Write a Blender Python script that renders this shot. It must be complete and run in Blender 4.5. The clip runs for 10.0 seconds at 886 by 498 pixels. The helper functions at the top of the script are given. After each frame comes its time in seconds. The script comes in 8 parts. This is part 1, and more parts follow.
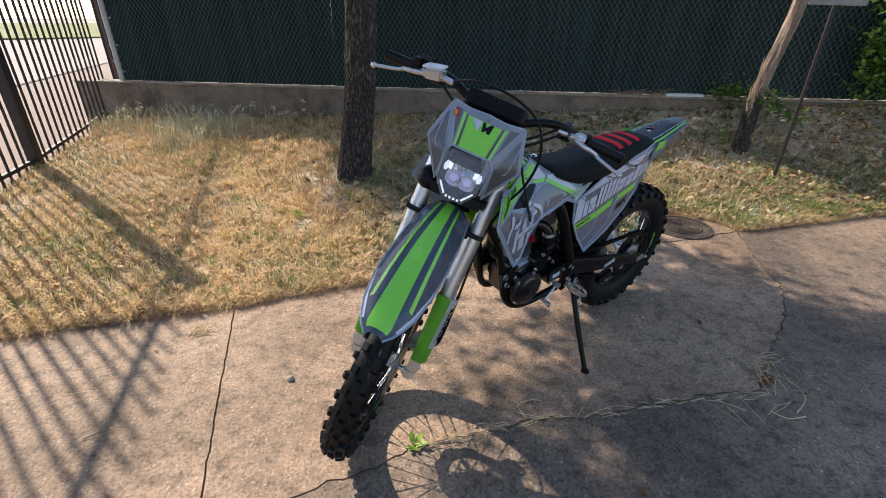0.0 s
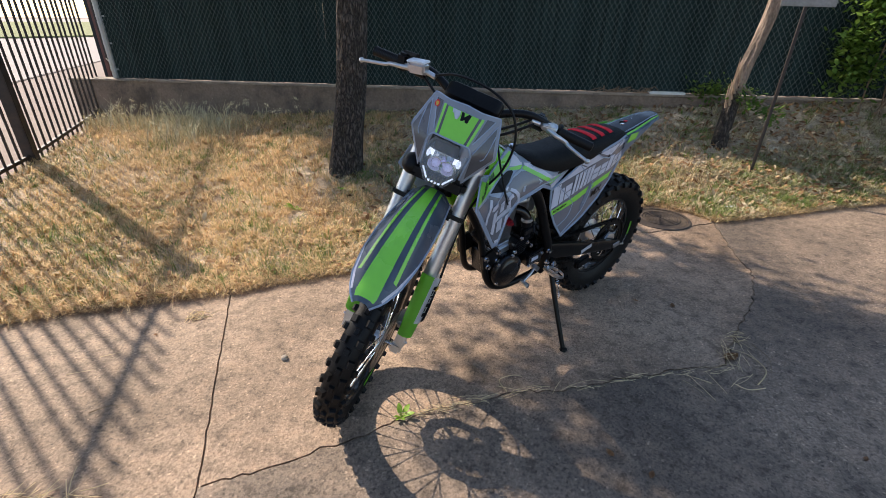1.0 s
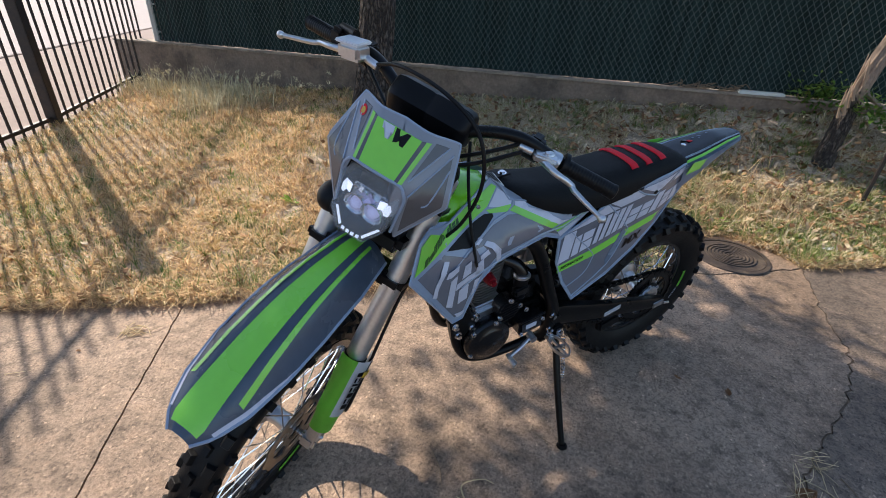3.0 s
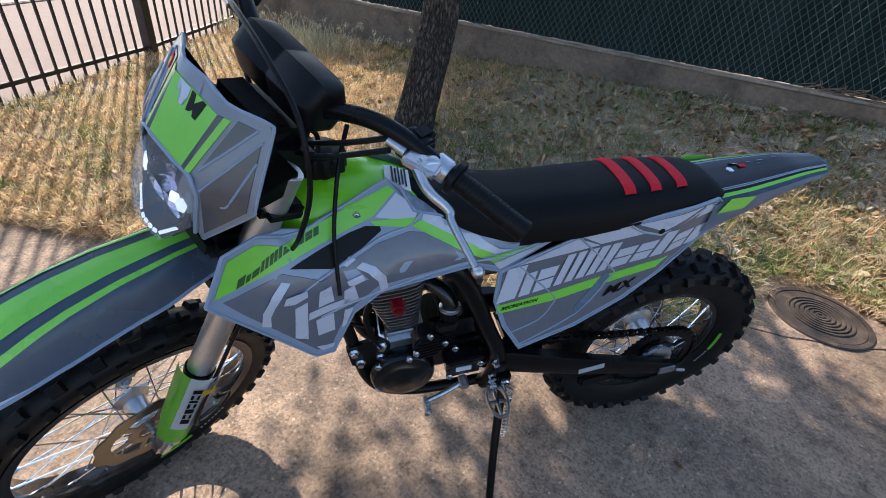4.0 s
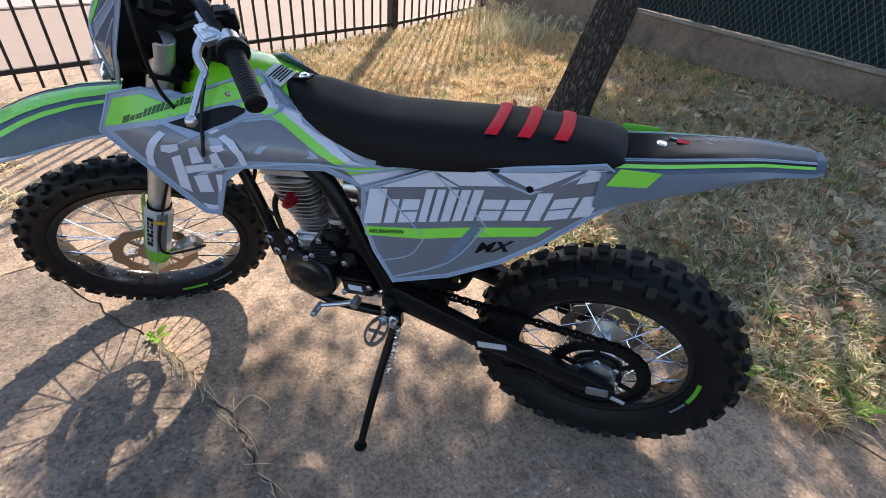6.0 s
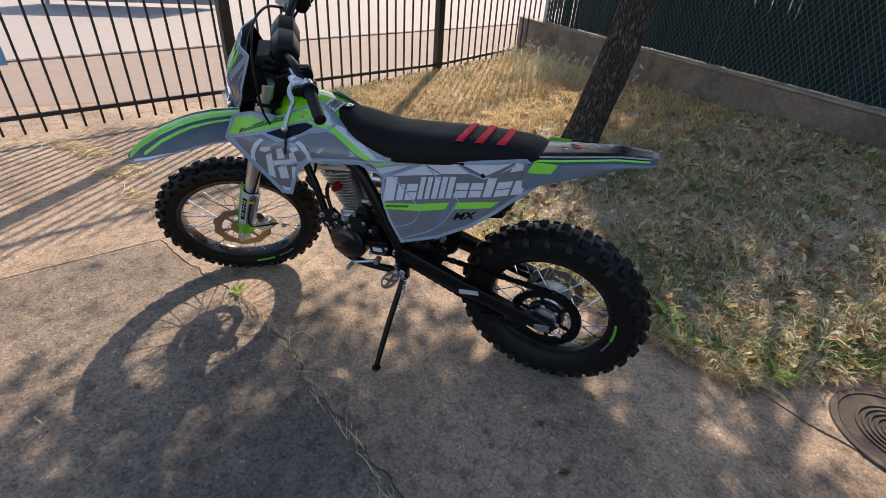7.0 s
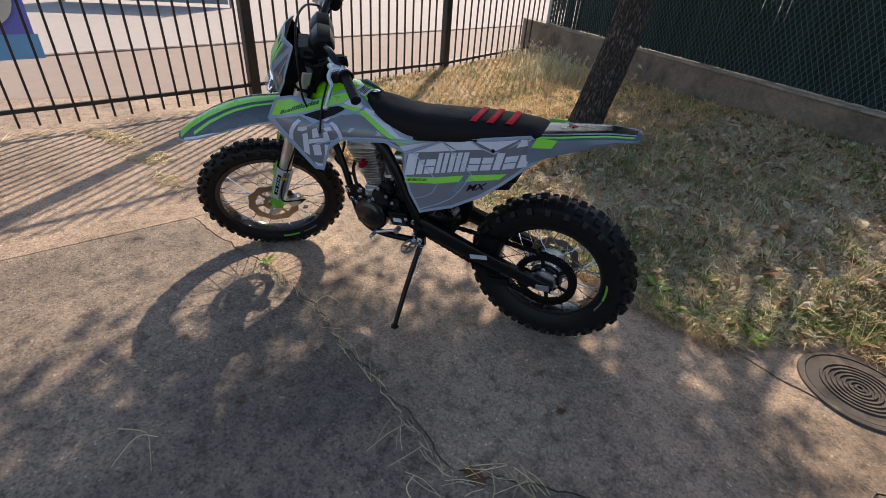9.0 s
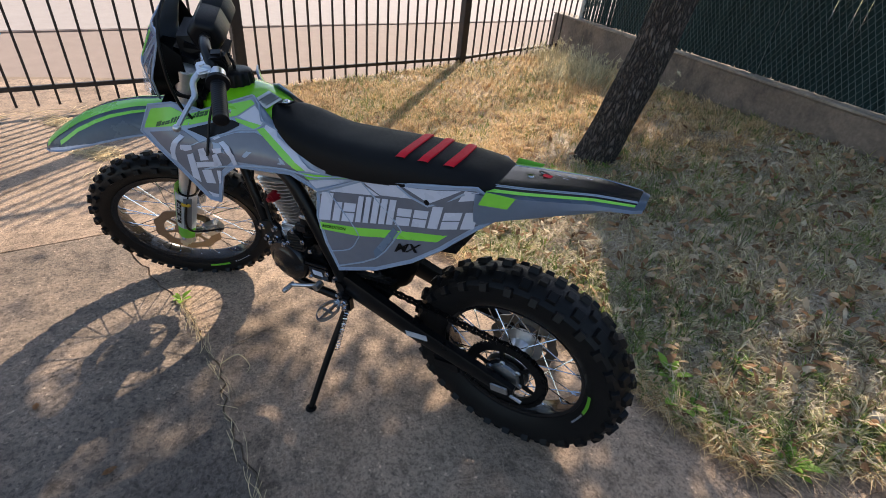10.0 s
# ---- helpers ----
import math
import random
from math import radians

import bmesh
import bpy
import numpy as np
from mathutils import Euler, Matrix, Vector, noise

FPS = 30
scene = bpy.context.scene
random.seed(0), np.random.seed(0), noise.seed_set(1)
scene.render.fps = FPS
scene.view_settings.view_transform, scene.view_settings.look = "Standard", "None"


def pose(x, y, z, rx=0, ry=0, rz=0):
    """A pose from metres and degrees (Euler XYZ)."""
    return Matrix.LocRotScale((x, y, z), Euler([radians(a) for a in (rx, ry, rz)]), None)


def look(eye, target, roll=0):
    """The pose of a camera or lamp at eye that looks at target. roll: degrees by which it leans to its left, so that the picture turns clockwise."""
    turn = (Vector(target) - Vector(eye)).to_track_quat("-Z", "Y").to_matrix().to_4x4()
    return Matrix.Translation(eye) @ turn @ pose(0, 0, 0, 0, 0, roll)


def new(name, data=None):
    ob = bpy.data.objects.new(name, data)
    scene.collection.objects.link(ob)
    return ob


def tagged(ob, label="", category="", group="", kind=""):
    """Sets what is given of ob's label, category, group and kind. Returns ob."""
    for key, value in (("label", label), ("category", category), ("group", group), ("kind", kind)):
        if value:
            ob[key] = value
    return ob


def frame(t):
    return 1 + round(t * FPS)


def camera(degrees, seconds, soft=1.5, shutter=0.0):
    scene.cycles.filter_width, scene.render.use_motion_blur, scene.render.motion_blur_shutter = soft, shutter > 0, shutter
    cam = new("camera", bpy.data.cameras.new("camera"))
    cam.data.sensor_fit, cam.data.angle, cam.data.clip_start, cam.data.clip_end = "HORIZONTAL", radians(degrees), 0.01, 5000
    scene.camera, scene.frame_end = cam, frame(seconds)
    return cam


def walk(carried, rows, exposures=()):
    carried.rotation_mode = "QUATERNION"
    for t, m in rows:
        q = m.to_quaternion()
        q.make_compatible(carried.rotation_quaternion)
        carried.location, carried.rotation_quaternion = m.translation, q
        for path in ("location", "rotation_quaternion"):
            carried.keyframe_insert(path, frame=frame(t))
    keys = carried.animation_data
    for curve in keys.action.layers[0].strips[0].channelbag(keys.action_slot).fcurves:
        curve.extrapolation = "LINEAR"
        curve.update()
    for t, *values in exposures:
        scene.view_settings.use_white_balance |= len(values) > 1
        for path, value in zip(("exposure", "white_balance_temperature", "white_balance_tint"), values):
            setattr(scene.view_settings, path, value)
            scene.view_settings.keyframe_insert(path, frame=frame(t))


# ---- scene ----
cam = camera(87.3, 10.0, soft=0.9)
PATH = [
    (0, (0.307, 0.192, 1.39), (0.167, 1.98, 0.504), 0.3),
    (0.5, (0.346, 0.075, 1.381), (0.224, 1.863, 0.493), 0.4),
    (1, (0.352, 0.058, 1.386), (0.24, 1.848, 0.5), 0.5),
    (1.5, (0.377, 0.084, 1.391), (0.275, 1.875, 0.506), 0.7),
    (2, (0.402, 0.267, 1.397), (0.277, 2.055, 0.509), 0.9),
    (2.5, (0.428, 0.472, 1.404), (0.219, 2.238, 0.49), 1.4),
    (2.7, (0.478, 0.556, 1.389), (0.22, 2.305, 0.454), 1.8),
    (3.8, (0.87, 1.028, 1.332), (0.254, 2.595, 0.252), 5.8),
    (4, (0.897, 1.123, 1.329), (0.212, 2.646, 0.229), 6.6),
    (4.5, (1.024, 1.344, 1.352), (0.168, 2.734, 0.197), 7.6),
    (5, (1.229, 1.545, 1.301), (0.197, 2.778, 0.111), 7.5),
    (5.5, (1.315, 1.696, 1.167), (0.111, 2.761, -0.023), 6.8),
    (6, (1.53, 1.566, 1.255), (0.177, 2.475, 0.095), 5.7),
    (6.2, (1.623, 1.52, 1.292), (0.221, 2.394, 0.164), 5.5),
    (7.3, (2.226, 1.386, 1.421), (0.697, 2.13, 0.368), 3.9),
    (7.5, (2.303, 1.308, 1.429), (0.769, 2.048, 0.38), 3.9),
    (8, (2.43, 1.17, 1.44), (0.884, 1.9, 0.401), 3.6),
    (8.5, (2.416, 1.159, 1.428), (0.873, 1.889, 0.385), 3.7),
    (9, (2.298, 1.3, 1.41), (0.78, 2.058, 0.351), 4.6),
    (9.5, (2.115, 1.541, 1.401), (0.607, 2.294, 0.324), 5.8),
    (10, (1.885, 1.8, 1.367), (0.342, 2.449, 0.273), 6.5),
]
# the camera opens up while the shaded flank fills its picture
EXPOSED = [(0, 0.66, 6560, 10), (2.5, 0.62, 6480, 10), (4, 0.84, 6150, 10), (4.5, 0.95, 6200, 10), (5, 0.98, 6280, 10), (6, 1.07, 6450, 10), (7.4, 0.52, 6720, 10), (9, 0.50, 6700, 10), (10, 0.73, 6700, 10)]
walk(cam, [(t, look(eye, target, roll)) for t, eye, target, roll in PATH], EXPOSED)

# ---- light: a low sun from beyond the fences, and a clear sky ----
SUN_AZ, SUN_EL = 145.0, 39.0            # where the sun stands, degrees
sun_dir = Vector((math.cos(radians(SUN_AZ)) * math.cos(radians(SUN_EL)), math.sin(radians(SUN_AZ)) * math.cos(radians(SUN_EL)), math.sin(radians(SUN_EL))))
world = bpy.data.worlds.new("sky")
scene.world = world
world.use_nodes = True
wn = world.node_tree
wn.nodes.clear()
sky = wn.nodes.new("ShaderNodeTexSky")
sky.sky_type, sky.sun_disc = "NISHITA", False
sky.sun_elevation, sky.sun_rotation = radians(SUN_EL), radians(90 - SUN_AZ)
bgn = wn.nodes.new("ShaderNodeBackground")
bgn.inputs["Strength"].default_value = 0.15
won = wn.nodes.new("ShaderNodeOutputWorld")
wn.links.new(sky.outputs[0], bgn.inputs[0])
wn.links.new(bgn.outputs[0], won.inputs[0])
sun_data = bpy.data.lights.new("sun", "SUN")
sun_data.energy, sun_data.angle, sun_data.color = 5.0, radians(0.6), (1.0, 0.87, 0.72)
sun_ob = new("sun", sun_data)
sun_ob.matrix_world = look(sun_dir * 30, (0, 0, 0))


# ---- materials ----
def node(nt, kind, **sets):
    n = nt.nodes.new(kind)
    for k, v in sets.items():
        n.inputs[k.replace("_", " ")].default_value = v
    return n


def ramp(nt, fac, stops, link=True):
    r = nt.nodes.new("ShaderNodeValToRGB")
    e = r.color_ramp.elements
    while len(e) < len(stops):
        e.new(0.5)
    for el, (pos, col) in zip(e, stops):
        el.position = pos
        el.color = (*col, 1) if len(col) == 3 else col
    nt.links.new(fac, r.inputs[0])
    return r.outputs[0]


def material(name, base, rough=0.5, metal=0.0, var=0.12, scale=6.0, bump=0.0, bump_scale=120.0, coat=0.0, dirt=None, stretch=(1, 1, 1), island=0.0, spec=0.5, rough_var=0.1):
    """A surface with variation at two scales, fine relief, and optional dirt colour in patches."""
    m = bpy.data.materials.new(name)
    m.use_nodes = True
    nt = m.node_tree
    nt.nodes.clear()
    out = nt.nodes.new("ShaderNodeOutputMaterial")
    bs = nt.nodes.new("ShaderNodeBsdfPrincipled")
    nt.links.new(bs.outputs[0], out.inputs[0])
    tc = nt.nodes.new("ShaderNodeTexCoord")
    mp = nt.nodes.new("ShaderNodeMapping")
    mp.inputs["Scale"].default_value = stretch
    nt.links.new(tc.outputs["Object"], mp.inputs[0])
    n1 = node(nt, "ShaderNodeTexNoise", Scale=scale, Detail=5.0, Roughness=0.6)
    n2 = node(nt, "ShaderNodeTexNoise", Scale=scale * 9, Detail=3.0)
    for n in (n1, n2):
        nt.links.new(mp.outputs[0], n.inputs["Vector"])
    add = nt.nodes.new("ShaderNodeMath")
    add.operation = "ADD"
    nt.links.new(n1.outputs[0], add.inputs[0])
    nt.links.new(n2.outputs[0], add.inputs[1])
    half = nt.nodes.new("ShaderNodeMath")
    half.operation, half.inputs[1].default_value = "MULTIPLY", 0.5
    nt.links.new(add.outputs[0], half.inputs[0])
    lo = tuple(max(0.0, c * (1 - var)) for c in base)
    hi = tuple(min(1.0, c * (1 + var)) for c in base)
    col = ramp(nt, half.outputs[0], [(0.3, lo), (0.7, hi)])
    if dirt:
        n3 = node(nt, "ShaderNodeTexNoise", Scale=scale * 0.6, Detail=7.0, Roughness=0.7)
        nt.links.new(mp.outputs[0], n3.inputs["Vector"])
        mask = ramp(nt, n3.outputs[0], [(0.48, (0, 0, 0)), (0.68, (dirt[3],) * 3)])
        mx = nt.nodes.new("ShaderNodeMix")
        mx.data_type = "RGBA"
        nt.links.new(mask, mx.inputs[0])
        nt.links.new(col, mx.inputs[6])
        mx.inputs[7].default_value = (*dirt[:3], 1)
        col = mx.outputs[2]
    if island:
        g = nt.nodes.new("ShaderNodeNewGeometry")
        hs = nt.nodes.new("ShaderNodeHueSaturation")
        ma = nt.nodes.new("ShaderNodeMapRange")
        ma.inputs[3].default_value, ma.inputs[4].default_value = 1 - island, 1 + island
        nt.links.new(g.outputs["Random Per Island"], ma.inputs[0])
        nt.links.new(ma.outputs[0], hs.inputs["Value"])
        nt.links.new(col, hs.inputs["Color"])
        col = hs.outputs[0]
    nt.links.new(col, bs.inputs["Base Color"])
    bs.inputs["Metallic"].default_value = metal
    bs.inputs["Specular IOR Level"].default_value = spec
    rr = nt.nodes.new("ShaderNodeMapRange")
    rr.inputs[3].default_value, rr.inputs[4].default_value = max(0.03, rough - rough_var), min(1.0, rough + rough_var)
    nt.links.new(n1.outputs[0], rr.inputs[0])
    nt.links.new(rr.outputs[0], bs.inputs["Roughness"])
    if coat:
        bs.inputs["Coat Weight"].default_value, bs.inputs["Coat Roughness"].default_value = coat, 0.08
    if bump:
        nb = node(nt, "ShaderNodeTexNoise", Scale=bump_scale, Detail=4.0)
        nt.links.new(mp.outputs[0], nb.inputs["Vector"])
        b = node(nt, "ShaderNodeBump", Strength=1.0, Distance=bump)
        nt.links.new(nb.outputs[0], b.inputs["Height"])
        nt.links.new(b.outputs[0], bs.inputs["Normal"])
    return m


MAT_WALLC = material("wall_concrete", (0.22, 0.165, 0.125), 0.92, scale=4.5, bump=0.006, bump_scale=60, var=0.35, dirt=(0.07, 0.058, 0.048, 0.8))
MAT_SOIL = material("lawn_soil", (0.56, 0.445, 0.33), 0.95, scale=7, bump=0.02, bump_scale=45, var=0.6, dirt=(0.16, 0.115, 0.08, 0.7))
MAT_LOT = material("lot_concrete", (0.255, 0.193, 0.16), 0.9, scale=0.8, bump=0.002, var=0.1)
MAT_ASPH = material("road_surface", (0.33, 0.285, 0.265), 0.9, scale=0.8, bump=0.002, var=0.08)
MAT_IRON = material("fence_paint", (0.020, 0.014, 0.012), 0.55, scale=8, bump=0.0006, bump_scale=200, var=0.3, dirt=(0.09, 0.05, 0.03, 0.4))
MAT_SLAT = material("green_slat", (0.018, 0.034, 0.033), 0.75, scale=3, var=0.25, island=0.3, spec=0.12)
def bark_material():
    """Dark plated bark: long cells parted by furrows."""
    m = bpy.data.materials.new("bark")
    m.use_nodes = True
    nt = m.node_tree
    bs = nt.nodes["Principled BSDF"]
    tc = nt.nodes.new("ShaderNodeTexCoord")
    mp = nt.nodes.new("ShaderNodeMapping")
    mp.inputs["Scale"].default_value = (1, 1, 0.30)
    nt.links.new(tc.outputs["Object"], mp.inputs[0])
    wob = node(nt, "ShaderNodeTexNoise", Scale=22.0, Detail=4.0)
    nt.links.new(mp.outputs[0], wob.inputs["Vector"])
    mv = nt.nodes.new("ShaderNodeMix")
    mv.data_type, mv.blend_type = "RGBA", "LINEAR_LIGHT"
    mv.inputs[0].default_value = 0.035
    nt.links.new(mp.outputs[0], mv.inputs[6])
    nt.links.new(wob.outputs["Color"], mv.inputs[7])
    vor = node(nt, "ShaderNodeTexVoronoi", Scale=42.0)
    vor.feature = "DISTANCE_TO_EDGE"
    nt.links.new(mv.outputs[2], vor.inputs["Vector"])
    fine = node(nt, "ShaderNodeTexNoise", Scale=160.0, Detail=5.0)
    nt.links.new(mp.outputs[0], fine.inputs["Vector"])
    c1 = ramp(nt, vor.outputs["Distance"], [(0.0, (0.020, 0.016, 0.014)), (0.10, (0.065, 0.053, 0.046)), (0.35, (0.145, 0.122, 0.105))])
    c2 = ramp(nt, fine.outputs[0], [(0.3, (0.55, 0.55, 0.55)), (0.7, (1.25, 1.22, 1.18))])
    mx = nt.nodes.new("ShaderNodeMix")
    mx.data_type, mx.blend_type = "RGBA", "MULTIPLY"
    mx.inputs[0].default_value = 1.0
    nt.links.new(c1, mx.inputs[6])
    nt.links.new(c2, mx.inputs[7])
    nt.links.new(mx.outputs[2], bs.inputs["Base Color"])
    bs.inputs["Roughness"].default_value = 0.92
    h = ramp(nt, vor.outputs["Distance"], [(0.0, (0, 0, 0)), (0.22, (1, 1, 1))])
    b = node(nt, "ShaderNodeBump", Strength=1.0, Distance=0.012)
    nt.links.new(h, b.inputs["Height"])
    b2 = node(nt, "ShaderNodeBump", Strength=0.8, Distance=0.005)
    nt.links.new(fine.outputs[0], b2.inputs["Height"])
    nt.links.new(b.outputs[0], b2.inputs["Normal"])
    nt.links.new(b2.outputs[0], bs.inputs["Normal"])
    return m


MAT_BARK = bark_material()
MAT_RUBBER = material("tyre_rubber", (0.006, 0.006, 0.0065), 0.48, scale=20, bump=0.0006, bump_scale=300, var=0.3, dirt=(0.014, 0.012, 0.011, 0.3), spec=0.22)
MAT_BLACK = material("black_steel", (0.005, 0.005, 0.0055), 0.30, scale=10, bump=0.0002, bump_scale=400, var=0.2, spec=0.2)
MAT_PLAST_BLK = material("black_plastic", (0.005, 0.005, 0.006), 0.42, scale=10, bump=0.0003, bump_scale=500, var=0.2, spec=0.2)
MAT_GREY = material("grey_plastic", (0.225, 0.245, 0.285), 0.3, scale=5, var=0.06, coat=0.3)
MAT_EDGE = material("blue_grey_plastic", (0.27, 0.335, 0.45), 0.32, scale=5, var=0.06, coat=0.3)
MAT_DARK = material("dark_grey_graphic", (0.150, 0.155, 0.185), 0.25, scale=5, var=0.08, coat=0.4)
MAT_LIME = material("lime_plastic", (0.235, 0.66, 0.065), 0.3, scale=5, var=0.05, coat=0.3)
MAT_PALE = material("pale_graphic", (0.56, 0.58, 0.68), 0.28, scale=5, var=0.04, coat=0.4)
MAT_SEAT = material("seat_vinyl", (0.005, 0.005, 0.0055), 0.6, scale=8, bump=0.0008, bump_scale=600, var=0.2, spec=0.16)
MAT_RED = material("red_rib", (0.62, 0.014, 0.028), 0.55, scale=20, bump=0.0005, bump_scale=500, var=0.1, spec=0.15)
MAT_ALU = material("cast_aluminium", (0.62, 0.63, 0.65), 0.32, metal=1.0, scale=14, bump=0.0003, bump_scale=300, var=0.1)
MAT_CHROME = material("bright_steel", (0.72, 0.73, 0.75), 0.18, metal=1.0, scale=14, var=0.06)
MAT_SLATE = material("slate_blue_plastic", (0.125, 0.17, 0.24), 0.28, scale=5, var=0.08, coat=0.4)
MAT_TUBE = material("fork_tube", (0.74, 0.73, 0.72), 0.42, metal=1.0, scale=12, var=0.1)
MAT_WHITE = material("white_plastic", (0.72, 0.73, 0.76), 0.4, scale=6, var=0.05)
MAT_LIMEDARK = material("lime_tank", (0.20, 0.60, 0.012), 0.25, scale=4, var=0.06, coat=0.3)
MAT_YELLOW = material("yellow_clip", (0.55, 0.35, 0.03), 0.5)
MAT_DISC = material("brake_disc_steel", (0.32, 0.27, 0.22), 0.4, metal=1.0, scale=20, var=0.2)
MAT_RIM = material("black_rim", (0.010, 0.010, 0.011), 0.16, scale=10, var=0.2)
MAT_CASE = material("black_engine_paint", (0.006, 0.006, 0.007), 0.24, scale=12, bump=0.0003, bump_scale=250, var=0.2)
MAT_REDCAP = material("red_cap", (0.22, 0.005, 0.012), 0.35)
MAT_STICKER = material("silver_sticker", (0.45, 0.46, 0.5), 0.4, scale=30, var=0.1)
MAT_WARN = material("printed_label", (0.62, 0.63, 0.6), 0.4, scale=60, var=0.25)
for nm, colr, st in (("lamp_glow", (0.50, 0.50, 0.78), 0.22), ("lamp_bar_glow", (0.82, 0.86, 1.0), 0.45)):
    gm = bpy.data.materials.new(nm)
    gm.use_nodes = True
    gb = gm.node_tree.nodes["Principled BSDF"]
    gb.inputs["Base Color"].default_value = (*colr, 1)
    gb.inputs["Emission Color"].default_value, gb.inputs["Emission Strength"].default_value = (*colr, 1), st
MAT_GLOW, MAT_BAR = bpy.data.materials["lamp_glow"], bpy.data.materials["lamp_bar_glow"]
MAT_LENS = bpy.data.materials.new("clear_lens")
MAT_LENS.use_nodes = True
ln_nt = MAT_LENS.node_tree
gb = ln_nt.nodes["Principled BSDF"]
gb.inputs["Base Color"].default_value, gb.inputs["Roughness"].default_value = (0.80, 0.84, 0.90, 1), 0.06
ln_clear = ln_nt.nodes.new("ShaderNodeBsdfTransparent")
ln_clear.inputs[0].default_value = (0.95, 0.96, 0.97, 1)
ln_mix = ln_nt.nodes.new("ShaderNodeMixShader")
ln_mix.inputs[0].default_value = 0.10
ln_nt.links.new(ln_clear.outputs[0], ln_mix.inputs[1])
ln_nt.links.new(gb.outputs[0], ln_mix.inputs[2])
ln_nt.links.new(ln_mix.outputs[0], ln_nt.nodes["Material Output"].inputs[0])
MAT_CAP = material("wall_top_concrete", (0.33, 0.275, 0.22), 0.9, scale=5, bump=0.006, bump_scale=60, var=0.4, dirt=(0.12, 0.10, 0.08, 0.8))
MAT_VERGE = material("verge_grass", (0.20, 0.21, 0.08), 0.95, scale=0.6, bump=0.05, bump_scale=8, var=0.4)
MAT_GALV = material("galvanised_pipe", (0.42, 0.43, 0.43), 0.5, metal=0.7, scale=10, bump=0.0006, bump_scale=120, var=0.15)
MAT_WIRE = material("green_wire", (0.095, 0.125, 0.122), 0.6, scale=10, var=0.3, spec=0.2)
MAT_RUSTRED = material("red_brown_paint", (0.12, 0.045, 0.035), 0.6, scale=12, var=0.3)
MAT_GATE = material("grey_gate_paint", (0.26, 0.27, 0.29), 0.5, scale=3, var=0.1)
MAT_DEADWOOD = material("weathered_wood", (0.30, 0.225, 0.175), 0.9, scale=12, bump=0.015, bump_scale=45, var=0.5, dirt=(0.08, 0.06, 0.045, 0.85), stretch=(1, 1, 0.3))
MAT_FRESH = material("split_wood", (0.35, 0.255, 0.18), 0.85, scale=14, bump=0.005, bump_scale=90, var=0.25, stretch=(1, 1, 0.2))
MAT_STRAW = material("straw", (0.62, 0.48, 0.28), 0.85, scale=20, var=0.2, island=0.35)
MAT_TWIG = material("twig", (0.20, 0.14, 0.09), 0.9, scale=30, var=0.3)
MAT_MANHOLE = material("cast_iron", (0.05, 0.038, 0.032), 0.6, metal=0.2, scale=14, bump=0.001, bump_scale=150, var=0.35, dirt=(0.2, 0.15, 0.1, 0.5))
MAT_SIGN = material("sign_white", (0.70, 0.72, 0.70), 0.5, scale=5, var=0.05)
MAT_BOARD = material("sign_grey", (0.27, 0.26, 0.25), 0.6, scale=6, var=0.25, dirt=(0.12, 0.11, 0.10, 0.5))
MAT_DARKTHING = material("dark_backing", (0.012, 0.016, 0.018), 0.8, scale=3, var=0.3)
MAT_STONE = material("pebble", (0.36, 0.31, 0.25), 0.9, scale=30, bump=0.002, var=0.3)
MAT_PAPER = material("white_paper", (0.75, 0.75, 0.78), 0.8, scale=10, var=0.05)
MAT_PRINTGREEN = material("dark_green_print", (0.03, 0.10, 0.02), 0.4)
MAT_WISP = material("grey_straw", (0.64, 0.55, 0.34), 0.85, scale=20, var=0.3, island=0.4)
MAT_TAIL = material("glossy_dark_plastic", (0.014, 0.014, 0.016), 0.16, scale=5, var=0.15, rough_var=0.05, spec=0.25)
MAT_MASK = material("dark_mask_graphic", (0.085, 0.083, 0.09), 0.25, scale=5, var=0.1, coat=0.3)
MAT_BAN_P = material("banner_violet", (0.20, 0.20, 0.62), 0.7, scale=6, var=0.06)
MAT_BAN_B = material("banner_blue", (0.20, 0.45, 0.72), 0.7, scale=6, var=0.06)
MAT_BAN_C = material("banner_cream", (0.75, 0.66, 0.55), 0.7, scale=6, var=0.05)


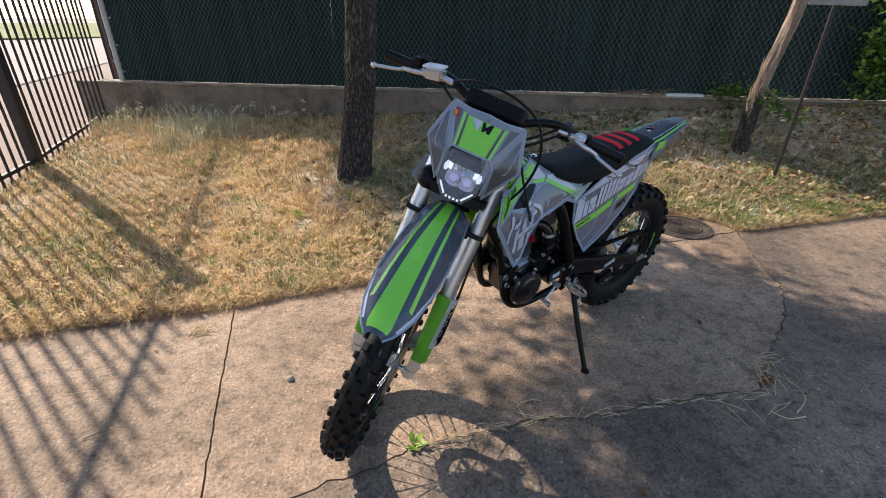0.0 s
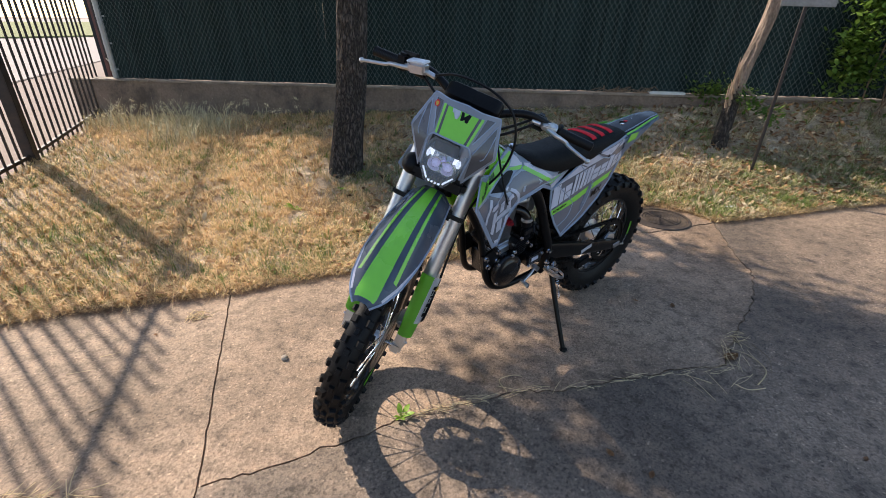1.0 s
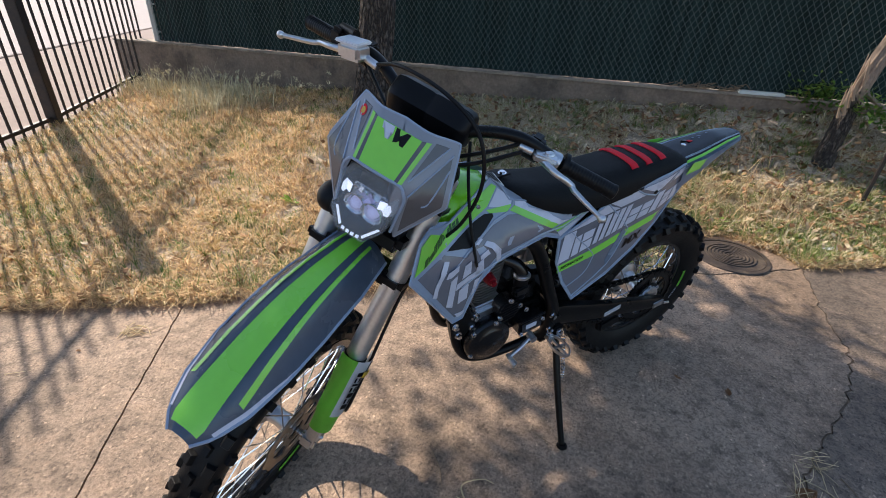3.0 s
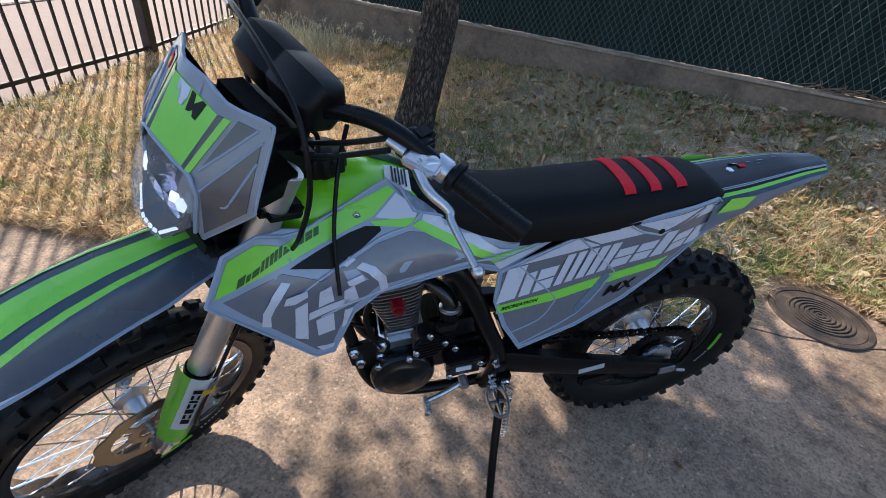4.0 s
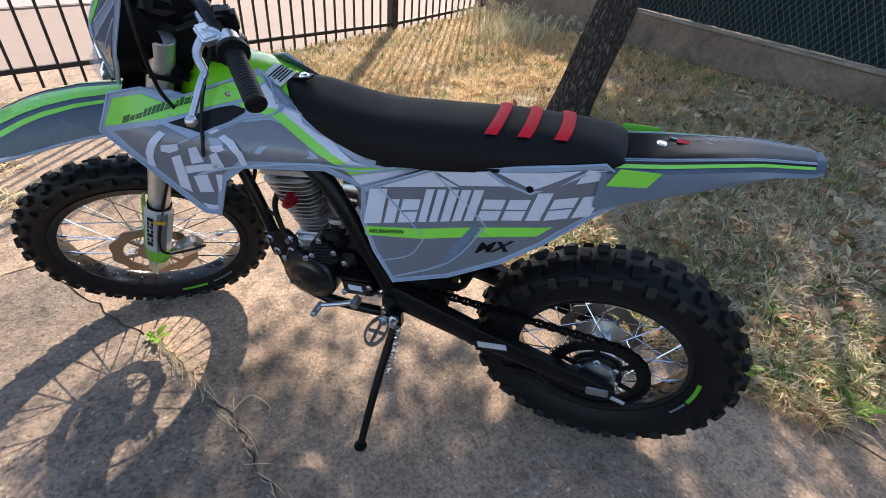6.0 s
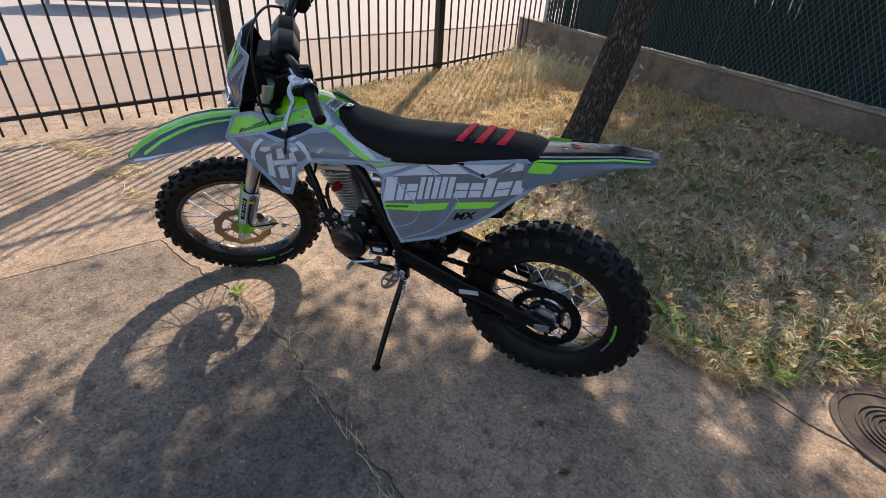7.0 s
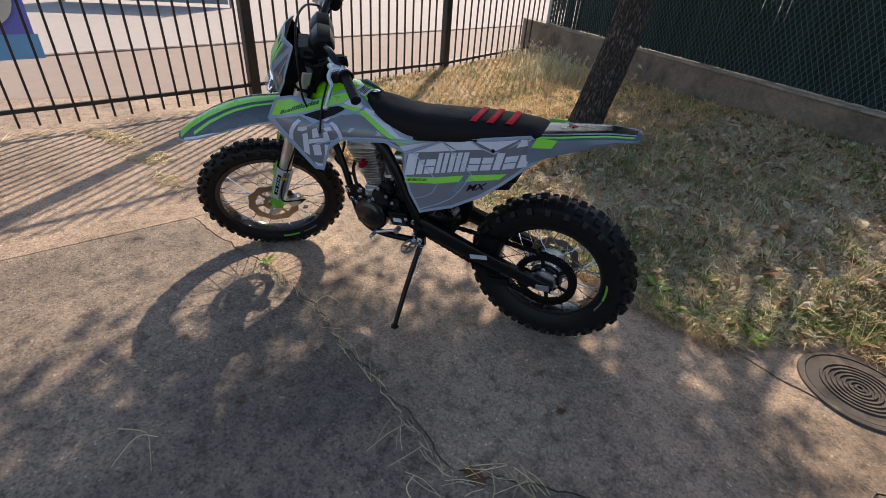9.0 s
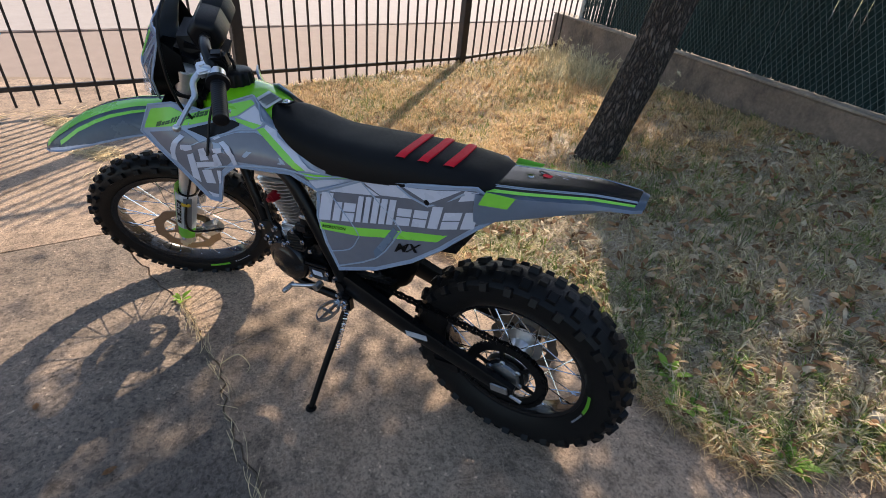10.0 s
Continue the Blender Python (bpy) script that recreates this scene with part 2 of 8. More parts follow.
def leafy(name, cols, rough=0.7, trans=0.0, patch=0.0):
    """Blades or leaves: each one's colour is drawn from cols, shifted in patches."""
    m = bpy.data.materials.new(name)
    m.use_nodes = True
    nt = m.node_tree
    nt.nodes.clear()
    out = nt.nodes.new("ShaderNodeOutputMaterial")
    bs = nt.nodes.new("ShaderNodeBsdfPrincipled")
    g = nt.nodes.new("ShaderNodeNewGeometry")
    fac = g.outputs["Random Per Island"]
    if patch:
        tc = nt.nodes.new("ShaderNodeTexCoord")
        n1 = node(nt, "ShaderNodeTexNoise", Scale=2.2, Detail=4.0)
        nt.links.new(tc.outputs["Object"], n1.inputs["Vector"])
        a = nt.nodes.new("ShaderNodeMath")
        a.operation = "MULTIPLY_ADD"
        a.inputs[1].default_value, a.inputs[2].default_value = patch * 2, -patch
        nt.links.new(n1.outputs[0], a.inputs[0])
        b = nt.nodes.new("ShaderNodeMath")
        b.operation, b.use_clamp = "ADD", True
        nt.links.new(fac, b.inputs[0])
        nt.links.new(a.outputs[0], b.inputs[1])
        fac = b.outputs[0]
    col = ramp(nt, fac, [(i / (len(cols) - 1), c) for i, c in enumerate(cols)])
    nt.links.new(col, bs.inputs["Base Color"])
    bs.inputs["Roughness"].default_value = rough
    bs.inputs["Specular IOR Level"].default_value = 0.3
    if trans:
        tr = nt.nodes.new("ShaderNodeBsdfTranslucent")
        nt.links.new(col, tr.inputs[0])
        mx = nt.nodes.new("ShaderNodeMixShader")
        mx.inputs[0].default_value = trans
        nt.links.new(bs.outputs[0], mx.inputs[1])
        nt.links.new(tr.outputs[0], mx.inputs[2])
        nt.links.new(mx.outputs[0], out.inputs[0])
    else:
        nt.links.new(bs.outputs[0], out.inputs[0])
    return m


MAT_DRY = leafy("dry_grass", [(0.34, 0.21, 0.12), (0.62, 0.435, 0.235), (0.84, 0.62, 0.36), (0.93, 0.73, 0.46), (0.57, 0.44, 0.19)], 0.75, 0.4, 0.45)
MAT_GREEN = leafy("green_grass", [(0.08, 0.13, 0.03), (0.17, 0.24, 0.06), (0.25, 0.31, 0.09), (0.36, 0.35, 0.13)], 0.6, 0.3, 0.3)
# greyer copy of dry_grass; the shaded lawn's tone is put into its colours
MAT_HAY = leafy("grey_dry_grass", [(0.26, 0.195, 0.12), (0.52, 0.43, 0.27), (0.74, 0.62, 0.41), (0.86, 0.76, 0.55), (0.44, 0.42, 0.19)], 0.75, 0.4, 0.4)
MAT_CHIP = leafy("leaf_litter", [(0.09, 0.065, 0.045), (0.22, 0.17, 0.12), (0.42, 0.34, 0.24), (0.62, 0.54, 0.42), (0.15, 0.12, 0.085)], 0.8, 0.15, 0.4)
MAT_LITTER = leafy("straw_litter", [(0.22, 0.16, 0.11), (0.58, 0.48, 0.35), (0.78, 0.68, 0.52), (0.38, 0.30, 0.21), (0.90, 0.81, 0.65)], 0.8, 0.25, 0.3)
MAT_FALLEN = leafy("fallen_leaf", [(0.12, 0.06, 0.03), (0.30, 0.16, 0.08), (0.44, 0.27, 0.14), (0.58, 0.48, 0.34)], 0.8, 0.15)
MAT_LEAF = leafy("tree_leaf", [(0.06, 0.12, 0.02), (0.11, 0.20, 0.035), (0.20, 0.30, 0.06)], 0.5, 0.35)
MAT_WEED = leafy("weed_leaf", [(0.16, 0.30, 0.03), (0.24, 0.42, 0.05), (0.30, 0.46, 0.08)], 0.5, 0.35)


# ---- mesh tools ----
def link(name, me, mat, parent=None, label="", category="", group="", kind=""):
    ob = new(name, me)
    if mat:
        me.materials.append(mat)
    if parent:
        ob.parent = parent
    return tagged(ob, label, category, group, kind)


def smooth(bm, on=True):
    for f in bm.faces:
        f.smooth = on


def part(name, bm, mat, parent=None, label="", flat=False, angle=0.7, **tags):
    """Links a bmesh as one mesh object."""
    bmesh.ops.recalc_face_normals(bm, faces=bm.faces)
    for e in bm.edges:
        e.smooth = len(e.link_faces) == 2 and e.calc_face_angle(0) < angle
    smooth(bm, not flat)
    me = bpy.data.meshes.new(name)
    bm.to_mesh(me)
    bm.free()
    return link(name, me, mat, parent, label, **tags)


def thing(name, m, label, category, group="", kind=""):
    ob = new(name)
    ob.empty_display_size = 0.1
    ob.matrix_world = m
    return tagged(ob, label, category, group, kind)


def box(bm, size, m=Matrix(), bevel=0.0):
    r = bmesh.ops.create_cube(bm, size=1.0, matrix=m @ Matrix.Diagonal((*size, 1)))
    if bevel:
        es = {e for v in r["verts"] for e in v.link_edges}
        bmesh.ops.bevel(bm, geom=list(es), offset=bevel, segments=2, affect="EDGES", clamp_overlap=True)
    return bm


def axis_frame(a, b):
    z = (Vector(b) - Vector(a))
    q = z.to_track_quat("Z", "Y").to_matrix().to_4x4()
    return Matrix.Translation(a) @ q, z.length


def rod(bm, a, b, r, r2=None, seg=12, bevel=0.0):
    m, ln = axis_frame(a, b)
    res = bmesh.ops.create_cone(bm, cap_ends=True, segments=seg, radius1=r, radius2=r if r2 is None else r2, depth=ln, matrix=m @ Matrix.Translation((0, 0, ln / 2)))
    if bevel:
        es = {e for v in res["verts"] for e in v.link_edges if len(e.link_faces) == 2 and e.calc_face_angle(0) > 0.9}
        bmesh.ops.bevel(bm, geom=list(es), offset=bevel, segments=2, affect="EDGES", clamp_overlap=True)
    return bm


def smooth_line(pts, n=6):
    """Points on a smooth curve through pts."""
    p = [Vector(q) for q in pts]
    if len(p) < 3:
        return p
    out = []
    for i in range(len(p) - 1):
        a, b = p[max(i - 1, 0)], p[i]
        c, d = p[i + 1], p[min(i + 2, len(p) - 1)]
        for k in range(n):
            t = k / n
            out.append(0.5 * ((2 * b) + (c - a) * t + (2 * a - 5 * b + 4 * c - d) * t * t + (3 * b - a - 3 * c + d) * t ** 3))
    out.append(p[-1])
    return out


def tube(bm, pts, r, seg=10, curve=6, caps=True):
    """A round tube along a smooth line; r may be a list over pts' own ends (start, end)."""
    line = smooth_line(pts, curve) if curve else [Vector(q) for q in pts]
    r0, r1 = r if isinstance(r, (tuple, list)) else (r, r)
    rings, up = [], Vector((0, 0, 1))
    n = len(line)
    for i, p in enumerate(line):
        d = (line[min(i + 1, n - 1)] - line[max(i - 1, 0)]).normalized()
        if abs(d.dot(up)) > 0.95:
            up = Vector((1, 0, 0)) if abs(d.x) < 0.9 else Vector((0, 1, 0))
        s = d.cross(up).normalized()
        up = s.cross(d).normalized()
        rr = r0 + (r1 - r0) * i / max(1, n - 1)
        rings.append([bm.verts.new(p + (s * math.cos(a) + up * math.sin(a)) * rr) for a in (2 * math.pi * k / seg for k in range(seg))])
    for a, b in zip(rings, rings[1:]):
        for k in range(seg):
            bm.faces.new((a[k], a[(k + 1) % seg], b[(k + 1) % seg], b[k]))
    if caps:
        bm.faces.new(rings[0][::-1])
        bm.faces.new(rings[-1])
    return bm


def lathe(bm, profile, m=Matrix(), seg=48, closed=True):
    """Turns (radius, along) round the local Y axis; closed: the profile is a loop."""
    rings = []
    for k in range(seg):
        a = 2 * math.pi * k / seg
        rings.append([bm.verts.new(m @ Vector((r * math.cos(a), y, r * math.sin(a)))) for r, y in profile])
    n = len(profile)
    for k in range(seg):
        a, b = rings[k], rings[(k + 1) % seg]
        for i in range(n if closed else n - 1):
            j = (i + 1) % n
            bm.faces.new((a[i], a[j], b[j], b[i]))
    return bm


def loft(bm, rings, close=True, caps=True):
    """Skins rings of points, all of one length."""
    vs = [[bm.verts.new(p) for p in ring] for ring in rings]
    n = len(vs[0])
    for a, b in zip(vs, vs[1:]):
        for k in range(n if close else n - 1):
            j = (k + 1) % n
            bm.faces.new((a[k], a[j], b[j], b[k]))
    if caps and close:
        bm.faces.new(vs[0][::-1])
        bm.faces.new(vs[-1])
    return bm


def sheet(bm, poly, f, thick=0.003, step=0.03, side=1, axes="xz"):
    """A skin with outline poly in two axes (xz, yz or xy), its third coordinate f(a, b), with thickness towards -side."""
    t = bmesh.new()
    t.faces.new([t.verts.new((a, 0, b)) for a, b in poly])
    bmesh.ops.triangulate(t, faces=t.faces[:])
    if step:
        for k, no in ((0, Vector((1, 0, 0))), (1, Vector((0, 0, 1)))):
            lo, hi = min(p[k] for p in poly), max(p[k] for p in poly)
            v = math.ceil(lo / step + 1e-6) * step
            while v < hi - 1e-4:
                bmesh.ops.bisect_plane(t, geom=t.verts[:] + t.edges[:] + t.faces[:], plane_co=no * v, plane_no=no, dist=1e-5)
                v += step
    put = {"xz": lambda a, d, b: (a, d, b), "yz": lambda a, d, b: (d, a, b), "xy": lambda a, d, b: (a, b, d)}[axes]
    k = {"xz": 1, "yz": 0, "xy": 2}[axes]
    for v in t.verts:
        a, b = v.co.x, v.co.z
        v.co = put(a, f(a, b), b)
    if thick:
        r = bmesh.ops.extrude_face_region(t, geom=t.faces[:])
        for g in r["geom"]:
            if isinstance(g, bmesh.types.BMVert):
                g.co[k] -= side * thick
    me = bpy.data.meshes.new("tmp")
    t.to_mesh(me)
    t.free()
    bm.from_mesh(me)
    bpy.data.meshes.remove(me)
    return bm


def inset(poly, d):
    """The outline moved inwards by d."""
    n = len(poly)
    area = sum(poly[i][0] * poly[(i + 1) % n][1] - poly[(i + 1) % n][0] * poly[i][1] for i in range(n))
    s = 1 if area > 0 else -1
    out = []
    for i in range(n):
        p, q, r = Vector(poly[i - 1]), Vector(poly[i]), Vector(poly[(i + 1) % n])
        e1, e2 = (q - p).normalized(), (r - q).normalized()
        n1, n2 = Vector((-e1.y, e1.x)) * s, Vector((-e2.y, e2.x)) * s
        b = (n1 + n2)
        b = b / max(b.length_squared / 2, 0.5)
        out.append(tuple(q + b * d))
    return out


def curve_of(table):
    """A piecewise smooth function through (x, value) rows."""
    xs = [r[0] for r in table]

    def f(x):
        if x <= xs[0]:
            return table[0][1]
        for (xa, va), (xb, vb) in zip(table, table[1:]):
            if x <= xb:
                t = (x - xa) / (xb - xa)
                return va + (vb - va) * t
        return table[-1][1]
    return f


def letters(text, size, bold=0.0):
    """A flat mesh of the built-in font, from its lower left corner."""
    cu = bpy.data.curves.new("letters", "FONT")
    cu.body, cu.size, cu.resolution_u, cu.offset = text, size, 2, bold
    ob = bpy.data.objects.new("letters", cu)
    scene.collection.objects.link(ob)
    bpy.context.view_layer.update()
    me = bpy.data.meshes.new_from_object(ob.evaluated_get(bpy.context.evaluated_depsgraph_get()))
    bpy.data.objects.remove(ob)
    bpy.data.curves.remove(cu)
    return me


def prism(bm, poly, depth, m=Matrix(), bevel=0.0):
    """A plate: outline poly in local (x, y), from z = 0 to depth."""
    lo = [bm.verts.new(m @ Vector((x, y, 0))) for x, y in poly]
    hi = [bm.verts.new(m @ Vector((x, y, depth))) for x, y in poly]
    fs = [bm.faces.new(lo[::-1]), bm.faces.new(hi)]
    n = len(poly)
    for i in range(n):
        fs.append(bm.faces.new((lo[i], lo[(i + 1) % n], hi[(i + 1) % n], hi[i])))
    if bevel:
        es = {e for f in fs[:2] for e in f.edges}
        bmesh.ops.bevel(bm, geom=list(es), offset=bevel, segments=2, affect="EDGES", clamp_overlap=True)
    return bm


def lawn_z(x, y):
    """Height of the lawn: it climbs from the driveway to the wall, more so to the east."""
    wy = 5.93 - 0.0818 * (x + 4.38)
    ey = edge_y(x)
    f = min(max((y - ey) / max(wy - ey, 0.1), 0.0), 1.0)
    return 0.012 + (0.185 + 0.0525 * (x + 4.43)) * f ** 1.5


def edge_y(x):
    """The driveway's edge."""
    pts = [(-3.6, 1.16), (-2.0, 1.83), (-1.53, 2.02), (-0.97, 2.21), (-0.47, 2.47), (1.05, 3.03), (1.27, 3.095), (1.44, 3.18), (1.53, 3.50), (1.62, 3.74), (1.85, 3.83), (2.08, 3.72), (2.23, 3.505), (2.67, 3.645), (3.55, 3.945), (9.0, 5.8)]
    if x <= pts[0][0]:
        return pts[0][1]
    for (xa, ya), (xb, yb) in zip(pts, pts[1:]):
        if x <= xb:
            return ya + (yb - ya) * (x - xa) / (xb - xa)
    return pts[-1][1]


# ---- the setting: ground, driveway, lawn, walls ----
def concrete(name, base, stain, speck, joint_scale):
    m = bpy.data.materials.new(name)
    m.use_nodes = True
    nt = m.node_tree
    nt.nodes.clear()
    out = nt.nodes.new("ShaderNodeOutputMaterial")
    bs = nt.nodes.new("ShaderNodeBsdfPrincipled")
    nt.links.new(bs.outputs[0], out.inputs[0])
    tc = nt.nodes.new("ShaderNodeTexCoord")
    big = node(nt, "ShaderNodeTexNoise", Scale=1.1, Detail=8.0, Roughness=0.65)
    mid = node(nt, "ShaderNodeTexNoise", Scale=14.0, Detail=6.0, Roughness=0.7)
    grit = node(nt, "ShaderNodeTexNoise", Scale=70.0, Detail=4.0, Roughness=0.75)
    vor = node(nt, "ShaderNodeTexVoronoi", Scale=joint_scale)
    fine = node(nt, "ShaderNodeTexNoise", Scale=420.0, Detail=2.0)
    for n in (big, mid, grit, vor, fine):
        nt.links.new(tc.outputs["Object"], n.inputs["Vector"])
    c1 = ramp(nt, big.outputs[0], [(0.37, stain), (0.57, base), (0.75, tuple(min(1, c * 1.12) for c in base))])
    c2 = ramp(nt, mid.outputs[0], [(0.34, (0.52, 0.51, 0.50)), (0.50, (1, 1, 1)), (0.70, (1.18, 1.12, 1.07))])
    c3 = ramp(nt, vor.outputs["Color"], [(0.0, (1 - speck,) * 3), (0.45, (1, 1, 1)), (0.88, (1.06, 1.06, 1.06)), (0.93, (1.75, 1.75, 1.70))])
    c4 = ramp(nt, fine.outputs[0], [(0.33, (1 - speck * 0.9,) * 3), (0.6, (1, 1, 1))])
    col = c1
    c5 = ramp(nt, grit.outputs[0], [(0.34, (0.60, 0.59, 0.58)), (0.52, (1, 1, 1)), (0.70, (1.20, 1.19, 1.17))])
    for c in (c2, c3, c4, c5):
        mx = nt.nodes.new("ShaderNodeMix")
        mx.data_type, mx.blend_type = "RGBA", "MULTIPLY"
        mx.inputs[0].default_value = 1.0
        nt.links.new(col, mx.inputs[6])
        nt.links.new(c, mx.inputs[7])
        col = mx.outputs[2]
    nt.links.new(col, bs.inputs["Base Color"])
    bs.inputs["Roughness"].default_value = 0.72
    bs.inputs["Specular IOR Level"].default_value = 0.35
    b = node(nt, "ShaderNodeBump", Strength=0.8, Distance=0.0014)
    nt.links.new(vor.outputs["Distance"], b.inputs["Height"])
    b2 = node(nt, "ShaderNodeBump", Strength=0.8, Distance=0.002)
    nt.links.new(fine.outputs[0], b2.inputs["Height"])
    nt.links.new(b.outputs[0], b2.inputs["Normal"])
    nt.links.new(b2.outputs[0], bs.inputs["Normal"])
    return m


MAT_SLAB = concrete("driveway_slab", (0.49, 0.352, 0.252), (0.26, 0.185, 0.13), 0.5, 150.0)
# stained like driveway_slab, with the tree's deep shade put into a darker base
MAT_SLAB_SHADED = concrete("shaded_slab", (0.36, 0.27, 0.203), (0.175, 0.138, 0.11), 0.6, 130.0)
MAT_GAP = material("joint_dirt", (0.24, 0.175, 0.12), 0.95, scale=30, bump=0.004, bump_scale=150, var=0.4)


def tri_mesh(name, verts, tris, mat, smooth_on=False, **tags):
    """A mesh from arrays of points and triangles."""
    me = bpy.data.meshes.new(name)
    nv, nf = len(verts), len(tris)
    me.vertices.add(nv)
    me.vertices.foreach_set("co", np.asarray(verts, dtype=np.float32).ravel())
    me.loops.add(nf * 3)
    me.loops.foreach_set("vertex_index", np.asarray(tris, dtype=np.int32).ravel())
    me.polygons.add(nf)
    me.polygons.foreach_set("loop_start", np.arange(0, nf * 3, 3, dtype=np.int32))
    me.polygons.foreach_set("use_smooth", np.full(nf, smooth_on))
    me.update(calc_edges=True)
    return link(name, me, mat, **tags)


def grid_mesh(name, xs, ys, z_of, mat, **tags):
    nx, ny = len(xs), len(ys[0])
    vs, fs = [], []
    for i, x in enumerate(xs):
        vs += [(x, y, z_of(x, y)) for y in ys[i]]
    for i in range(nx - 1):
        for j in range(ny - 1):
            a = i * ny + j
            fs.append((a, a + ny, a + ny + 1, a + 1))
    me = bpy.data.meshes.new(name)
    me.from_pydata(vs, [], fs)
    for p in me.polygons:
        p.use_smooth = True
    return link(name, me, mat, **tags)


bm = bmesh.new()
bmesh.ops.create_grid(bm, x_segments=8, y_segments=8, size=600, matrix=pose(0, 0, -0.06))
part("ground", bm, MAT_LOT, label="pale concrete lot reaching to the horizon", category="ground", kind="structure")


def fence_x(y):
    return -3.85 - 0.362 * (y - 4.158)


def wall_y(x):
    return 5.93 - 0.0818 * (x + 4.38)


def jag(line, amp, step, seed):
    """A wandering crack line."""
    rng = random.Random(seed)
    out = []
    for (xa, ya), (xb, yb) in zip(line, line[1:]):
        ln = math.hypot(xb - xa, yb - ya)
        n = max(1, int(ln / step))
        for i in range(n):
            t = i / n
            k = 0 if i == 0 else amp
            out.append((xa + (xb - xa) * t + rng.uniform(-k, k), ya + (yb - ya) * t + rng.uniform(-k, k)))
    out.append(line[-1])
    return out


# the driveway: slabs parted by a saw joint and by wandering cracks
JOINT = jag([(-0.985, 2.235), (-0.508, 1.015), (-0.30, 0.17), (0.75, -3.5)], 0.003, 0.05, 1)
CRACK = jag([(-0.515, 1.030), (-0.30, 1.12), (-0.04, 1.265), (0.152, 1.377), (0.44, 1.495), (0.535, 1.537), (0.865, 1.591), (1.072, 1.665), (1.234, 1.725), (1.50, 1.775), (1.655, 1.975), (1.80, 2.18), (1.94, 2.355), (2.10, 2.69), (2.135, 3.03), (2.215, 3.48)], 0.014, 0.03, 2)
APRON = jag([(1.38, 3.165), (1.53, 3.225), (1.70, 3.26), (1.80, 3.30), (2.02, 3.39), (2.215, 3.48)], 0.008, 0.04, 3)
EDGE = jag([(-0.985, 2.235), (-0.47, 2.52), (1.05, 3.07), (1.27, 3.12), (1.38, 3.165)], 0.012, 0.05, 4)
j_at = min(range(len(JOINT)), key=lambda i: abs(JOINT[i][1] - 1.015))
edge_w = [(-3.4, 1.30), (-2.0, 1.87), (-1.53, 2.06), (-0.985, 2.235)]
SLABS = [
    [(-3.4, 1.30)] + jag(edge_w, 0.012, 0.06, 5)[1:] + JOINT[1:] + [(-3.4, -3.5)],
    EDGE + APRON[1:] + CRACK[::-1][1:-1] + JOINT[:j_at + 1][::-1][:-1],
    CRACK + [(3.55, 3.98), (9.0, 5.88), (9.0, -3.5), (0.75, -3.5)] + JOINT[j_at + 1:-1][::-1],
    [(1.38, 3.165), (1.49, 3.50), (1.58, 3.78), (1.85, 3.89), (2.12, 3.77), (2.215, 3.48)] + APRON[::-1][1:-1],
]
bm = bmesh.new()
prism(bm, [(-3.5, -3.6), (9.2, -3.6), (9.2, 6.0), (2.2, 3.95), (1.4, 3.95), (-3.5, 1.4)], 0.038, pose(0, 0, -0.046))
drive = part("driveway", bm, MAT_GAP, label="worn tan concrete driveway of cracked slabs", category="driveway", kind="structure")
for i, poly in enumerate(SLABS):
    bm = bmesh.new()
    prism(bm, inset(poly, 0.0036), 0.05, pose(0, 0, -0.05 + (0.004 if i == 3 else 0.0)))
    bmesh.ops.triangulate(bm, faces=bm.faces[:])
    part("slab", bm, MAT_SLAB_SHADED if i == 2 else MAT_SLAB, drive, flat=True)

# lawn
xs = [-4.75 + 0.06 * i for i in range(225)]
rows = []
for x in xs:
    y0 = edge_y(x)
    fy = 4.158 - (x + 3.85) / 0.362 - 0.06
    if x < -2.6:
        y0 = max(y0, fy)
    y0 = min(y0, wall_y(x) - 0.02)
    rows.append([y0 + (wall_y(x) + 0.1 - y0) * j / 60 for j in range(61)])
grid_mesh("lawn", xs, rows, lambda x, y: lawn_z(x, y) + 0.012 * noise.noise((x * 4, y * 4, 0)) + 0.006 * noise.noise((x * 17, y * 17, 3)), MAT_SOIL, label="dry straw-coloured lawn soil sloping up to the wall", category="lawn", kind="structure")
# low concrete wall, with its paler top
TURNW = -math.atan(0.0818)
wx0, wx1 = -4.38, 14.0
wlen = (wx1 - wx0) * 1.0033
WALL = Matrix.Translation((wx0, wall_y(wx0), 0.062)) @ Matrix.Rotation(TURNW, 4, "Z")
bm = bmesh.new()
box(bm, (wlen + 0.42, 0.22, 0.72), WALL @ pose(wlen / 2 - 0.21, 0.11, 0.605 - 0.36), 0.010)
wall = part("wall_north", bm, MAT_WALLC, label="low stained concrete retaining wall", category="wall", kind="structure")
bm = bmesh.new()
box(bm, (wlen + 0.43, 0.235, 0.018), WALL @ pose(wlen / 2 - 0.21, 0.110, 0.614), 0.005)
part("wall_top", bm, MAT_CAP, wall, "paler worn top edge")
# beyond the fence: the lot's far kerb, the road, the far verge
bm = bmesh.new()
box(bm, (0.05, 34, 0.03), Matrix.Translation((-7.05, 2.1, -0.056)) @ pose(0, 0, 0, 0, 0, 22), 0.008)
part("kerb", bm, MAT_LOT, label="low concrete kerb beyond the fence", category="kerb", kind="structure")
bm = bmesh.new()
prism(bm, [(-300, -120), (42, -120), (-2.84, -8.6), (-12.75, 16), (-111, 260), (-300, 300)], 0.012, pose(0, 0, -0.06))
part("road", bm, MAT_ASPH, label="pale grey road surface beyond the kerb", category="road", kind="structure")
bm = bmesh.new()
prism(bm, [(-110, 15), (-32, 34), (-18, 60), (-60, 160), (-160, 100)], 0.08, pose(0, 0, -0.01))
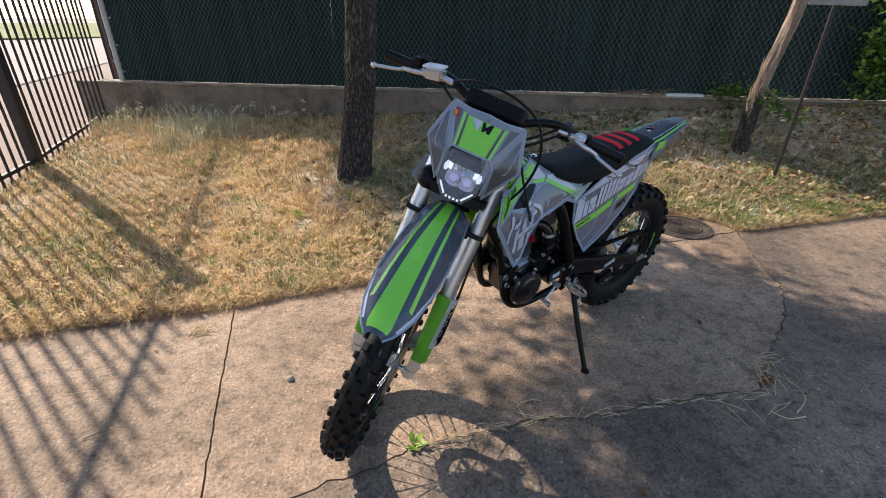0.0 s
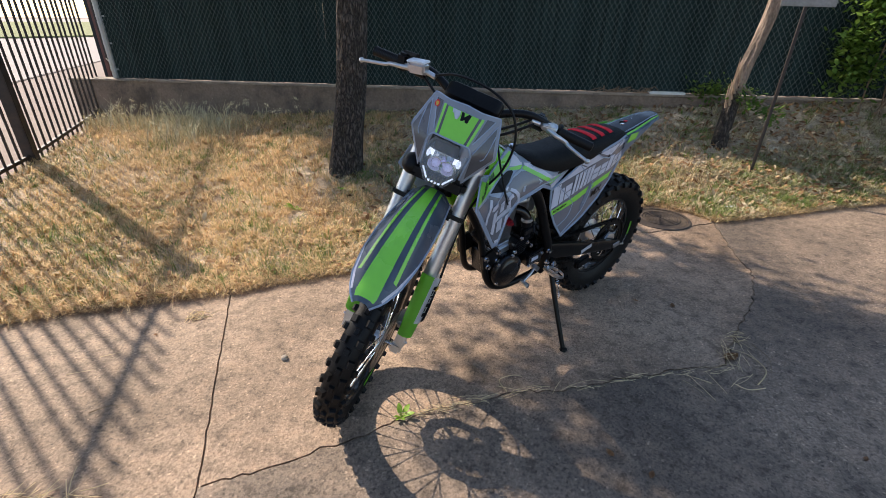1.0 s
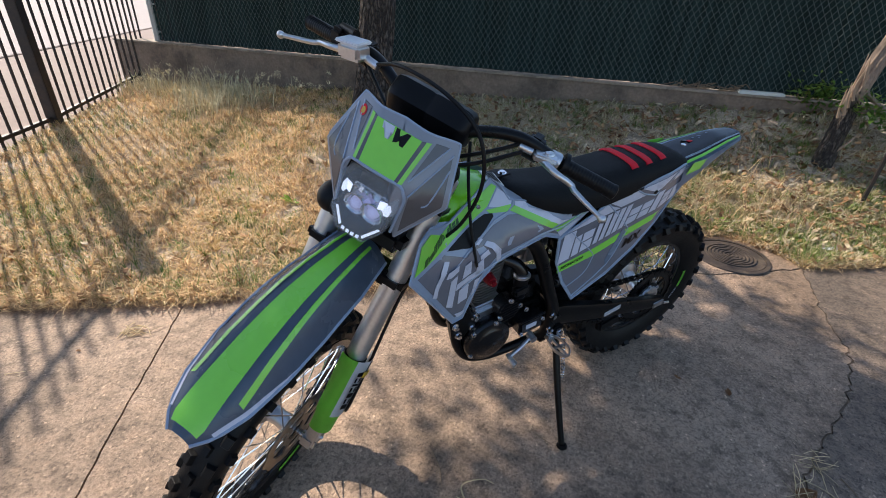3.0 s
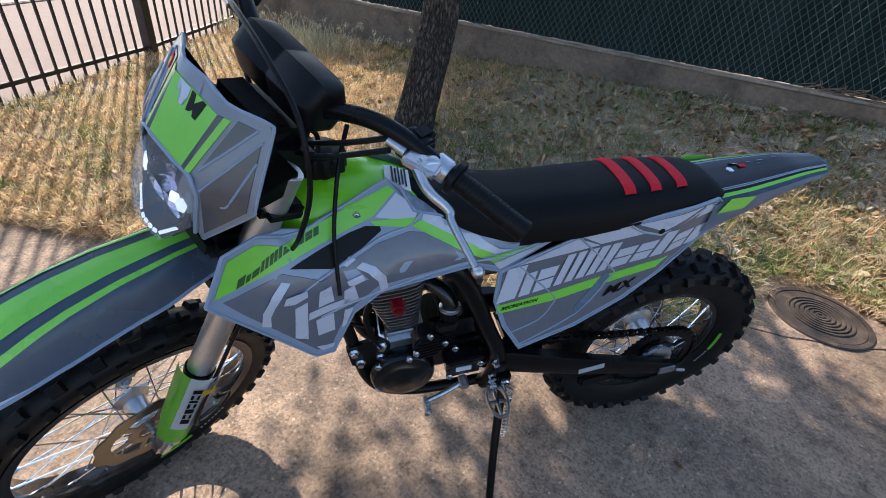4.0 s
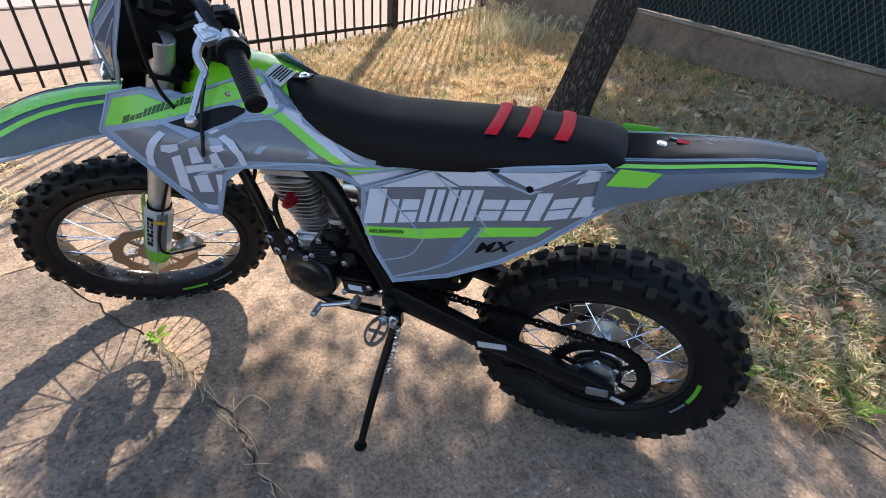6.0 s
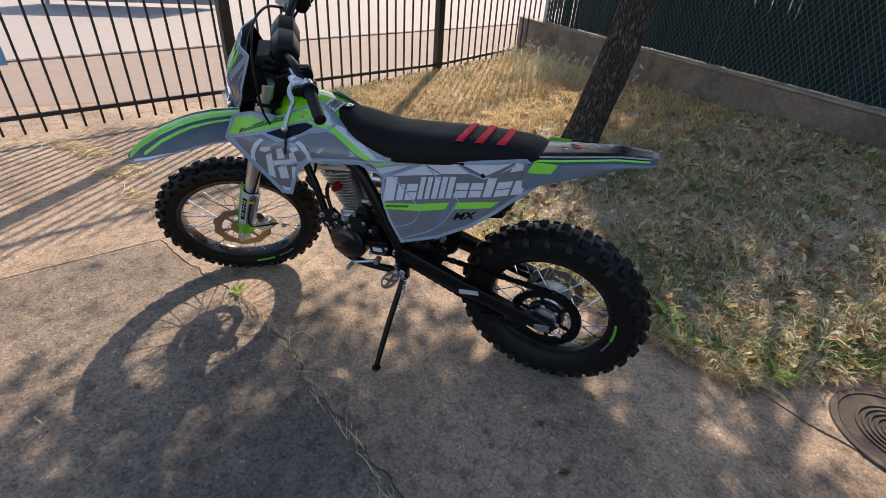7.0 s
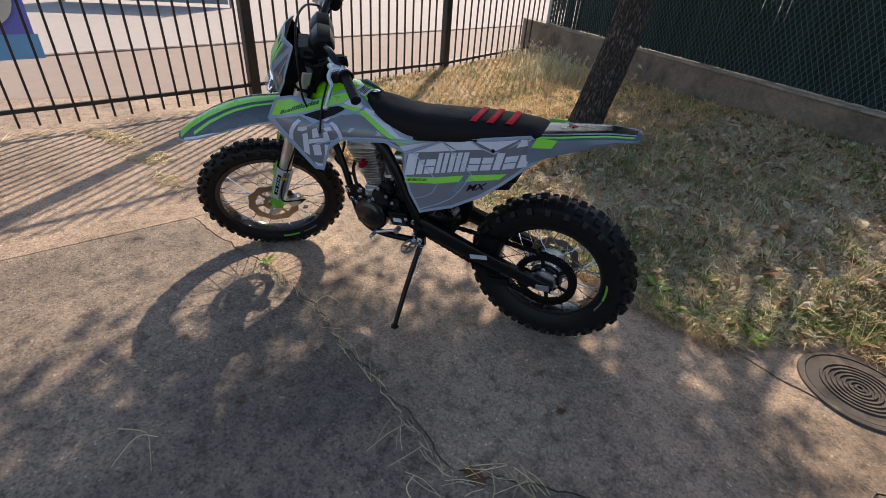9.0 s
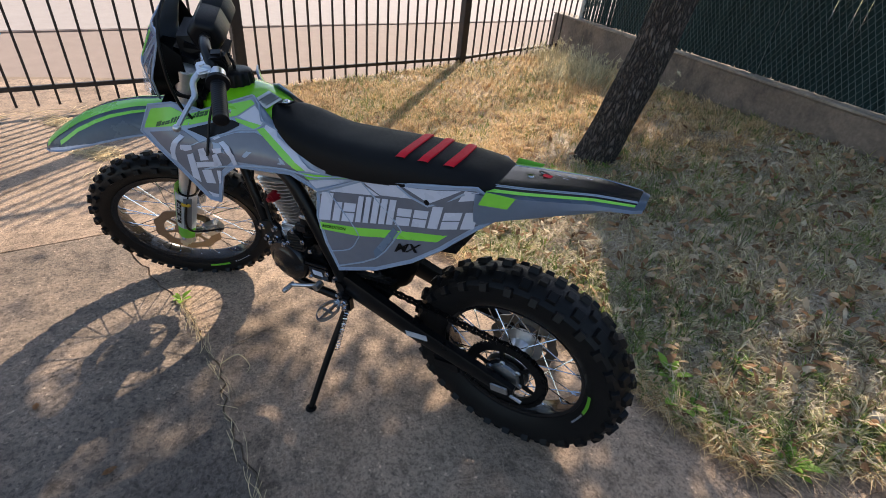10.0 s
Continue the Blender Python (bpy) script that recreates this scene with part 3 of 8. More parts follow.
part("verge", bm, MAT_VERGE, label="far green grass verge", category="grass verge", kind="structure")


# ---- the dirt bike: x forward, y to its left, z up, rear axle at x = 0 ----
HEAD, BLEAN = 221.1, 7.35
BIKE = pose(1.001, 2.4535, -0.001, 0, 0.3, HEAD) @ pose(0, 0, 0, -BLEAN, 0, 0)
RAKE, STEER_X, STEER_A = 24.0, 1.49, 38.0
head_axis = Vector((-math.sin(radians(RAKE)), 0, math.cos(radians(RAKE))))
STEER = Matrix.Translation((STEER_X, 0, 0)) @ Matrix.Rotation(radians(STEER_A), 4, head_axis) @ Matrix.Translation((-STEER_X, 0, 0))
bike = thing("dirt_bike", BIKE, "grey and lime dirt bike leaning on its kickstand, front wheel turned", "motorcycle")


def steered(ob, ahead=0.0):
    ob.matrix_local = STEER @ Matrix.Translation((ahead, 0, 0))
    return ob


def bolt(bm, p, axis, r=0.007, h=0.006):
    a = Vector(axis).normalized()
    rod(bm, Vector(p) - a * 0.004, Vector(p) + a * h, r, seg=6)
    rod(bm, Vector(p) - a * 0.004, Vector(p) + a * 0.0015, r * 1.5, seg=12)


# wheels
def tyre_mesh(c, R, ri, w, n, knob):
    bm = bmesh.new()
    m = Matrix.Translation(c)
    rt = R - knob
    prof = [(ri - 0.004, -w * 0.27), (ri + 0.012, -w * 0.36), (ri + (rt - ri) * 0.45, -w * 0.47), (rt - 0.022, -w * 0.45), (rt - 0.007, -w * 0.33), (rt, -w * 0.12)]
    prof = prof + [(r, -y) for r, y in reversed(prof)]
    lathe(bm, prof, m, 72)
    return bm


def tread(c, R, w, n, knob, rim):
    """Rubber knobs, each a block of its own, in three kinds of rows."""
    m, rt = Matrix.Translation(c), R - knob
    shapes = {}
    for k in range(n):
        a = 2 * math.pi * k / n
        if k % 2:
            rows = [("mid", 0.0, rt - 0.003, 0, w * 0.2)] + [("edge", s * w * 0.43, rt - 0.026, s * 62, w * 0.20) for s in (-1, 1)]
        else:
            rows = [("pair", s * w * 0.25, rt - 0.006, s * 24, w * 0.24) for s in (-1, 1)]
        for kind, y, r, tilt, kw in rows:
            if kind not in shapes:
                bm = bmesh.new()
                ln = 2 * math.pi * R / n * (0.62 if k % 2 else 0.72)
                vs = []
                for x, q in ((-0.006, 1.12), (knob - 0.002, 0.90), (knob, 0.82)):
                    vs.append([bm.verts.new((x, yy * kw / 2 * q, zz * ln / 2 * q)) for yy, zz in ((-1, -1), (1, -1), (1, 1), (-1, 1))])
                bm.faces.new(vs[2])
                for p, q in zip(vs, vs[1:]):
                    for i in range(4):
                        bm.faces.new((p[i], p[(i + 1) % 4], q[(i + 1) % 4], q[i]))
                me = bpy.data.meshes.new("tread_knob")
                bmesh.ops.recalc_face_normals(bm, faces=bm.faces)
                bm.to_mesh(me)
                bm.free()
                me.materials.append(MAT_RUBBER)
                shapes[kind] = me
            o = new("tread_knob", shapes[kind])
            o.parent = rim
            o.matrix_local = m @ Matrix.Rotation(-a, 4, "Y") @ Matrix.Translation((r, y, 0)) @ Matrix.Rotation(radians(tilt), 4, "Z")


def wheel(name, c, R, ri, w, n, knob, hub_r, hub_w, front):
    m = Matrix.Translation(c)
    bm = bmesh.new()
    lathe(bm, [(ri - 0.020, -0.018), (ri - 0.016, -0.030), (ri + 0.006, -0.034), (ri + 0.006, -0.028), (ri - 0.004, -0.020), (ri - 0.004, 0.020), (ri + 0.006, 0.028), (ri + 0.006, 0.034), (ri - 0.016, 0.030), (ri - 0.020, 0.018)], m, 72)
    rim = part(name, bm, MAT_RIM, bike, "black wire-spoked wheel rim")
    if front:
        steered(rim)
    part("tyre", tyre_mesh(c, R, ri, w, n, knob), MAT_RUBBER, rim, "black knobbly off-road tyre")
    tread(c, R, w, n, knob, rim)
    bm = bmesh.new()
    lathe(bm, [(0.012, -hub_w / 2), (hub_r, -hub_w / 2), (hub_r, -hub_w / 2 + 0.008), (hub_r * 0.62, -hub_w / 2 + 0.02), (hub_r * 0.55, 0), (hub_r * 0.62, hub_w / 2 - 0.02), (hub_r, hub_w / 2 - 0.008), (hub_r, hub_w / 2), (0.012, hub_w / 2)], m, 32)
    part("hub", bm, MAT_ALU, rim, "bright cast wheel hub")
    bm = bmesh.new()
    rod(bm, Vector(c) + Vector((0, -hub_w / 2 - 0.055, 0)), Vector(c) + Vector((0, hub_w / 2 + 0.055, 0)), 0.009, seg=12)
    for s in (-1, 1):
        y = s * (hub_w / 2 + 0.05)
        rod(bm, Vector(c) + Vector((0, y, 0)), Vector(c) + Vector((0, y + s * 0.014, 0)), 0.016, seg=6)
    part("axle", bm, MAT_CHROME, rim)
    for k in range(36):
        s = -1 if k % 2 else 1
        a = 2 * math.pi * (k + 0.5) / 36
        da = (1 if (k // 2) % 2 else -1) * 0.95
        p = Vector(c) + Vector((hub_r * 0.93 * math.cos(a + da), s * (hub_w / 2 - 0.004), hub_r * 0.93 * math.sin(a + da)))
        q = Vector(c) + Vector(((ri - 0.018) * math.cos(a), s * 0.006, (ri - 0.018) * math.sin(a)))
        bm = bmesh.new()
        rod(bm, p, q, 0.0019, seg=5)
        rod(bm, q + (p - q).normalized() * 0.02, q, 0.0034, seg=6)
        part("spoke", bm, MAT_CHROME, rim)
    # lime mark and maker's bars on the rim's side
    for a0, a1, mt, nm in ((-0.62, -0.30, MAT_LIME, "rim_mark"), (-1.02, -0.70, MAT_PALE, "rim_print")):
        if front:
            a0, a1 = a0 - 1.15, a1 - 1.15
        else:
            a0, a1 = -math.pi + (-0.17 if nm == "rim_mark" else 0.22), -math.pi + (0.18 if nm == "rim_mark" else 0.46)
        bm = bmesh.new()
        seg = 14
        r0, r1 = (ri + 0.0075, ri + 0.0165) if nm == "rim_mark" else (ri + 0.009, ri + 0.0145)
        for i in range(seg):
            if nm == "rim_print" and i % 2:
                continue
            b0, b1 = a0 + (a1 - a0) * i / seg, a0 + (a1 - a0) * (i + 1) / seg
            yy = w * 0.37 + 0.003
            vs = [bm.verts.new(Vector(c) + Vector((r * math.cos(b), yy + (r - r0) * 0.35, r * math.sin(b)))) for r, b in ((r0, b0), (r1, b0), (r1, b1), (r0, b1))]
            bm.faces.new(vs)
        bmesh.ops.solidify(bm, geom=bm.faces[:], thickness=0.0012)
        part(nm, bm, mt, rim)
    return rim


def ring_plate(bm, c, y, ro, ri, th, teeth=0, tooth=0.0, wave=0, amp=0.0, holes=0, hole_r=0.0, hole_at=0.0):
    """A flat ring with teeth or a wavy rim; holes are cut as slots between spokes."""
    n = max(teeth * 4, wave * 12, 72)
    outer, inner = [], []
    for k in range(n):
        a = 2 * math.pi * k / n
        r = ro + (tooth * (1 if k % 4 in (1, 2) else 0) if teeth else amp * (0.5 + 0.5 * math.cos(a * wave)) if wave else 0)
        outer.append((r * math.cos(a), r * math.sin(a)))
        inner.append((ri * math.cos(a), ri * math.sin(a)))
    c = Vector(c)
    vs = [[bm.verts.new(c + Vector((p[0], yy, p[1]))) for p in ring] for ring, yy in ((outer, y), (outer, y + th), (inner, y + th), (inner, y))]
    for i in range(4):
        a, b = vs[i], vs[(i + 1) % 4]
        for k in range(n):
            bm.faces.new((a[k], a[(k + 1) % n], b[(k + 1) % n], b[k]))
    return bm


C_R, C_F = (-0.018, 0.0, 0.342), (1.42, 0.0, 0.347)
rear = wheel("rear_wheel", C_R, 0.348, 0.229, 0.128, 56, 0.014, 0.068, 0.115, False)
front = wheel("front_wheel", C_F, 0.356, 0.267, 0.092, 64, 0.013, 0.042, 0.09, True)
# rear sprocket
bm = bmesh.new()
ring_plate(bm, C_R, 0.070, 0.122, 0.096, 0.007, teeth=50, tooth=0.006)
for k in range(6):
    a = 2 * math.pi * k / 6 + 0.3
    mm = Matrix.Translation(C_R) @ Matrix.Rotation(-a, 4, "Y")
    box(bm, (0.055, 0.006, 0.016), mm @ pose(0.075, 0.0735, 0), 0.002)
ring_plate(bm, C_R, 0.070, 0.062, 0.028, 0.008)
part("sprocket", bm, MAT_BLACK, rear, "black drilled rear sprocket")
bm = bmesh.new()
for k in range(6):
    a = 2 * math.pi * k / 6 + 0.3
    bolt(bm, (C_R[0] + 0.052 * math.cos(a), 0.078, C_R[2] + 0.052 * math.sin(a)), (0, 1, 0), 0.006)
    part("bolt", bm, MAT_ALU, rear)
    bm = bmesh.new()
lathe(bm, [(0.012, 0.078), (0.048, 0.078), (0.046, 0.086), (0.022, 0.093), (0.012, 0.093)], Matrix.Translation(C_R), 24)
part("hub_cap", bm, MAT_ALU, rear)
for c, par, y, ro in ((C_F, front, 0.052, 0.117), (C_R, rear, -0.075, 0.105)):
    bm = bmesh.new()
    ring_plate(bm, c, y, ro, ro * 0.74, 0.004, wave=10, amp=0.008)
    ring_plate(bm, c, y, 0.05, 0.03, 0.004)
    for k in range(6):
        mm = Matrix.Translation(c) @ Matrix.Rotation(-2 * math.pi * k / 6, 4, "Y")
        box(bm, (ro * 0.74 - 0.04, 0.004, 0.013), mm @ pose((ro * 0.74 + 0.046) / 2, y + 0.002, 0))
    part("brake_disc", bm, MAT_DISC, par, "brown-grey wavy brake disc")

# fork legs
fk = Vector((-0.42, 0, 0.9075)).normalized()
for s in (1, -1):
    f0 = Vector((1.397, s * 0.105, 0.372))
    bm = bmesh.new()
    rod(bm, f0 + fk * 0.22, f0 + fk * 0.78, 0.0265, seg=24, bevel=0.002)
    leg = steered(part("fork_leg", bm, MAT_TUBE, bike, "bare metal fork tube"))
    bm = bmesh.new()
    rod(bm, f0 + fk * 0.02, f0 + fk * 0.26, 0.021, seg=20)
    rod(bm, f0 + fk * 0.255, f0 + fk * 0.275, 0.030, seg=24, bevel=0.003)
    part("fork_seal", bm, MAT_BLACK, leg)
    bm = bmesh.new()
    box(bm, (0.048, 0.040, 0.06), Matrix.Translation(f0 + fk * 0.0) @ pose(0, 0, 0, 0, -24.8, 0), 0.008)
    box(bm, (0.036, 0.048, 0.042), Matrix.Translation((C_F[0], s * 0.098, C_F[2] - 0.004)) @ pose(0, 0, 0, 0, -24.8, 0), 0.009)
    for dz in (0.016, -0.016):
        bolt(bm, f0 + fk * (0.02 + dz) + Vector((0.012, s * 0.021, 0)), (0, s, 0), 0.005)
    part("axle_clamp", bm, MAT_ALU, leg)
    # plastic guard: lime below, white sleeve above, curved round the leg
    for nm, z0, z1, mt, ww in (("lower_guard", 0.025, 0.095, MAT_LIME, 0.036), ("upper_guard", 0.09, 0.285, MAT_WHITE, 0.038), ("guard_front", 0.09, 0.285, MAT_LIME, 0.0385), ("guard_stripe", 0.095, 0.275, MAT_GREY, 0.0400)):
        bm = bmesh.new()
        a0, a1 = {"lower_guard": (-1.0, 2.2), "upper_guard": (-1.0, 1.0), "guard_front": (1.0, 2.2), "guard_stripe": (-0.5, 0.12)}[nm]
        rings = []
        for i in range(7):
            t = z0 + (z1 - z0) * i / 6
            ctr = f0 + fk * t
            rad = ww * (1.0 + 0.12 * (t - z0) / (z1 - z0) if nm != "lower_guard" else 0.92 + 0.08 * i / 6)
            ring = []
            for j in range(13):
                a = a0 + (a1 - a0) * j / 12
                # a = 0 points outwards, positive a to the front
                ring.append(ctr + Vector((math.sin(a) * 0.9, s * math.cos(a), math.sin(a) * 0.42)) * rad)
            rings.append(ring)
        loft(bm, rings, close=False, caps=False)
        bmesh.ops.solidify(bm, geom=bm.faces[:], thickness=0.003)
        part(nm, bm, mt, leg, "white and lime fork guard" if nm == "upper_guard" else "")
    bm = bmesh.new()
    for j, (t0, t1) in enumerate(((0.125, 0.142), (0.146, 0.162), (0.166, 0.182), (0.186, 0.202), (0.206, 0.214), (0.218, 0.234), (0.238, 0.252))):
        ctr0, ctr1 = f0 + fk * t0, f0 + fk * t1
        rad = 0.0415
        for a0, a1 in ((0.30, 0.42), (0.56, 0.68)) if j % 2 else ((0.30, 0.68),):
            q = []
            for cc, aa in ((ctr0, a0), (ctr0, a1), (ctr1, a1), (ctr1, a0)):
                q.append(bm.verts.new(cc + Vector((math.sin(aa) * 0.9, s * math.cos(aa), math.sin(aa) * 0.42)) * (rad + 0.003)))
            bm.faces.new(q)
    bmesh.ops.solidify(bm, geom=bm.faces[:], thickness=0.001)
    part("guard_print", bm, MAT_PLAST_BLK, leg, "black maker's print as bars")
# triple clamps and stem
bm = bmesh.new()
for t, th in ((0.50, 0.04), (0.70, 0.035)):
    c = Vector((1.397, 0, 0.372)) + fk * t
    box(bm, (0.085, 0.27, th), Matrix.Translation(c + Vector((-0.012, 0, 0))) @ pose(0, 0, 0, 0, -24.8, 0), 0.012)
rod(bm, Vector((1.33, 0, 0.372)) + fk * 0.47, Vector((1.33, 0, 0.372)) + fk * 0.74, 0.025, seg=20)
steered(part("triple_clamp", bm, MAT_BLACK, bike, "black fork triple clamps"))
# front brake caliper
bm = bmesh.new()
box(bm, (0.075, 0.045, 0.055), pose(1.305, 0.078, 0.375, 0, 20, 0), 0.010)
box(bm, (0.05, 0.02, 0.03), pose(1.345, 0.098, 0.39, 0, 10, 0), 0.006)
for x in (1.285, 1.325):
    bolt(bm, (x, 0.100, 0.375), (0, 1, 0), 0.006)
steered(part("brake_caliper", bm, MAT_ALU, bike, "bare aluminium front brake caliper"))

# handlebar, pad, grips and controls
BARP = [(0.890, -0.420, 1.138), (0.915, -0.30, 1.150), (0.955, -0.19, 1.178), (0.985, -0.10, 1.155), (1.005, -0.05, 1.12), (1.005, 0.05, 1.12), (0.985, 0.10, 1.155), (0.955, 0.19, 1.178), (0.915, 0.30, 1.150), (0.890, 0.420, 1.138)]
bm = bmesh.new()
tube(bm, BARP, 0.0135, 14, 6)
bar = steered(part("handlebar", bm, MAT_BLACK, bike, "black bent motocross handlebar"))
bm = bmesh.new()
rings = []
for y, k in ((-0.100, 0.55), (-0.098, 0.70), (-0.090, 0.84), (-0.075, 0.90), (-0.006, 0.90), (-0.003, 0.865), (0.003, 0.865), (0.006, 0.90), (0.075, 0.90), (0.090, 0.84), (0.098, 0.70), (0.100, 0.55)):
    ring = []
    for j in range(36):
        a = 2 * math.pi * j / 36
        # a rounded hexagon, its flat towards the rider
        q = math.cos(math.pi / 6) / math.cos((a % (math.pi / 3)) - math.pi / 6)
        q = 0.82 * q + 0.18 * 0.955
        ring.append(Vector((0.990 + 0.052 * k * q * math.cos(a + 0.35), y - 0.004, 1.149 + 0.055 * k * q * math.sin(a + 0.35))))
    rings.append(ring)
loft(bm, rings)
part("bar_pad", bm, MAT_PLAST_BLK, bar, "black moulded handlebar pad with a centre groove")
for s in (1, -1):
    o = [Vector(p) for p in (BARP[-2:] if s > 0 else BARP[1::-1])]
    d = (o[1] - o[0]).normalized()
    bm = bmesh.new()
    base = o[1] - d * 0.125
    prof = [(-0.006, 0.014), (-0.006, 0.027), (0.003, 0.027), (0.005, 0.0175)]
    prof += [(0.010 + i * 0.0068 + dd, 0.0168 + rr) for i in range(16) for dd, rr in ((0, 0), (0.001, 0.0004), (0.004, 0.0004), (0.005, 0))]
    prof += [(0.122, 0.0178), (0.127, 0.0178), (0.130, 0.014)]
    gm, _ = axis_frame(base, base + d)
    loft(bm, [[gm @ Vector((q * math.cos(a), q * math.sin(a), t)) for a in (2 * math.pi * k / 18 for k in range(18))] for t, q in prof])
    part("grip", bm, MAT_PLAST_BLK, bar, "black ribbed rubber grip")
    bm = bmesh.new()
    cl = base - d * 0.078
    rod(bm, cl - d * 0.020, cl + d * 0.022, 0.026, seg=18, bevel=0.004)
    box(bm, (0.040, 0.034, 0.044), Matrix.Translation(cl + Vector((-0.010, 0, 0.006))), 0.008)
    part("switch_housing", bm, MAT_PLAST_BLK, bar)
    # perch and lever
    pc = base - d * 0.026
    piv = Vector((0.952, s * 0.258, 1.164))
    bm = bmesh.new()
    rod(bm, pc - d * 0.014, pc + d * 0.014, 0.0195, seg=16, bevel=0.002)
    tube(bm, [pc + Vector((0.01, 0, 0)), (pc + piv) / 2 + Vector((0, 0, 0.006)), piv], (0.012, 0.012), 10, 4)
    box(bm, (0.03, 0.055, 0.016), Matrix.Translation(piv) @ pose(0, 0, 0, 0, 0, s * 20), 0.004)
    bolt(bm, piv + Vector((0, 0, 0.008)), (0, 0, 1), 0.006)
    tube(bm, [piv + Vector((0.004, -s * 0.03, 0)), piv + Vector((0.012, -s * 0.06, 0.002))], 0.008, 10, 0)
    part("lever_perch", bm, MAT_ALU, bar, "cast aluminium lever perch")
    bm = bmesh.new()
    tip = Vector((0.992, s * 0.424, 1.128))
    tube(bm, [piv + Vector((0.004, -s * 0.01, -0.004)), piv + Vector((0.020, s * 0.035, -0.008)), piv + Vector((0.012, s * 0.075, -0.018)), Vector((0.972, s * 0.35, 1.14)), tip], (0.0085, 0.0052), 10, 5)
    bmesh.ops.create_icosphere(bm, subdivisions=2, radius=0.0095, matrix=Matrix.Translation(tip))
    part("lever", bm, MAT_ALU, bar, "bright aluminium hand lever with a ball end")
# brake fluid reservoir on the right
bm = bmesh.new()
box(bm, (0.046, 0.066, 0.036), pose(0.990, -0.222, 1.184, 14, 0, -8), 0.008)
rod(bm, (0.985, -0.19, 1.18), (0.990, -0.155, 1.178), 0.009, seg=12)
thr = bmesh.new()
box(thr, (0.055, 0.040, 0.060), pose(0.935, -0.290, 1.165, 6, 0, -10), 0.008)
rod(thr, (0.930, -0.30, 1.19), (0.960, -0.24, 1.205), 0.010, seg=12, bevel=0.002)
part("throttle_housing", thr, MAT_PLAST_BLK, bar, "black throttle and switch housing")
res = part("reservoir", bm, MAT_ALU, bar, "pale grey brake fluid reservoir")
bm = bmesh.new()
box(bm, (0.049, 0.069, 0.007), pose(0.990, -0.227, 1.204, 14, 0, -8), 0.003)
part("lid", bm, MAT_WHITE, res)
bm = bmesh.new()
tube(bm, [(0.99, -0.16, 1.182), (1.03, -0.08, 1.228), (1.060, 0.04, 1.240), (1.072, 0.135, 1.205), (1.085, 0.182, 1.12), (1.098, 0.180, 1.02), (1.105, 0.148, 0.92), (1.17, 0.13, 0.80), (1.285, 0.145, 0.60), (1.335, 0.15, 0.50), (1.34, 0.145, 0.445), (1.29, 0.135, 0.425), (1.25, 0.11, 0.40), (1.28, 0.09, 0.37)], 0.0042, 8, 8)
steered(part("brake_hose", bm, MAT_PLAST_BLK, bike, "black looping front brake hose"))
bm = bmesh.new()
box(bm, (0.03, 0.02, 0.016), pose(1.295, 0.142, 0.588, 0, -25, 0), 0.003)
steered(part("hose_clip", bm, MAT_YELLOW, bike, "yellow hose clip"))
for pts in ([(0.955, 0.20, 1.17), (1.0, 0.14, 1.13), (1.02, 0.05, 1.07), (0.99, -0.02, 1.03)], [(0.97, 0.21, 1.16), (1.03, 0.12, 1.10), (1.04, 0.02, 1.05)], [(0.92, -0.25, 1.16), (1.01, -0.10, 1.11), (1.03, 0.0, 1.04)]):
    bm = bmesh.new()
    tube(bm, pts, 0.0046, 8, 6)
    steered(part("control_cable", bm, MAT_PLAST_BLK, bike))
bm = bmesh.new()
tube(bm, [(0.905, 0.040, 1.085), (0.922, 0.075, 1.03), (0.932, 0.112, 0.965), (0.935, 0.140, 0.915), (0.930, 0.180, 0.83)], (0.0042, 0.0036), 8, 6)
part("clutch_cable", bm, MAT_PLAST_BLK, bike, "black clutch cable hanging beside the shroud")


# headlight mask
def mask_x(y, z):
    return 1.172 + (1.08 - z) * (0.78 if z > 1.08 else 0.12) - 0.56 * max(0.0, abs(y) - 0.052)


def lamp_x(y, z):
    return 1.182 + (1.08 - z) * (0.90 if z > 1.08 else 0.35) - 4.5 * y * y


def lens_x(y, z):
    return 1.229 - 4.5 * y * y - 1.1 * max(0.0, z - 1.04)


MASK = [(-0.077, 0.972), (-0.147, 1.070), (-0.147, 1.080), (-0.115, 1.174), (-0.109, 1.179), (0.0, 1.187), (0.109, 1.179), (0.115, 1.174), (0.147, 1.080), (0.147, 1.070), (0.077, 0.972), (0.074, 1.066), (0.060, 1.092), (-0.060, 1.092), (-0.074, 1.066)]
bm = bmesh.new()
sheet(bm, MASK, mask_x, 0.004, 0.025, 1, "yz")
mask = steered(part("headlight_mask", bm, MAT_GREY, bike, "grey plastic headlight mask with lime graphics"), 0.034)


def mask_graphic(name, poly, mat, off, label=""):
    bm = bmesh.new()
    sheet(bm, poly, lambda y, z: mask_x(y, z) + off, off * 0.7, 0.025, 1, "yz")
    return part(name, bm, mat, mask, label)


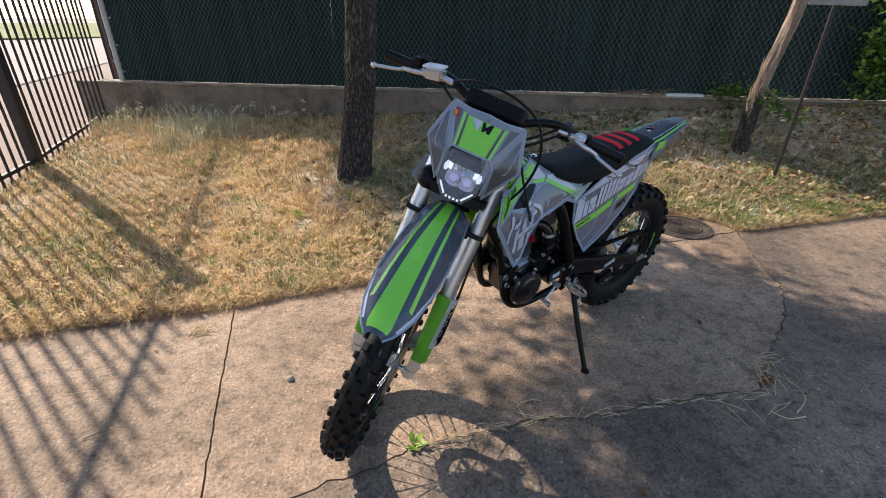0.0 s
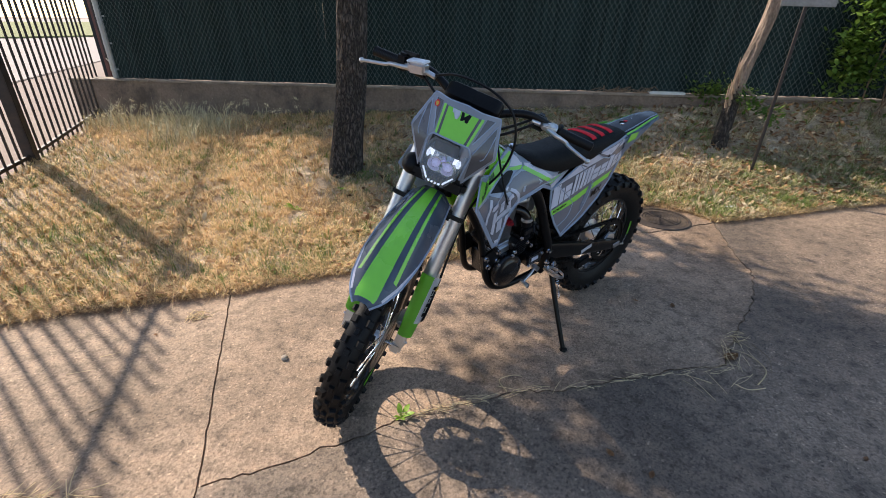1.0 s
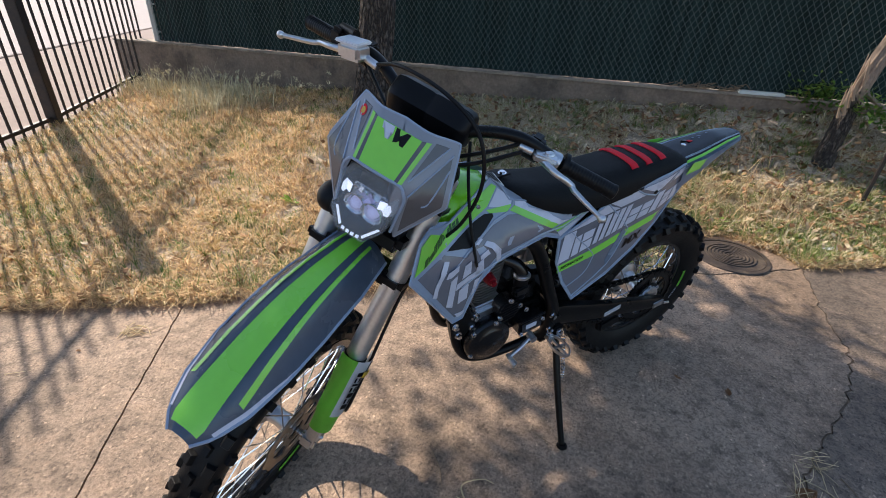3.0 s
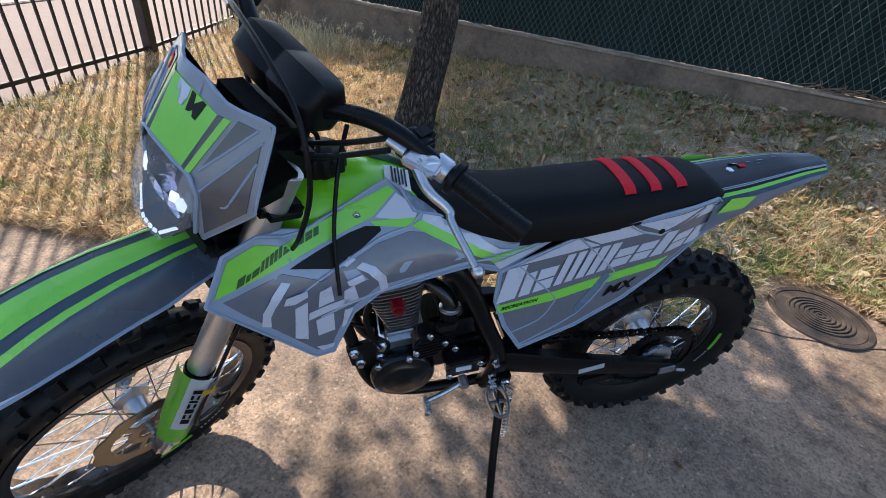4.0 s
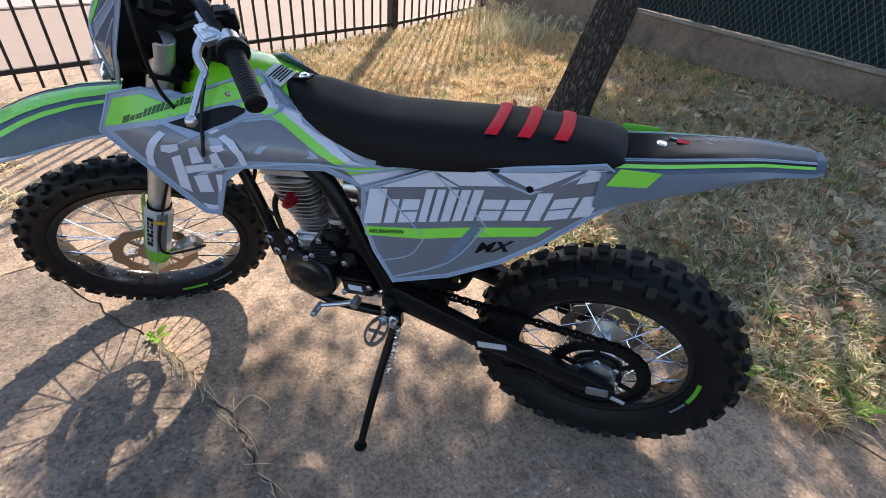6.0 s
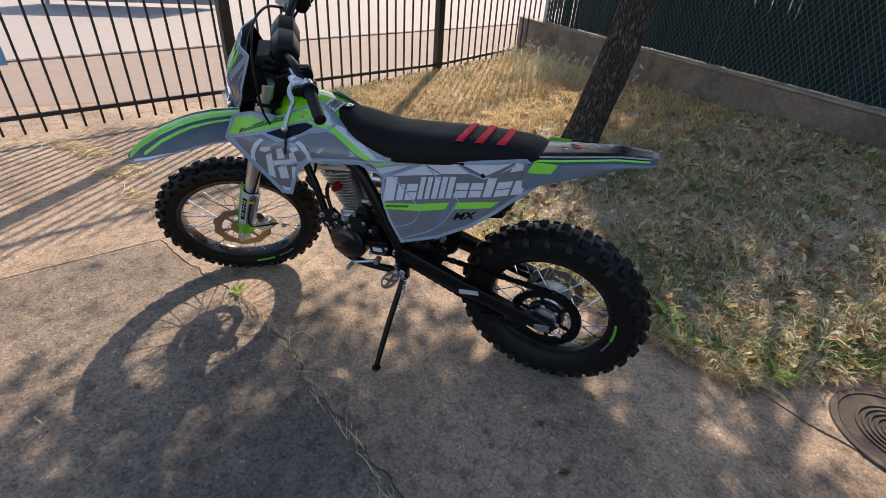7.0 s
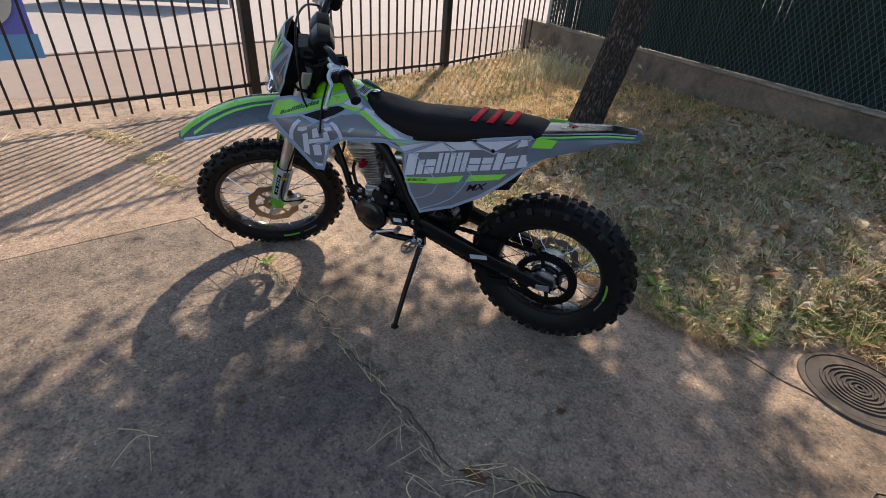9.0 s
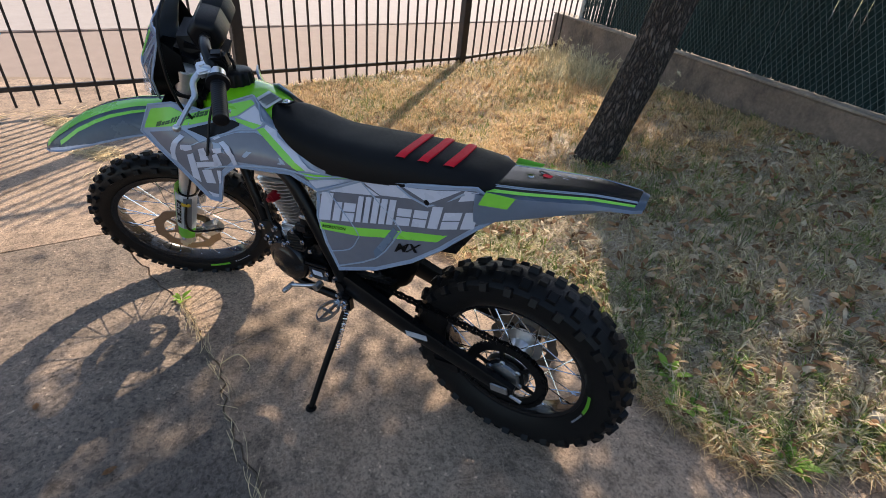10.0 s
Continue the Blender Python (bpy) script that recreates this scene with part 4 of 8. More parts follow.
mask_graphic("lime_panel", [(-0.042, 1.096), (-0.052, 1.170), (0.052, 1.170), (0.042, 1.096)], MAT_LIME, 0.002)
for s in (-1, 1):
    def mir(poly):
        return [(s * y, z) for y, z in poly]
    mask_graphic("dark_stripe", mir([(0.042, 1.096), (0.052, 1.170), (0.060, 1.170), (0.050, 1.096)]), MAT_MASK, 0.002)
    mask_graphic("lime_stripe", mir([(0.050, 1.096), (0.060, 1.170), (0.069, 1.170), (0.058, 1.096)]), MAT_LIME, 0.002)
    mask_graphic("side_panel", mir([(0.066, 1.104), (0.076, 1.172), (0.101, 1.170)]), MAT_MASK, 0.0016)
    mask_graphic("cheek_panel", mir([(0.080, 1.076), (0.113, 1.158), (0.140, 1.078), (0.140, 1.071), (0.082, 0.990)]), MAT_MASK, 0.0016)
    bm = bmesh.new()
    for line in ([(0.066, 1.103), (0.084, 1.136), (0.102, 1.170)], [(0.078, 1.078), (0.096, 1.118), (0.114, 1.160)], [(0.121, 1.135), (0.119, 1.090), (0.114, 1.068), (0.106, 1.062)]):
        tube(bm, [(mask_x(s * y, z) + 0.001, s * y, z) for y, z in line], 0.0019, 6, 3)
    part("moulded_rib", bm, MAT_EDGE, mask)
    bm = bmesh.new()
    edge = [(0.077, 0.972), (0.112, 1.020), (0.145, 1.066), (0.147, 1.075), (0.144, 1.090), (0.131, 1.128), (0.116, 1.172), (0.109, 1.179), (0.085, 1.181), (0.052, 1.184), (0.0, 1.187)]
    tube(bm, [(mask_x(s * y, z) - 0.003, s * y, z) for y, z in edge], 0.0026, 6, 2)
    part("mask_edge", bm, MAT_EDGE, mask)
    # cheek behind the mask
    bm = bmesh.new()
    loft(bm, [[(mask_x(s * y, z) - 0.006, s * y, z) for y, z in ((0.07, 0.980), (0.138, 1.063), (0.139, 1.088), (0.112, 1.168))],
              [(1.075, s * 0.08, 0.985), (1.035, s * 0.125, 1.05), (1.03, s * 0.125, 1.088), (1.04, s * 0.09, 1.105)]], close=False, caps=False)
    bmesh.ops.solidify(bm, geom=bm.faces[:], thickness=0.003)
    part("mask_side", bm, MAT_PLAST_BLK, mask)
bm = bmesh.new()
tube(bm, [(mask_x(y, z) + 0.001, y, z) for y, z in ((-0.069, 0.985), (-0.072, 1.03), (-0.075, 1.066), (-0.068, 1.083), (-0.058, 1.093), (-0.03, 1.094), (0.0, 1.094), (0.03, 1.094), (0.058, 1.093), (0.068, 1.083), (0.075, 1.066), (0.072, 1.03), (0.069, 0.985))], 0.0034, 8, 2)
part("lamp_rim", bm, MAT_EDGE, mask, "raised grey rim round the lamp")
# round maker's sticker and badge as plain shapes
bm = bmesh.new()
sheet(bm, [(-0.092 + 0.009 * math.cos(a), 1.158 + 0.009 * math.sin(a)) for a in [2 * math.pi * k / 16 for k in range(16)]], lambda y, z: mask_x(y, z) + 0.003, 0.001, 0, 1, "yz")
ringst = part("round_sticker", bm, MAT_RED, mask, "small round orange-red sticker")
bm = bmesh.new()
sheet(bm, [(-0.092 + 0.0055 * math.cos(a), 1.158 + 0.0055 * math.sin(a)) for a in [2 * math.pi * k / 16 for k in range(16)]], lambda y, z: mask_x(y, z) + 0.0036, 0.001, 0, 1, "yz")
part("sticker_centre", bm, MAT_YELLOW, ringst)
for nm, polys, mt in (("badge_pale", [[(-0.032, 1.160), (-0.036, 1.170), (-0.010, 1.170), (-0.007, 1.160), (-0.014, 1.160), (-0.010, 1.148), (-0.018, 1.148), (-0.023, 1.160)]], MAT_PALE),
                      ("badge_dark", [[(0.000, 1.148), (-0.005, 1.170), (0.003, 1.170), (0.008, 1.160), (0.019, 1.170), (0.028, 1.170), (0.024, 1.148), (0.016, 1.148), (0.017, 1.159), (0.007, 1.150)]], MAT_PLAST_BLK)):
    bm = bmesh.new()
    for p in polys:
        sheet(bm, p, lambda y, z: mask_x(y, z) + 0.0034, 0.001, 0, 1, "yz")
    part(nm, bm, mt, mask)
# lamp
LAMP = [(-0.072, 1.063), (-0.058, 1.088), (0.058, 1.088), (0.072, 1.063), (0.066, 0.992), (0.036, 0.954), (-0.036, 0.954), (-0.066, 0.992)]
bm = bmesh.new()
n = len(LAMP)


def lamp_ring(d, k):
    return [(lamp_x(y, z) + d, y * k, 1.008 + (z - 1.008) * k) for y, z in LAMP]


loft(bm, [[(1.06, y * 0.8, 1.005 + (z - 1.005) * 0.8) for y, z in LAMP], lamp_ring(-0.022, 1.0), lamp_ring(-0.022, 0.95), lamp_ring(-0.007, 0.935), lamp_ring(-0.007, 0.80), lamp_ring(-0.052, 0.74)], caps=True)
lamp = steered(part("headlight", bm, MAT_PLAST_BLK, bike, "lit headlight with two round projectors in a black housing"), 0.034)
bm = bmesh.new()
dome = ((-0.050, 0.975), (-0.010, 0.97), (-0.004, 0.93), (-0.001, 0.82), (0.001, 0.60), (0.002, 0.28))
shell = [[(max(lens_x(y, z) + d, lamp_x(y, z) - 0.020) - w, y * (k - w), 1.008 + (z - 1.008) * (k - w)) for y, z in LAMP] for w, rows in ((0.0, dome), (0.0022, dome[::-1])) for d, k in rows]
loft(bm, shell[:6], caps=False)
bm.faces.new([bm.verts.new(p) for p in shell[5]])
loft(bm, shell[6:], caps=False)
bm.faces.new([bm.verts.new(p) for p in shell[6]][::-1])
loft(bm, [shell[11], shell[0]], caps=False)
bmesh.ops.remove_doubles(bm, verts=bm.verts[:], dist=0.0002)
lens = part("lens", bm, MAT_LENS, lamp, "clear headlight lens")
lens.visible_shadow = False
for s in (-1, 1):
    bm = bmesh.new()
    pc = Vector((1.170, s * 0.021, 1.006))
    bmesh.ops.create_uvsphere(bm, u_segments=20, v_segments=12, radius=0.0145, matrix=Matrix.Translation(pc))
    part("projector", bm, MAT_GLOW, lamp, "glowing round projector lens")
    bm = bmesh.new()
    lathe(bm, [(0.017, 0), (0.024, 0.012), (0.026, 0.012), (0.018, -0.004)], Matrix.Translation(pc) @ pose(0, 0, 0, 0, 0, -90), 24)
    part("reflector", bm, MAT_CHROME, lamp)
    bm = bmesh.new()
    sheet(bm, [(s * 0.034, 1.034), (s * 0.034, 1.050), (s * 0.054, 1.050), (s * 0.060, 1.036), (s * 0.058, 1.024), (s * 0.050, 1.024), (s * 0.048, 1.034)], lambda y, z: lamp_x(y, z) - 0.006, 0.003, 0, 1, "yz")
    part("running_light", bm, MAT_BAR, lamp)
    bm = bmesh.new()
    sheet(bm, [(s * 0.030, 0.964), (s * 0.026, 0.968), (s * 0.050, 0.992), (s * 0.055, 0.990)], lambda y, z: lamp_x(y, z) - 0.005, 0.003, 0, 1, "yz")
    part("running_light", bm, MAT_BAR, lamp)
bm = bmesh.new()
bowl = pose(1.156, 0, 1.004, 0, -20, 0)
box(bm, (0.004, 0.096, 0.062), bowl, 0.003)
for j, z in enumerate((-0.022, -0.008, 0.022)):
    for i in range(7):
        tilt = pose(0.005, -0.039 + 0.013 * i, z, 0, (-16, 14, 22)[(i + j) % 3], (18, -15, 6, -22)[(i * 3 + j) % 4])
        box(bm, (0.006, 0.0115, 0.012), bowl @ tilt, 0.001)
part("reflector_bowl", bm, MAT_CHROME, lamp, "faceted chrome reflector")
bm = bmesh.new()
box(bm, (0.006, 0.013, 0.022), bowl @ pose(0.012, 0, 0.004), 0.003)
part("centre_light", bm, MAT_GLOW, lamp, "violet glowing light strip")
bm = bmesh.new()
for y in (-0.018, -0.006, 0.006, 0.018):
    sheet(bm, [(y - 0.0035, 0.961), (y - 0.0035, 0.966), (y + 0.0035, 0.966), (y + 0.0035, 0.961)], lambda y, z: lamp_x(y, z) - 0.005, 0.003, 0, 1, "yz")
part("running_light", bm, MAT_BAR, lamp)
# black cowl behind the lamp, with the bulge on its right
bm = bmesh.new()
box(bm, (0.13, 0.17, 0.20), pose(1.075, 0, 1.02, 0, -28, 0), 0.025)
bmesh.ops.create_uvsphere(bm, u_segments=20, v_segments=12, radius=0.042, matrix=Matrix.Translation((1.165, -0.10, 0.945)) @ Matrix.Diagonal((1.1, 0.9, 0.85, 1)))
box(bm, (0.10, 0.20, 0.05), pose(1.16, 0, 0.935, 0, -20, 0), 0.015)
cowl = steered(part("lamp_cowl", bm, MAT_PLAST_BLK, bike, "black plastic lamp cowl"))
bm = bmesh.new()
bolt(bm, (1.085, 0.088, 0.985), (0, 1, 0), 0.008)
part("cowl_bolt", bm, MAT_CHROME, cowl)
bm = bmesh.new()
loft(bm, [[(1.03, -0.06, 1.10), (1.03, 0.06, 1.10), (1.045, 0.045, 1.135), (1.045, -0.045, 1.135)], [(1.085, -0.07, 1.09), (1.085, 0.07, 1.09), (1.082, 0.05, 1.140), (1.082, -0.05, 1.140)]])
steered(part("instrument_pod", bm, MAT_PLAST_BLK, bike, "black instrument pod behind the mask"))

# front fender
FZ = curve_of([(1.18, 0.900), (1.24, 0.909), (1.33, 0.914), (1.40, 0.909), (1.45, 0.899), (1.52, 0.878), (1.60, 0.842), (1.65, 0.816), (1.69, 0.792)])
FW = curve_of([(1.18, 0.070), (1.30, 0.083), (1.42, 0.088), (1.52, 0.085), (1.60, 0.073), (1.655, 0.052), (1.685, 0.024)])
FD = curve_of([(1.18, 0.04), (1.28, 0.062), (1.42, 0.062), (1.50, 0.055), (1.58, 0.04), (1.68, 0.014)])


def fender_z(x, y):
    t = min(abs(y) / max(FW(x), 0.001), 1.15)
    return FZ(x) - FD(x) * (0.18 * t + 0.82 * max(0.0, (t - 0.45) / 0.55) ** 1.4)


def strip(bm, xs, lo, hi, f, off, rows=8, thick=0.0):
    vs = []
    for x in xs:
        a, b = lo(x), hi(x)
        vs.append([bm.verts.new((x, a + (b - a) * j / rows, f(x, a + (b - a) * j / rows) + off)) for j in range(rows + 1)])
    for p, q in zip(vs, vs[1:]):
        for j in range(rows):
            bm.faces.new((p[j], p[j + 1], q[j + 1], q[j]))
    if thick:
        bmesh.ops.solidify(bm, geom=bm.faces[:], thickness=thick)
    return bm


def span(a, b, n):
    return [a + (b - a) * i / n for i in range(n + 1)]


bm = bmesh.new()
strip(bm, span(1.18, 1.684, 40), lambda x: -FW(x), FW, fender_z, 0, 20, 0.004)
fender = steered(part("front_fender", bm, MAT_SLATE, bike, "long slate-blue front fender with lime stripes"))
bm = bmesh.new()
strip(bm, span(1.19, 1.672, 36), lambda x: -min(0.014 + 0.042 * (x - 1.20), FW(x) * 0.80), lambda x: min(0.014 + 0.042 * (x - 1.20), FW(x) * 0.80), fender_z, 0.0015, 6)
part("centre_stripe", bm, MAT_LIME, fender)
for s in (-1, 1):
    bm = bmesh.new()
    strip(bm, span(1.20, 1.60, 30), lambda x: s * min(0.031 + 0.055 * (x - 1.25), FW(x) * 0.92), lambda x: s * min(0.039 + 0.062 * (x - 1.25), FW(x) * 0.97), fender_z, 0.0015, 3)
    part("side_stripe", bm, MAT_LIME, fender)
    bm = bmesh.new()
    strip(bm, span(1.48, 1.655, 14), lambda x: s * FW(x) * (0.99 - 0.12 * (x - 1.48) / 0.15), lambda x: s * FW(x) * 1.0, fender_z, 0.0012, 3)
    strip(bm, span(1.50, 1.60, 8), lambda x: s * (0.056 + 0.02 * (1.60 - x) / 0.1), lambda x: s * (0.060 + 0.02 * (1.60 - x) / 0.1 - 0.004), fender_z, 0.0012, 2)
    part("pale_edge", bm, MAT_PALE, fender)
    bm = bmesh.new()
    tube(bm, [(x, s * FW(x), fender_z(x, s * FW(x))) for x in span(1.18, 1.684, 24)], 0.0035, 6, 0)
    part("fender_edge", bm, MAT_EDGE, fender)
bm = bmesh.new()
box(bm, (0.16, 0.13, 0.03), pose(1.30, 0, 0.845, 0, 4, 0), 0.01)
part("fender_bracket", bm, MAT_PLAST_BLK, fender)


# ---- bodywork ----
def shroud_y(x, z):
    return 0.10 + 0.2056 * (x - 0.59) + 0.10 * max(0.0, x - 0.95) - 0.75 * max(0.0, z - 0.85) * min(1.0, max(0.0, (1.13 - x) / 0.12))


def plate_y(x, z):
    return 0.10 + 0.19 * max(0.0, 0.78 - z) - 0.03 * max(0.0, 0.2 - x) / 0.15


def skin(name, poly, f, s, mat, parent, off=0.0, thick=0.003, label="", step=0.03):
    bm = bmesh.new()
    sheet(bm, poly, lambda x, z: s * (f(x, z) + off), thick, step, s)
    return part(name, bm, mat, parent, label, angle=0.5)


def ridge(name, line, f, s, mat, parent, r=0.003, curve=4):
    bm = bmesh.new()
    tube(bm, [(x, s * (f(x, z) + 0.0006), z) for x, z in line], r, 6, curve)
    return part(name, bm, mat, parent)


SHROUD = [(1.131, 0.876), (1.099, 0.951), (1.055, 0.953), (1.018, 0.934), (0.985, 0.933), (0.838, 0.986), (0.812, 0.968), (0.790, 0.934), (0.730, 0.919), (0.667, 0.887), (0.586, 0.856), (0.450, 0.855), (0.594, 0.784), (0.673, 0.820), (0.853, 0.806), (0.905, 0.765), (0.945, 0.664), (0.979, 0.667)]
PLATE = [(0.596, 0.780), (0.436, 0.869), (0.173, 0.934), (0.117, 0.944), (0.043, 0.892), (0.116, 0.824), (0.190, 0.750), (0.270, 0.682), (0.380, 0.613), (0.514, 0.558), (0.565, 0.630), (0.597, 0.705)]


def quad_map(bl, br, tl, tr):
    def f(u, v):
        return tuple((bl[i] * (1 - u) + br[i] * u) * (1 - v) + (tl[i] * (1 - u) + tr[i] * u) * v for i in (0, 1))
    return f


def block_row(s, y_of, mp, mat, parent, name, off, cols, slant):
    """A maker's name as plain slanted blocks: (start, end, height, slit) along the row."""
    bm = bmesh.new()
    for u0, u1, h, slit in cols:
        def q(u, v):
            return mp(u + slant * v, v)
        w = u1 - u0
        if slit == 0:
            polys = [[q(u0, 0), q(u1, 0), q(u1, h), q(u0, h)]]
        elif slit == 1:
            k = w * 0.28
            polys = [[q(u0, 0), q(u0 + k, 0), q(u0 + k, h), q(u0, h)], [q(u0 + k * 1.3, 0), q(u1 - k * 1.3, 0), q(u1 - k * 1.3, h), q(u0 + k * 1.3, h)], [q(u1 - k, 0), q(u1, 0), q(u1, h), q(u1 - k, h)]]
        else:
            polys = [[q(u0, 0), q(u1, 0), q(u1, h * 0.46), q(u0, h * 0.46)], [q(u0, h * 0.54), q(u1, h * 0.54), q(u1, h), q(u0, h)]]
        for p in polys:
            sheet(bm, p, lambda x, z: s * (y_of(x, z) + off), 0.0008, 0, s)
    return part(name, bm, mat, parent, "maker's name as plain slanted blocks")


ROW = [(0.00, 0.085, 1.0, 0), (0.10, 0.15, 0.68, 0), (0.165, 0.245, 0.68, 2), (0.26, 0.295, 1.0, 0), (0.31, 0.345, 1.0, 0), (0.36, 0.50, 1.0, 1), (0.515, 0.60, 0.70, 2), (0.615, 0.695, 0.70, 2), (0.71, 0.765, 0.92, 0), (0.78, 0.865, 0.70, 2), (0.88, 0.945, 0.70, 0)]
for s in (1, -1):
    sh = skin("radiator_shroud", SHROUD, shroud_y, s, MAT_EDGE, bike, 0, 0.004, "blue-grey radiator shroud with dark and lime graphics")
    skin("dark_panel", [(1.108, 0.874), (1.022, 0.884), (0.958, 0.858), (0.860, 0.896), (0.800, 0.905), (0.762, 0.898), (0.642, 0.832), (0.600, 0.800), (0.680, 0.836), (0.860, 0.822), (0.918, 0.772), (0.950, 0.682), (0.975, 0.684)], shroud_y, s, MAT_DARK, sh, 0.0012, 0.001)
    skin("lime_panel", [(1.118, 0.886), (1.094, 0.940), (1.056, 0.942), (1.020, 0.921), (0.838, 0.976), (0.824, 0.968), (0.866, 0.936), (0.990, 0.902), (1.008, 0.896)], shroud_y, s, MAT_LIME, sh, 0.0018, 0.001)
    skin("intake", [(1.010, 0.887), (0.972, 0.899), (0.911, 0.918), (0.88, 0.924), (0.854, 0.920), (0.852, 0.914), (0.913, 0.880), (0.937, 0.872)], shroud_y, s, MAT_PLAST_BLK, sh, 0.0022, 0.001)
    skin("pale_panel", [(0.862, 0.934), (0.822, 0.964), (0.800, 0.950), (0.782, 0.932), (0.790, 0.920)], shroud_y, s, MAT_PALE, sh, 0.0018, 0.001)
    skin("lime_patch", [(0.872, 0.930), (0.862, 0.922), (0.800, 0.912), (0.782, 0.924)], shroud_y, s, MAT_LIME, sh, 0.0024, 0.001)
    skin("lime_stripe", [(0.795, 0.913), (0.776, 0.920), (0.622, 0.842), (0.648, 0.837)], shroud_y, s, MAT_LIME, sh, 0.0022, 0.001)
    skin("pale_band", [(0.770, 0.931), (0.738, 0.922), (0.728, 0.905), (0.690, 0.888), (0.665, 0.884), (0.640, 0.866), (0.610, 0.850), (0.578, 0.842), (0.622, 0.840), (0.774, 0.918)], shroud_y, s, MAT_PALE, sh, 0.0018, 0.001)
    skin("lime_point", [(0.636, 0.831), (0.495, 0.846), (0.618, 0.815)], shroud_y, s, MAT_LIME, sh, 0.0018, 0.001)
    skin("pale_point", [(0.616, 0.812), (0.495, 0.842), (0.462, 0.848), (0.598, 0.792)], shroud_y, s, MAT_PALE, sh, 0.0018, 0.001)
    # round emblem of bars, plain shapes
    bm = bmesh.new()
    for p in ([(1.024, 0.874), (1.039, 0.858), (1.056, 0.829), (1.061, 0.799), (1.047, 0.791), (1.045, 0.815), (1.037, 0.833), (1.022, 0.855), (1.01, 0.868)],
              [(0.888, 0.874), (0.865, 0.864), (0.846, 0.845), (0.841, 0.814), (0.855, 0.81), (0.861, 0.837), (0.877, 0.856), (0.90, 0.868)],
              [(0.924, 0.876), (0.911, 0.886), (0.90, 0.880), (0.916, 0.872)], [(1.018, 0.848), (0.984, 0.852), (0.984, 0.838), (1.006, 0.829), (1.023, 0.833)],
              [(1.006, 0.818), (0.985, 0.826), (0.990, 0.727), (1.012, 0.742)], [(0.984, 0.797), (0.910, 0.811), (0.912, 0.795), (0.986, 0.778)],
              [(0.964, 0.842), (0.944, 0.849), (0.940, 0.811), (0.968, 0.804)], [(0.922, 0.830), (0.904, 0.840), (0.896, 0.802), (0.923, 0.795)],
              [(0.917, 0.851), (0.889, 0.857), (0.884, 0.846), (0.902, 0.839), (0.913, 0.840)], [(0.974, 0.772), (0.942, 0.778), (0.941, 0.731), (0.972, 0.728)],
              [(0.922, 0.780), (0.906, 0.782), (0.920, 0.738), (0.928, 0.733)], [(0.977, 0.697), (0.958, 0.692), (0.942, 0.692), (0.947, 0.681), (0.966, 0.680)]):
        sheet(bm, p, lambda x, z: s * (shroud_y(x, z) + 0.0030), 0.001, 0.012, s)
    part("emblem", bm, MAT_PALE, sh, "pale round emblem of arcs and bars")
    block_row(s, shroud_y, quad_map((1.088, 0.890), (0.953, 0.927), (1.086, 0.903), (0.955, 0.943)), MAT_PRINTGREEN, sh, "shroud_print", 0.0030, ROW, 0.02)
    ridge("crease", [(1.016, 0.834), (0.940, 0.870), (0.851, 0.904), (0.800, 0.912), (0.776, 0.930)], shroud_y, s, MAT_EDGE, sh, 0.0030, 3)
    ridge("crease", [(0.965, 0.775), (0.880, 0.802), (0.700, 0.832), (0.600, 0.826), (0.505, 0.848)], shroud_y, s, MAT_EDGE, sh, 0.0030, 3)
    ridge("shroud_edge", SHROUD + SHROUD[:1], shroud_y, s, MAT_EDGE, sh, 0.0030, 0)
    bm = bmesh.new()
    bolt(bm, (0.895, s * (shroud_y(0.895, 0.940) + 0.001), 0.940), (0, s, 0), 0.0048, 0.003)
    part("shroud_bolt", bm, MAT_CHROME, sh)
    # side plate
    pt = skin("side_plate", PLATE, plate_y, s, MAT_EDGE, bike, 0, 0.004, "blue-grey side panel with pale lettering blocks and a lime line")
    skin("dark_panel", inset(PLATE, 0.009), plate_y, s, MAT_DARK, pt, 0.0012, 0.001)
    skin("pale_top", [(0.555, 0.796), (0.437, 0.862), (0.378, 0.842)], plate_y, s, MAT_PALE, pt, 0.0018, 0.001)
    skin("pale_top", [(0.426, 0.866), (0.318, 0.892), (0.279, 0.868), (0.376, 0.845)], plate_y, s, MAT_PALE, pt, 0.0018, 0.001)
    skin("pale_top", [(0.303, 0.893), (0.152, 0.928), (0.232, 0.872)], plate_y, s, MAT_PALE, pt, 0.0018, 0.001)
    skin("pale_top", [(0.144, 0.930), (0.114, 0.932), (0.096, 0.918), (0.158, 0.898)], plate_y, s, MAT_PALE, pt, 0.0018, 0.001)
    skin("lime_line", [(0.590, 0.690), (0.456, 0.718), (0.349, 0.749), (0.180, 0.793), (0.206, 0.766), (0.381, 0.716), (0.451, 0.694), (0.588, 0.668)], plate_y, s, MAT_LIME, pt, 0.0018, 0.001)
    block_row(s, plate_y, quad_map((0.592, 0.697), (0.090, 0.838), (0.592, 0.783), (0.088, 0.905)), MAT_PALE, pt, "plate_print", 0.0024, ROW, 0.03)
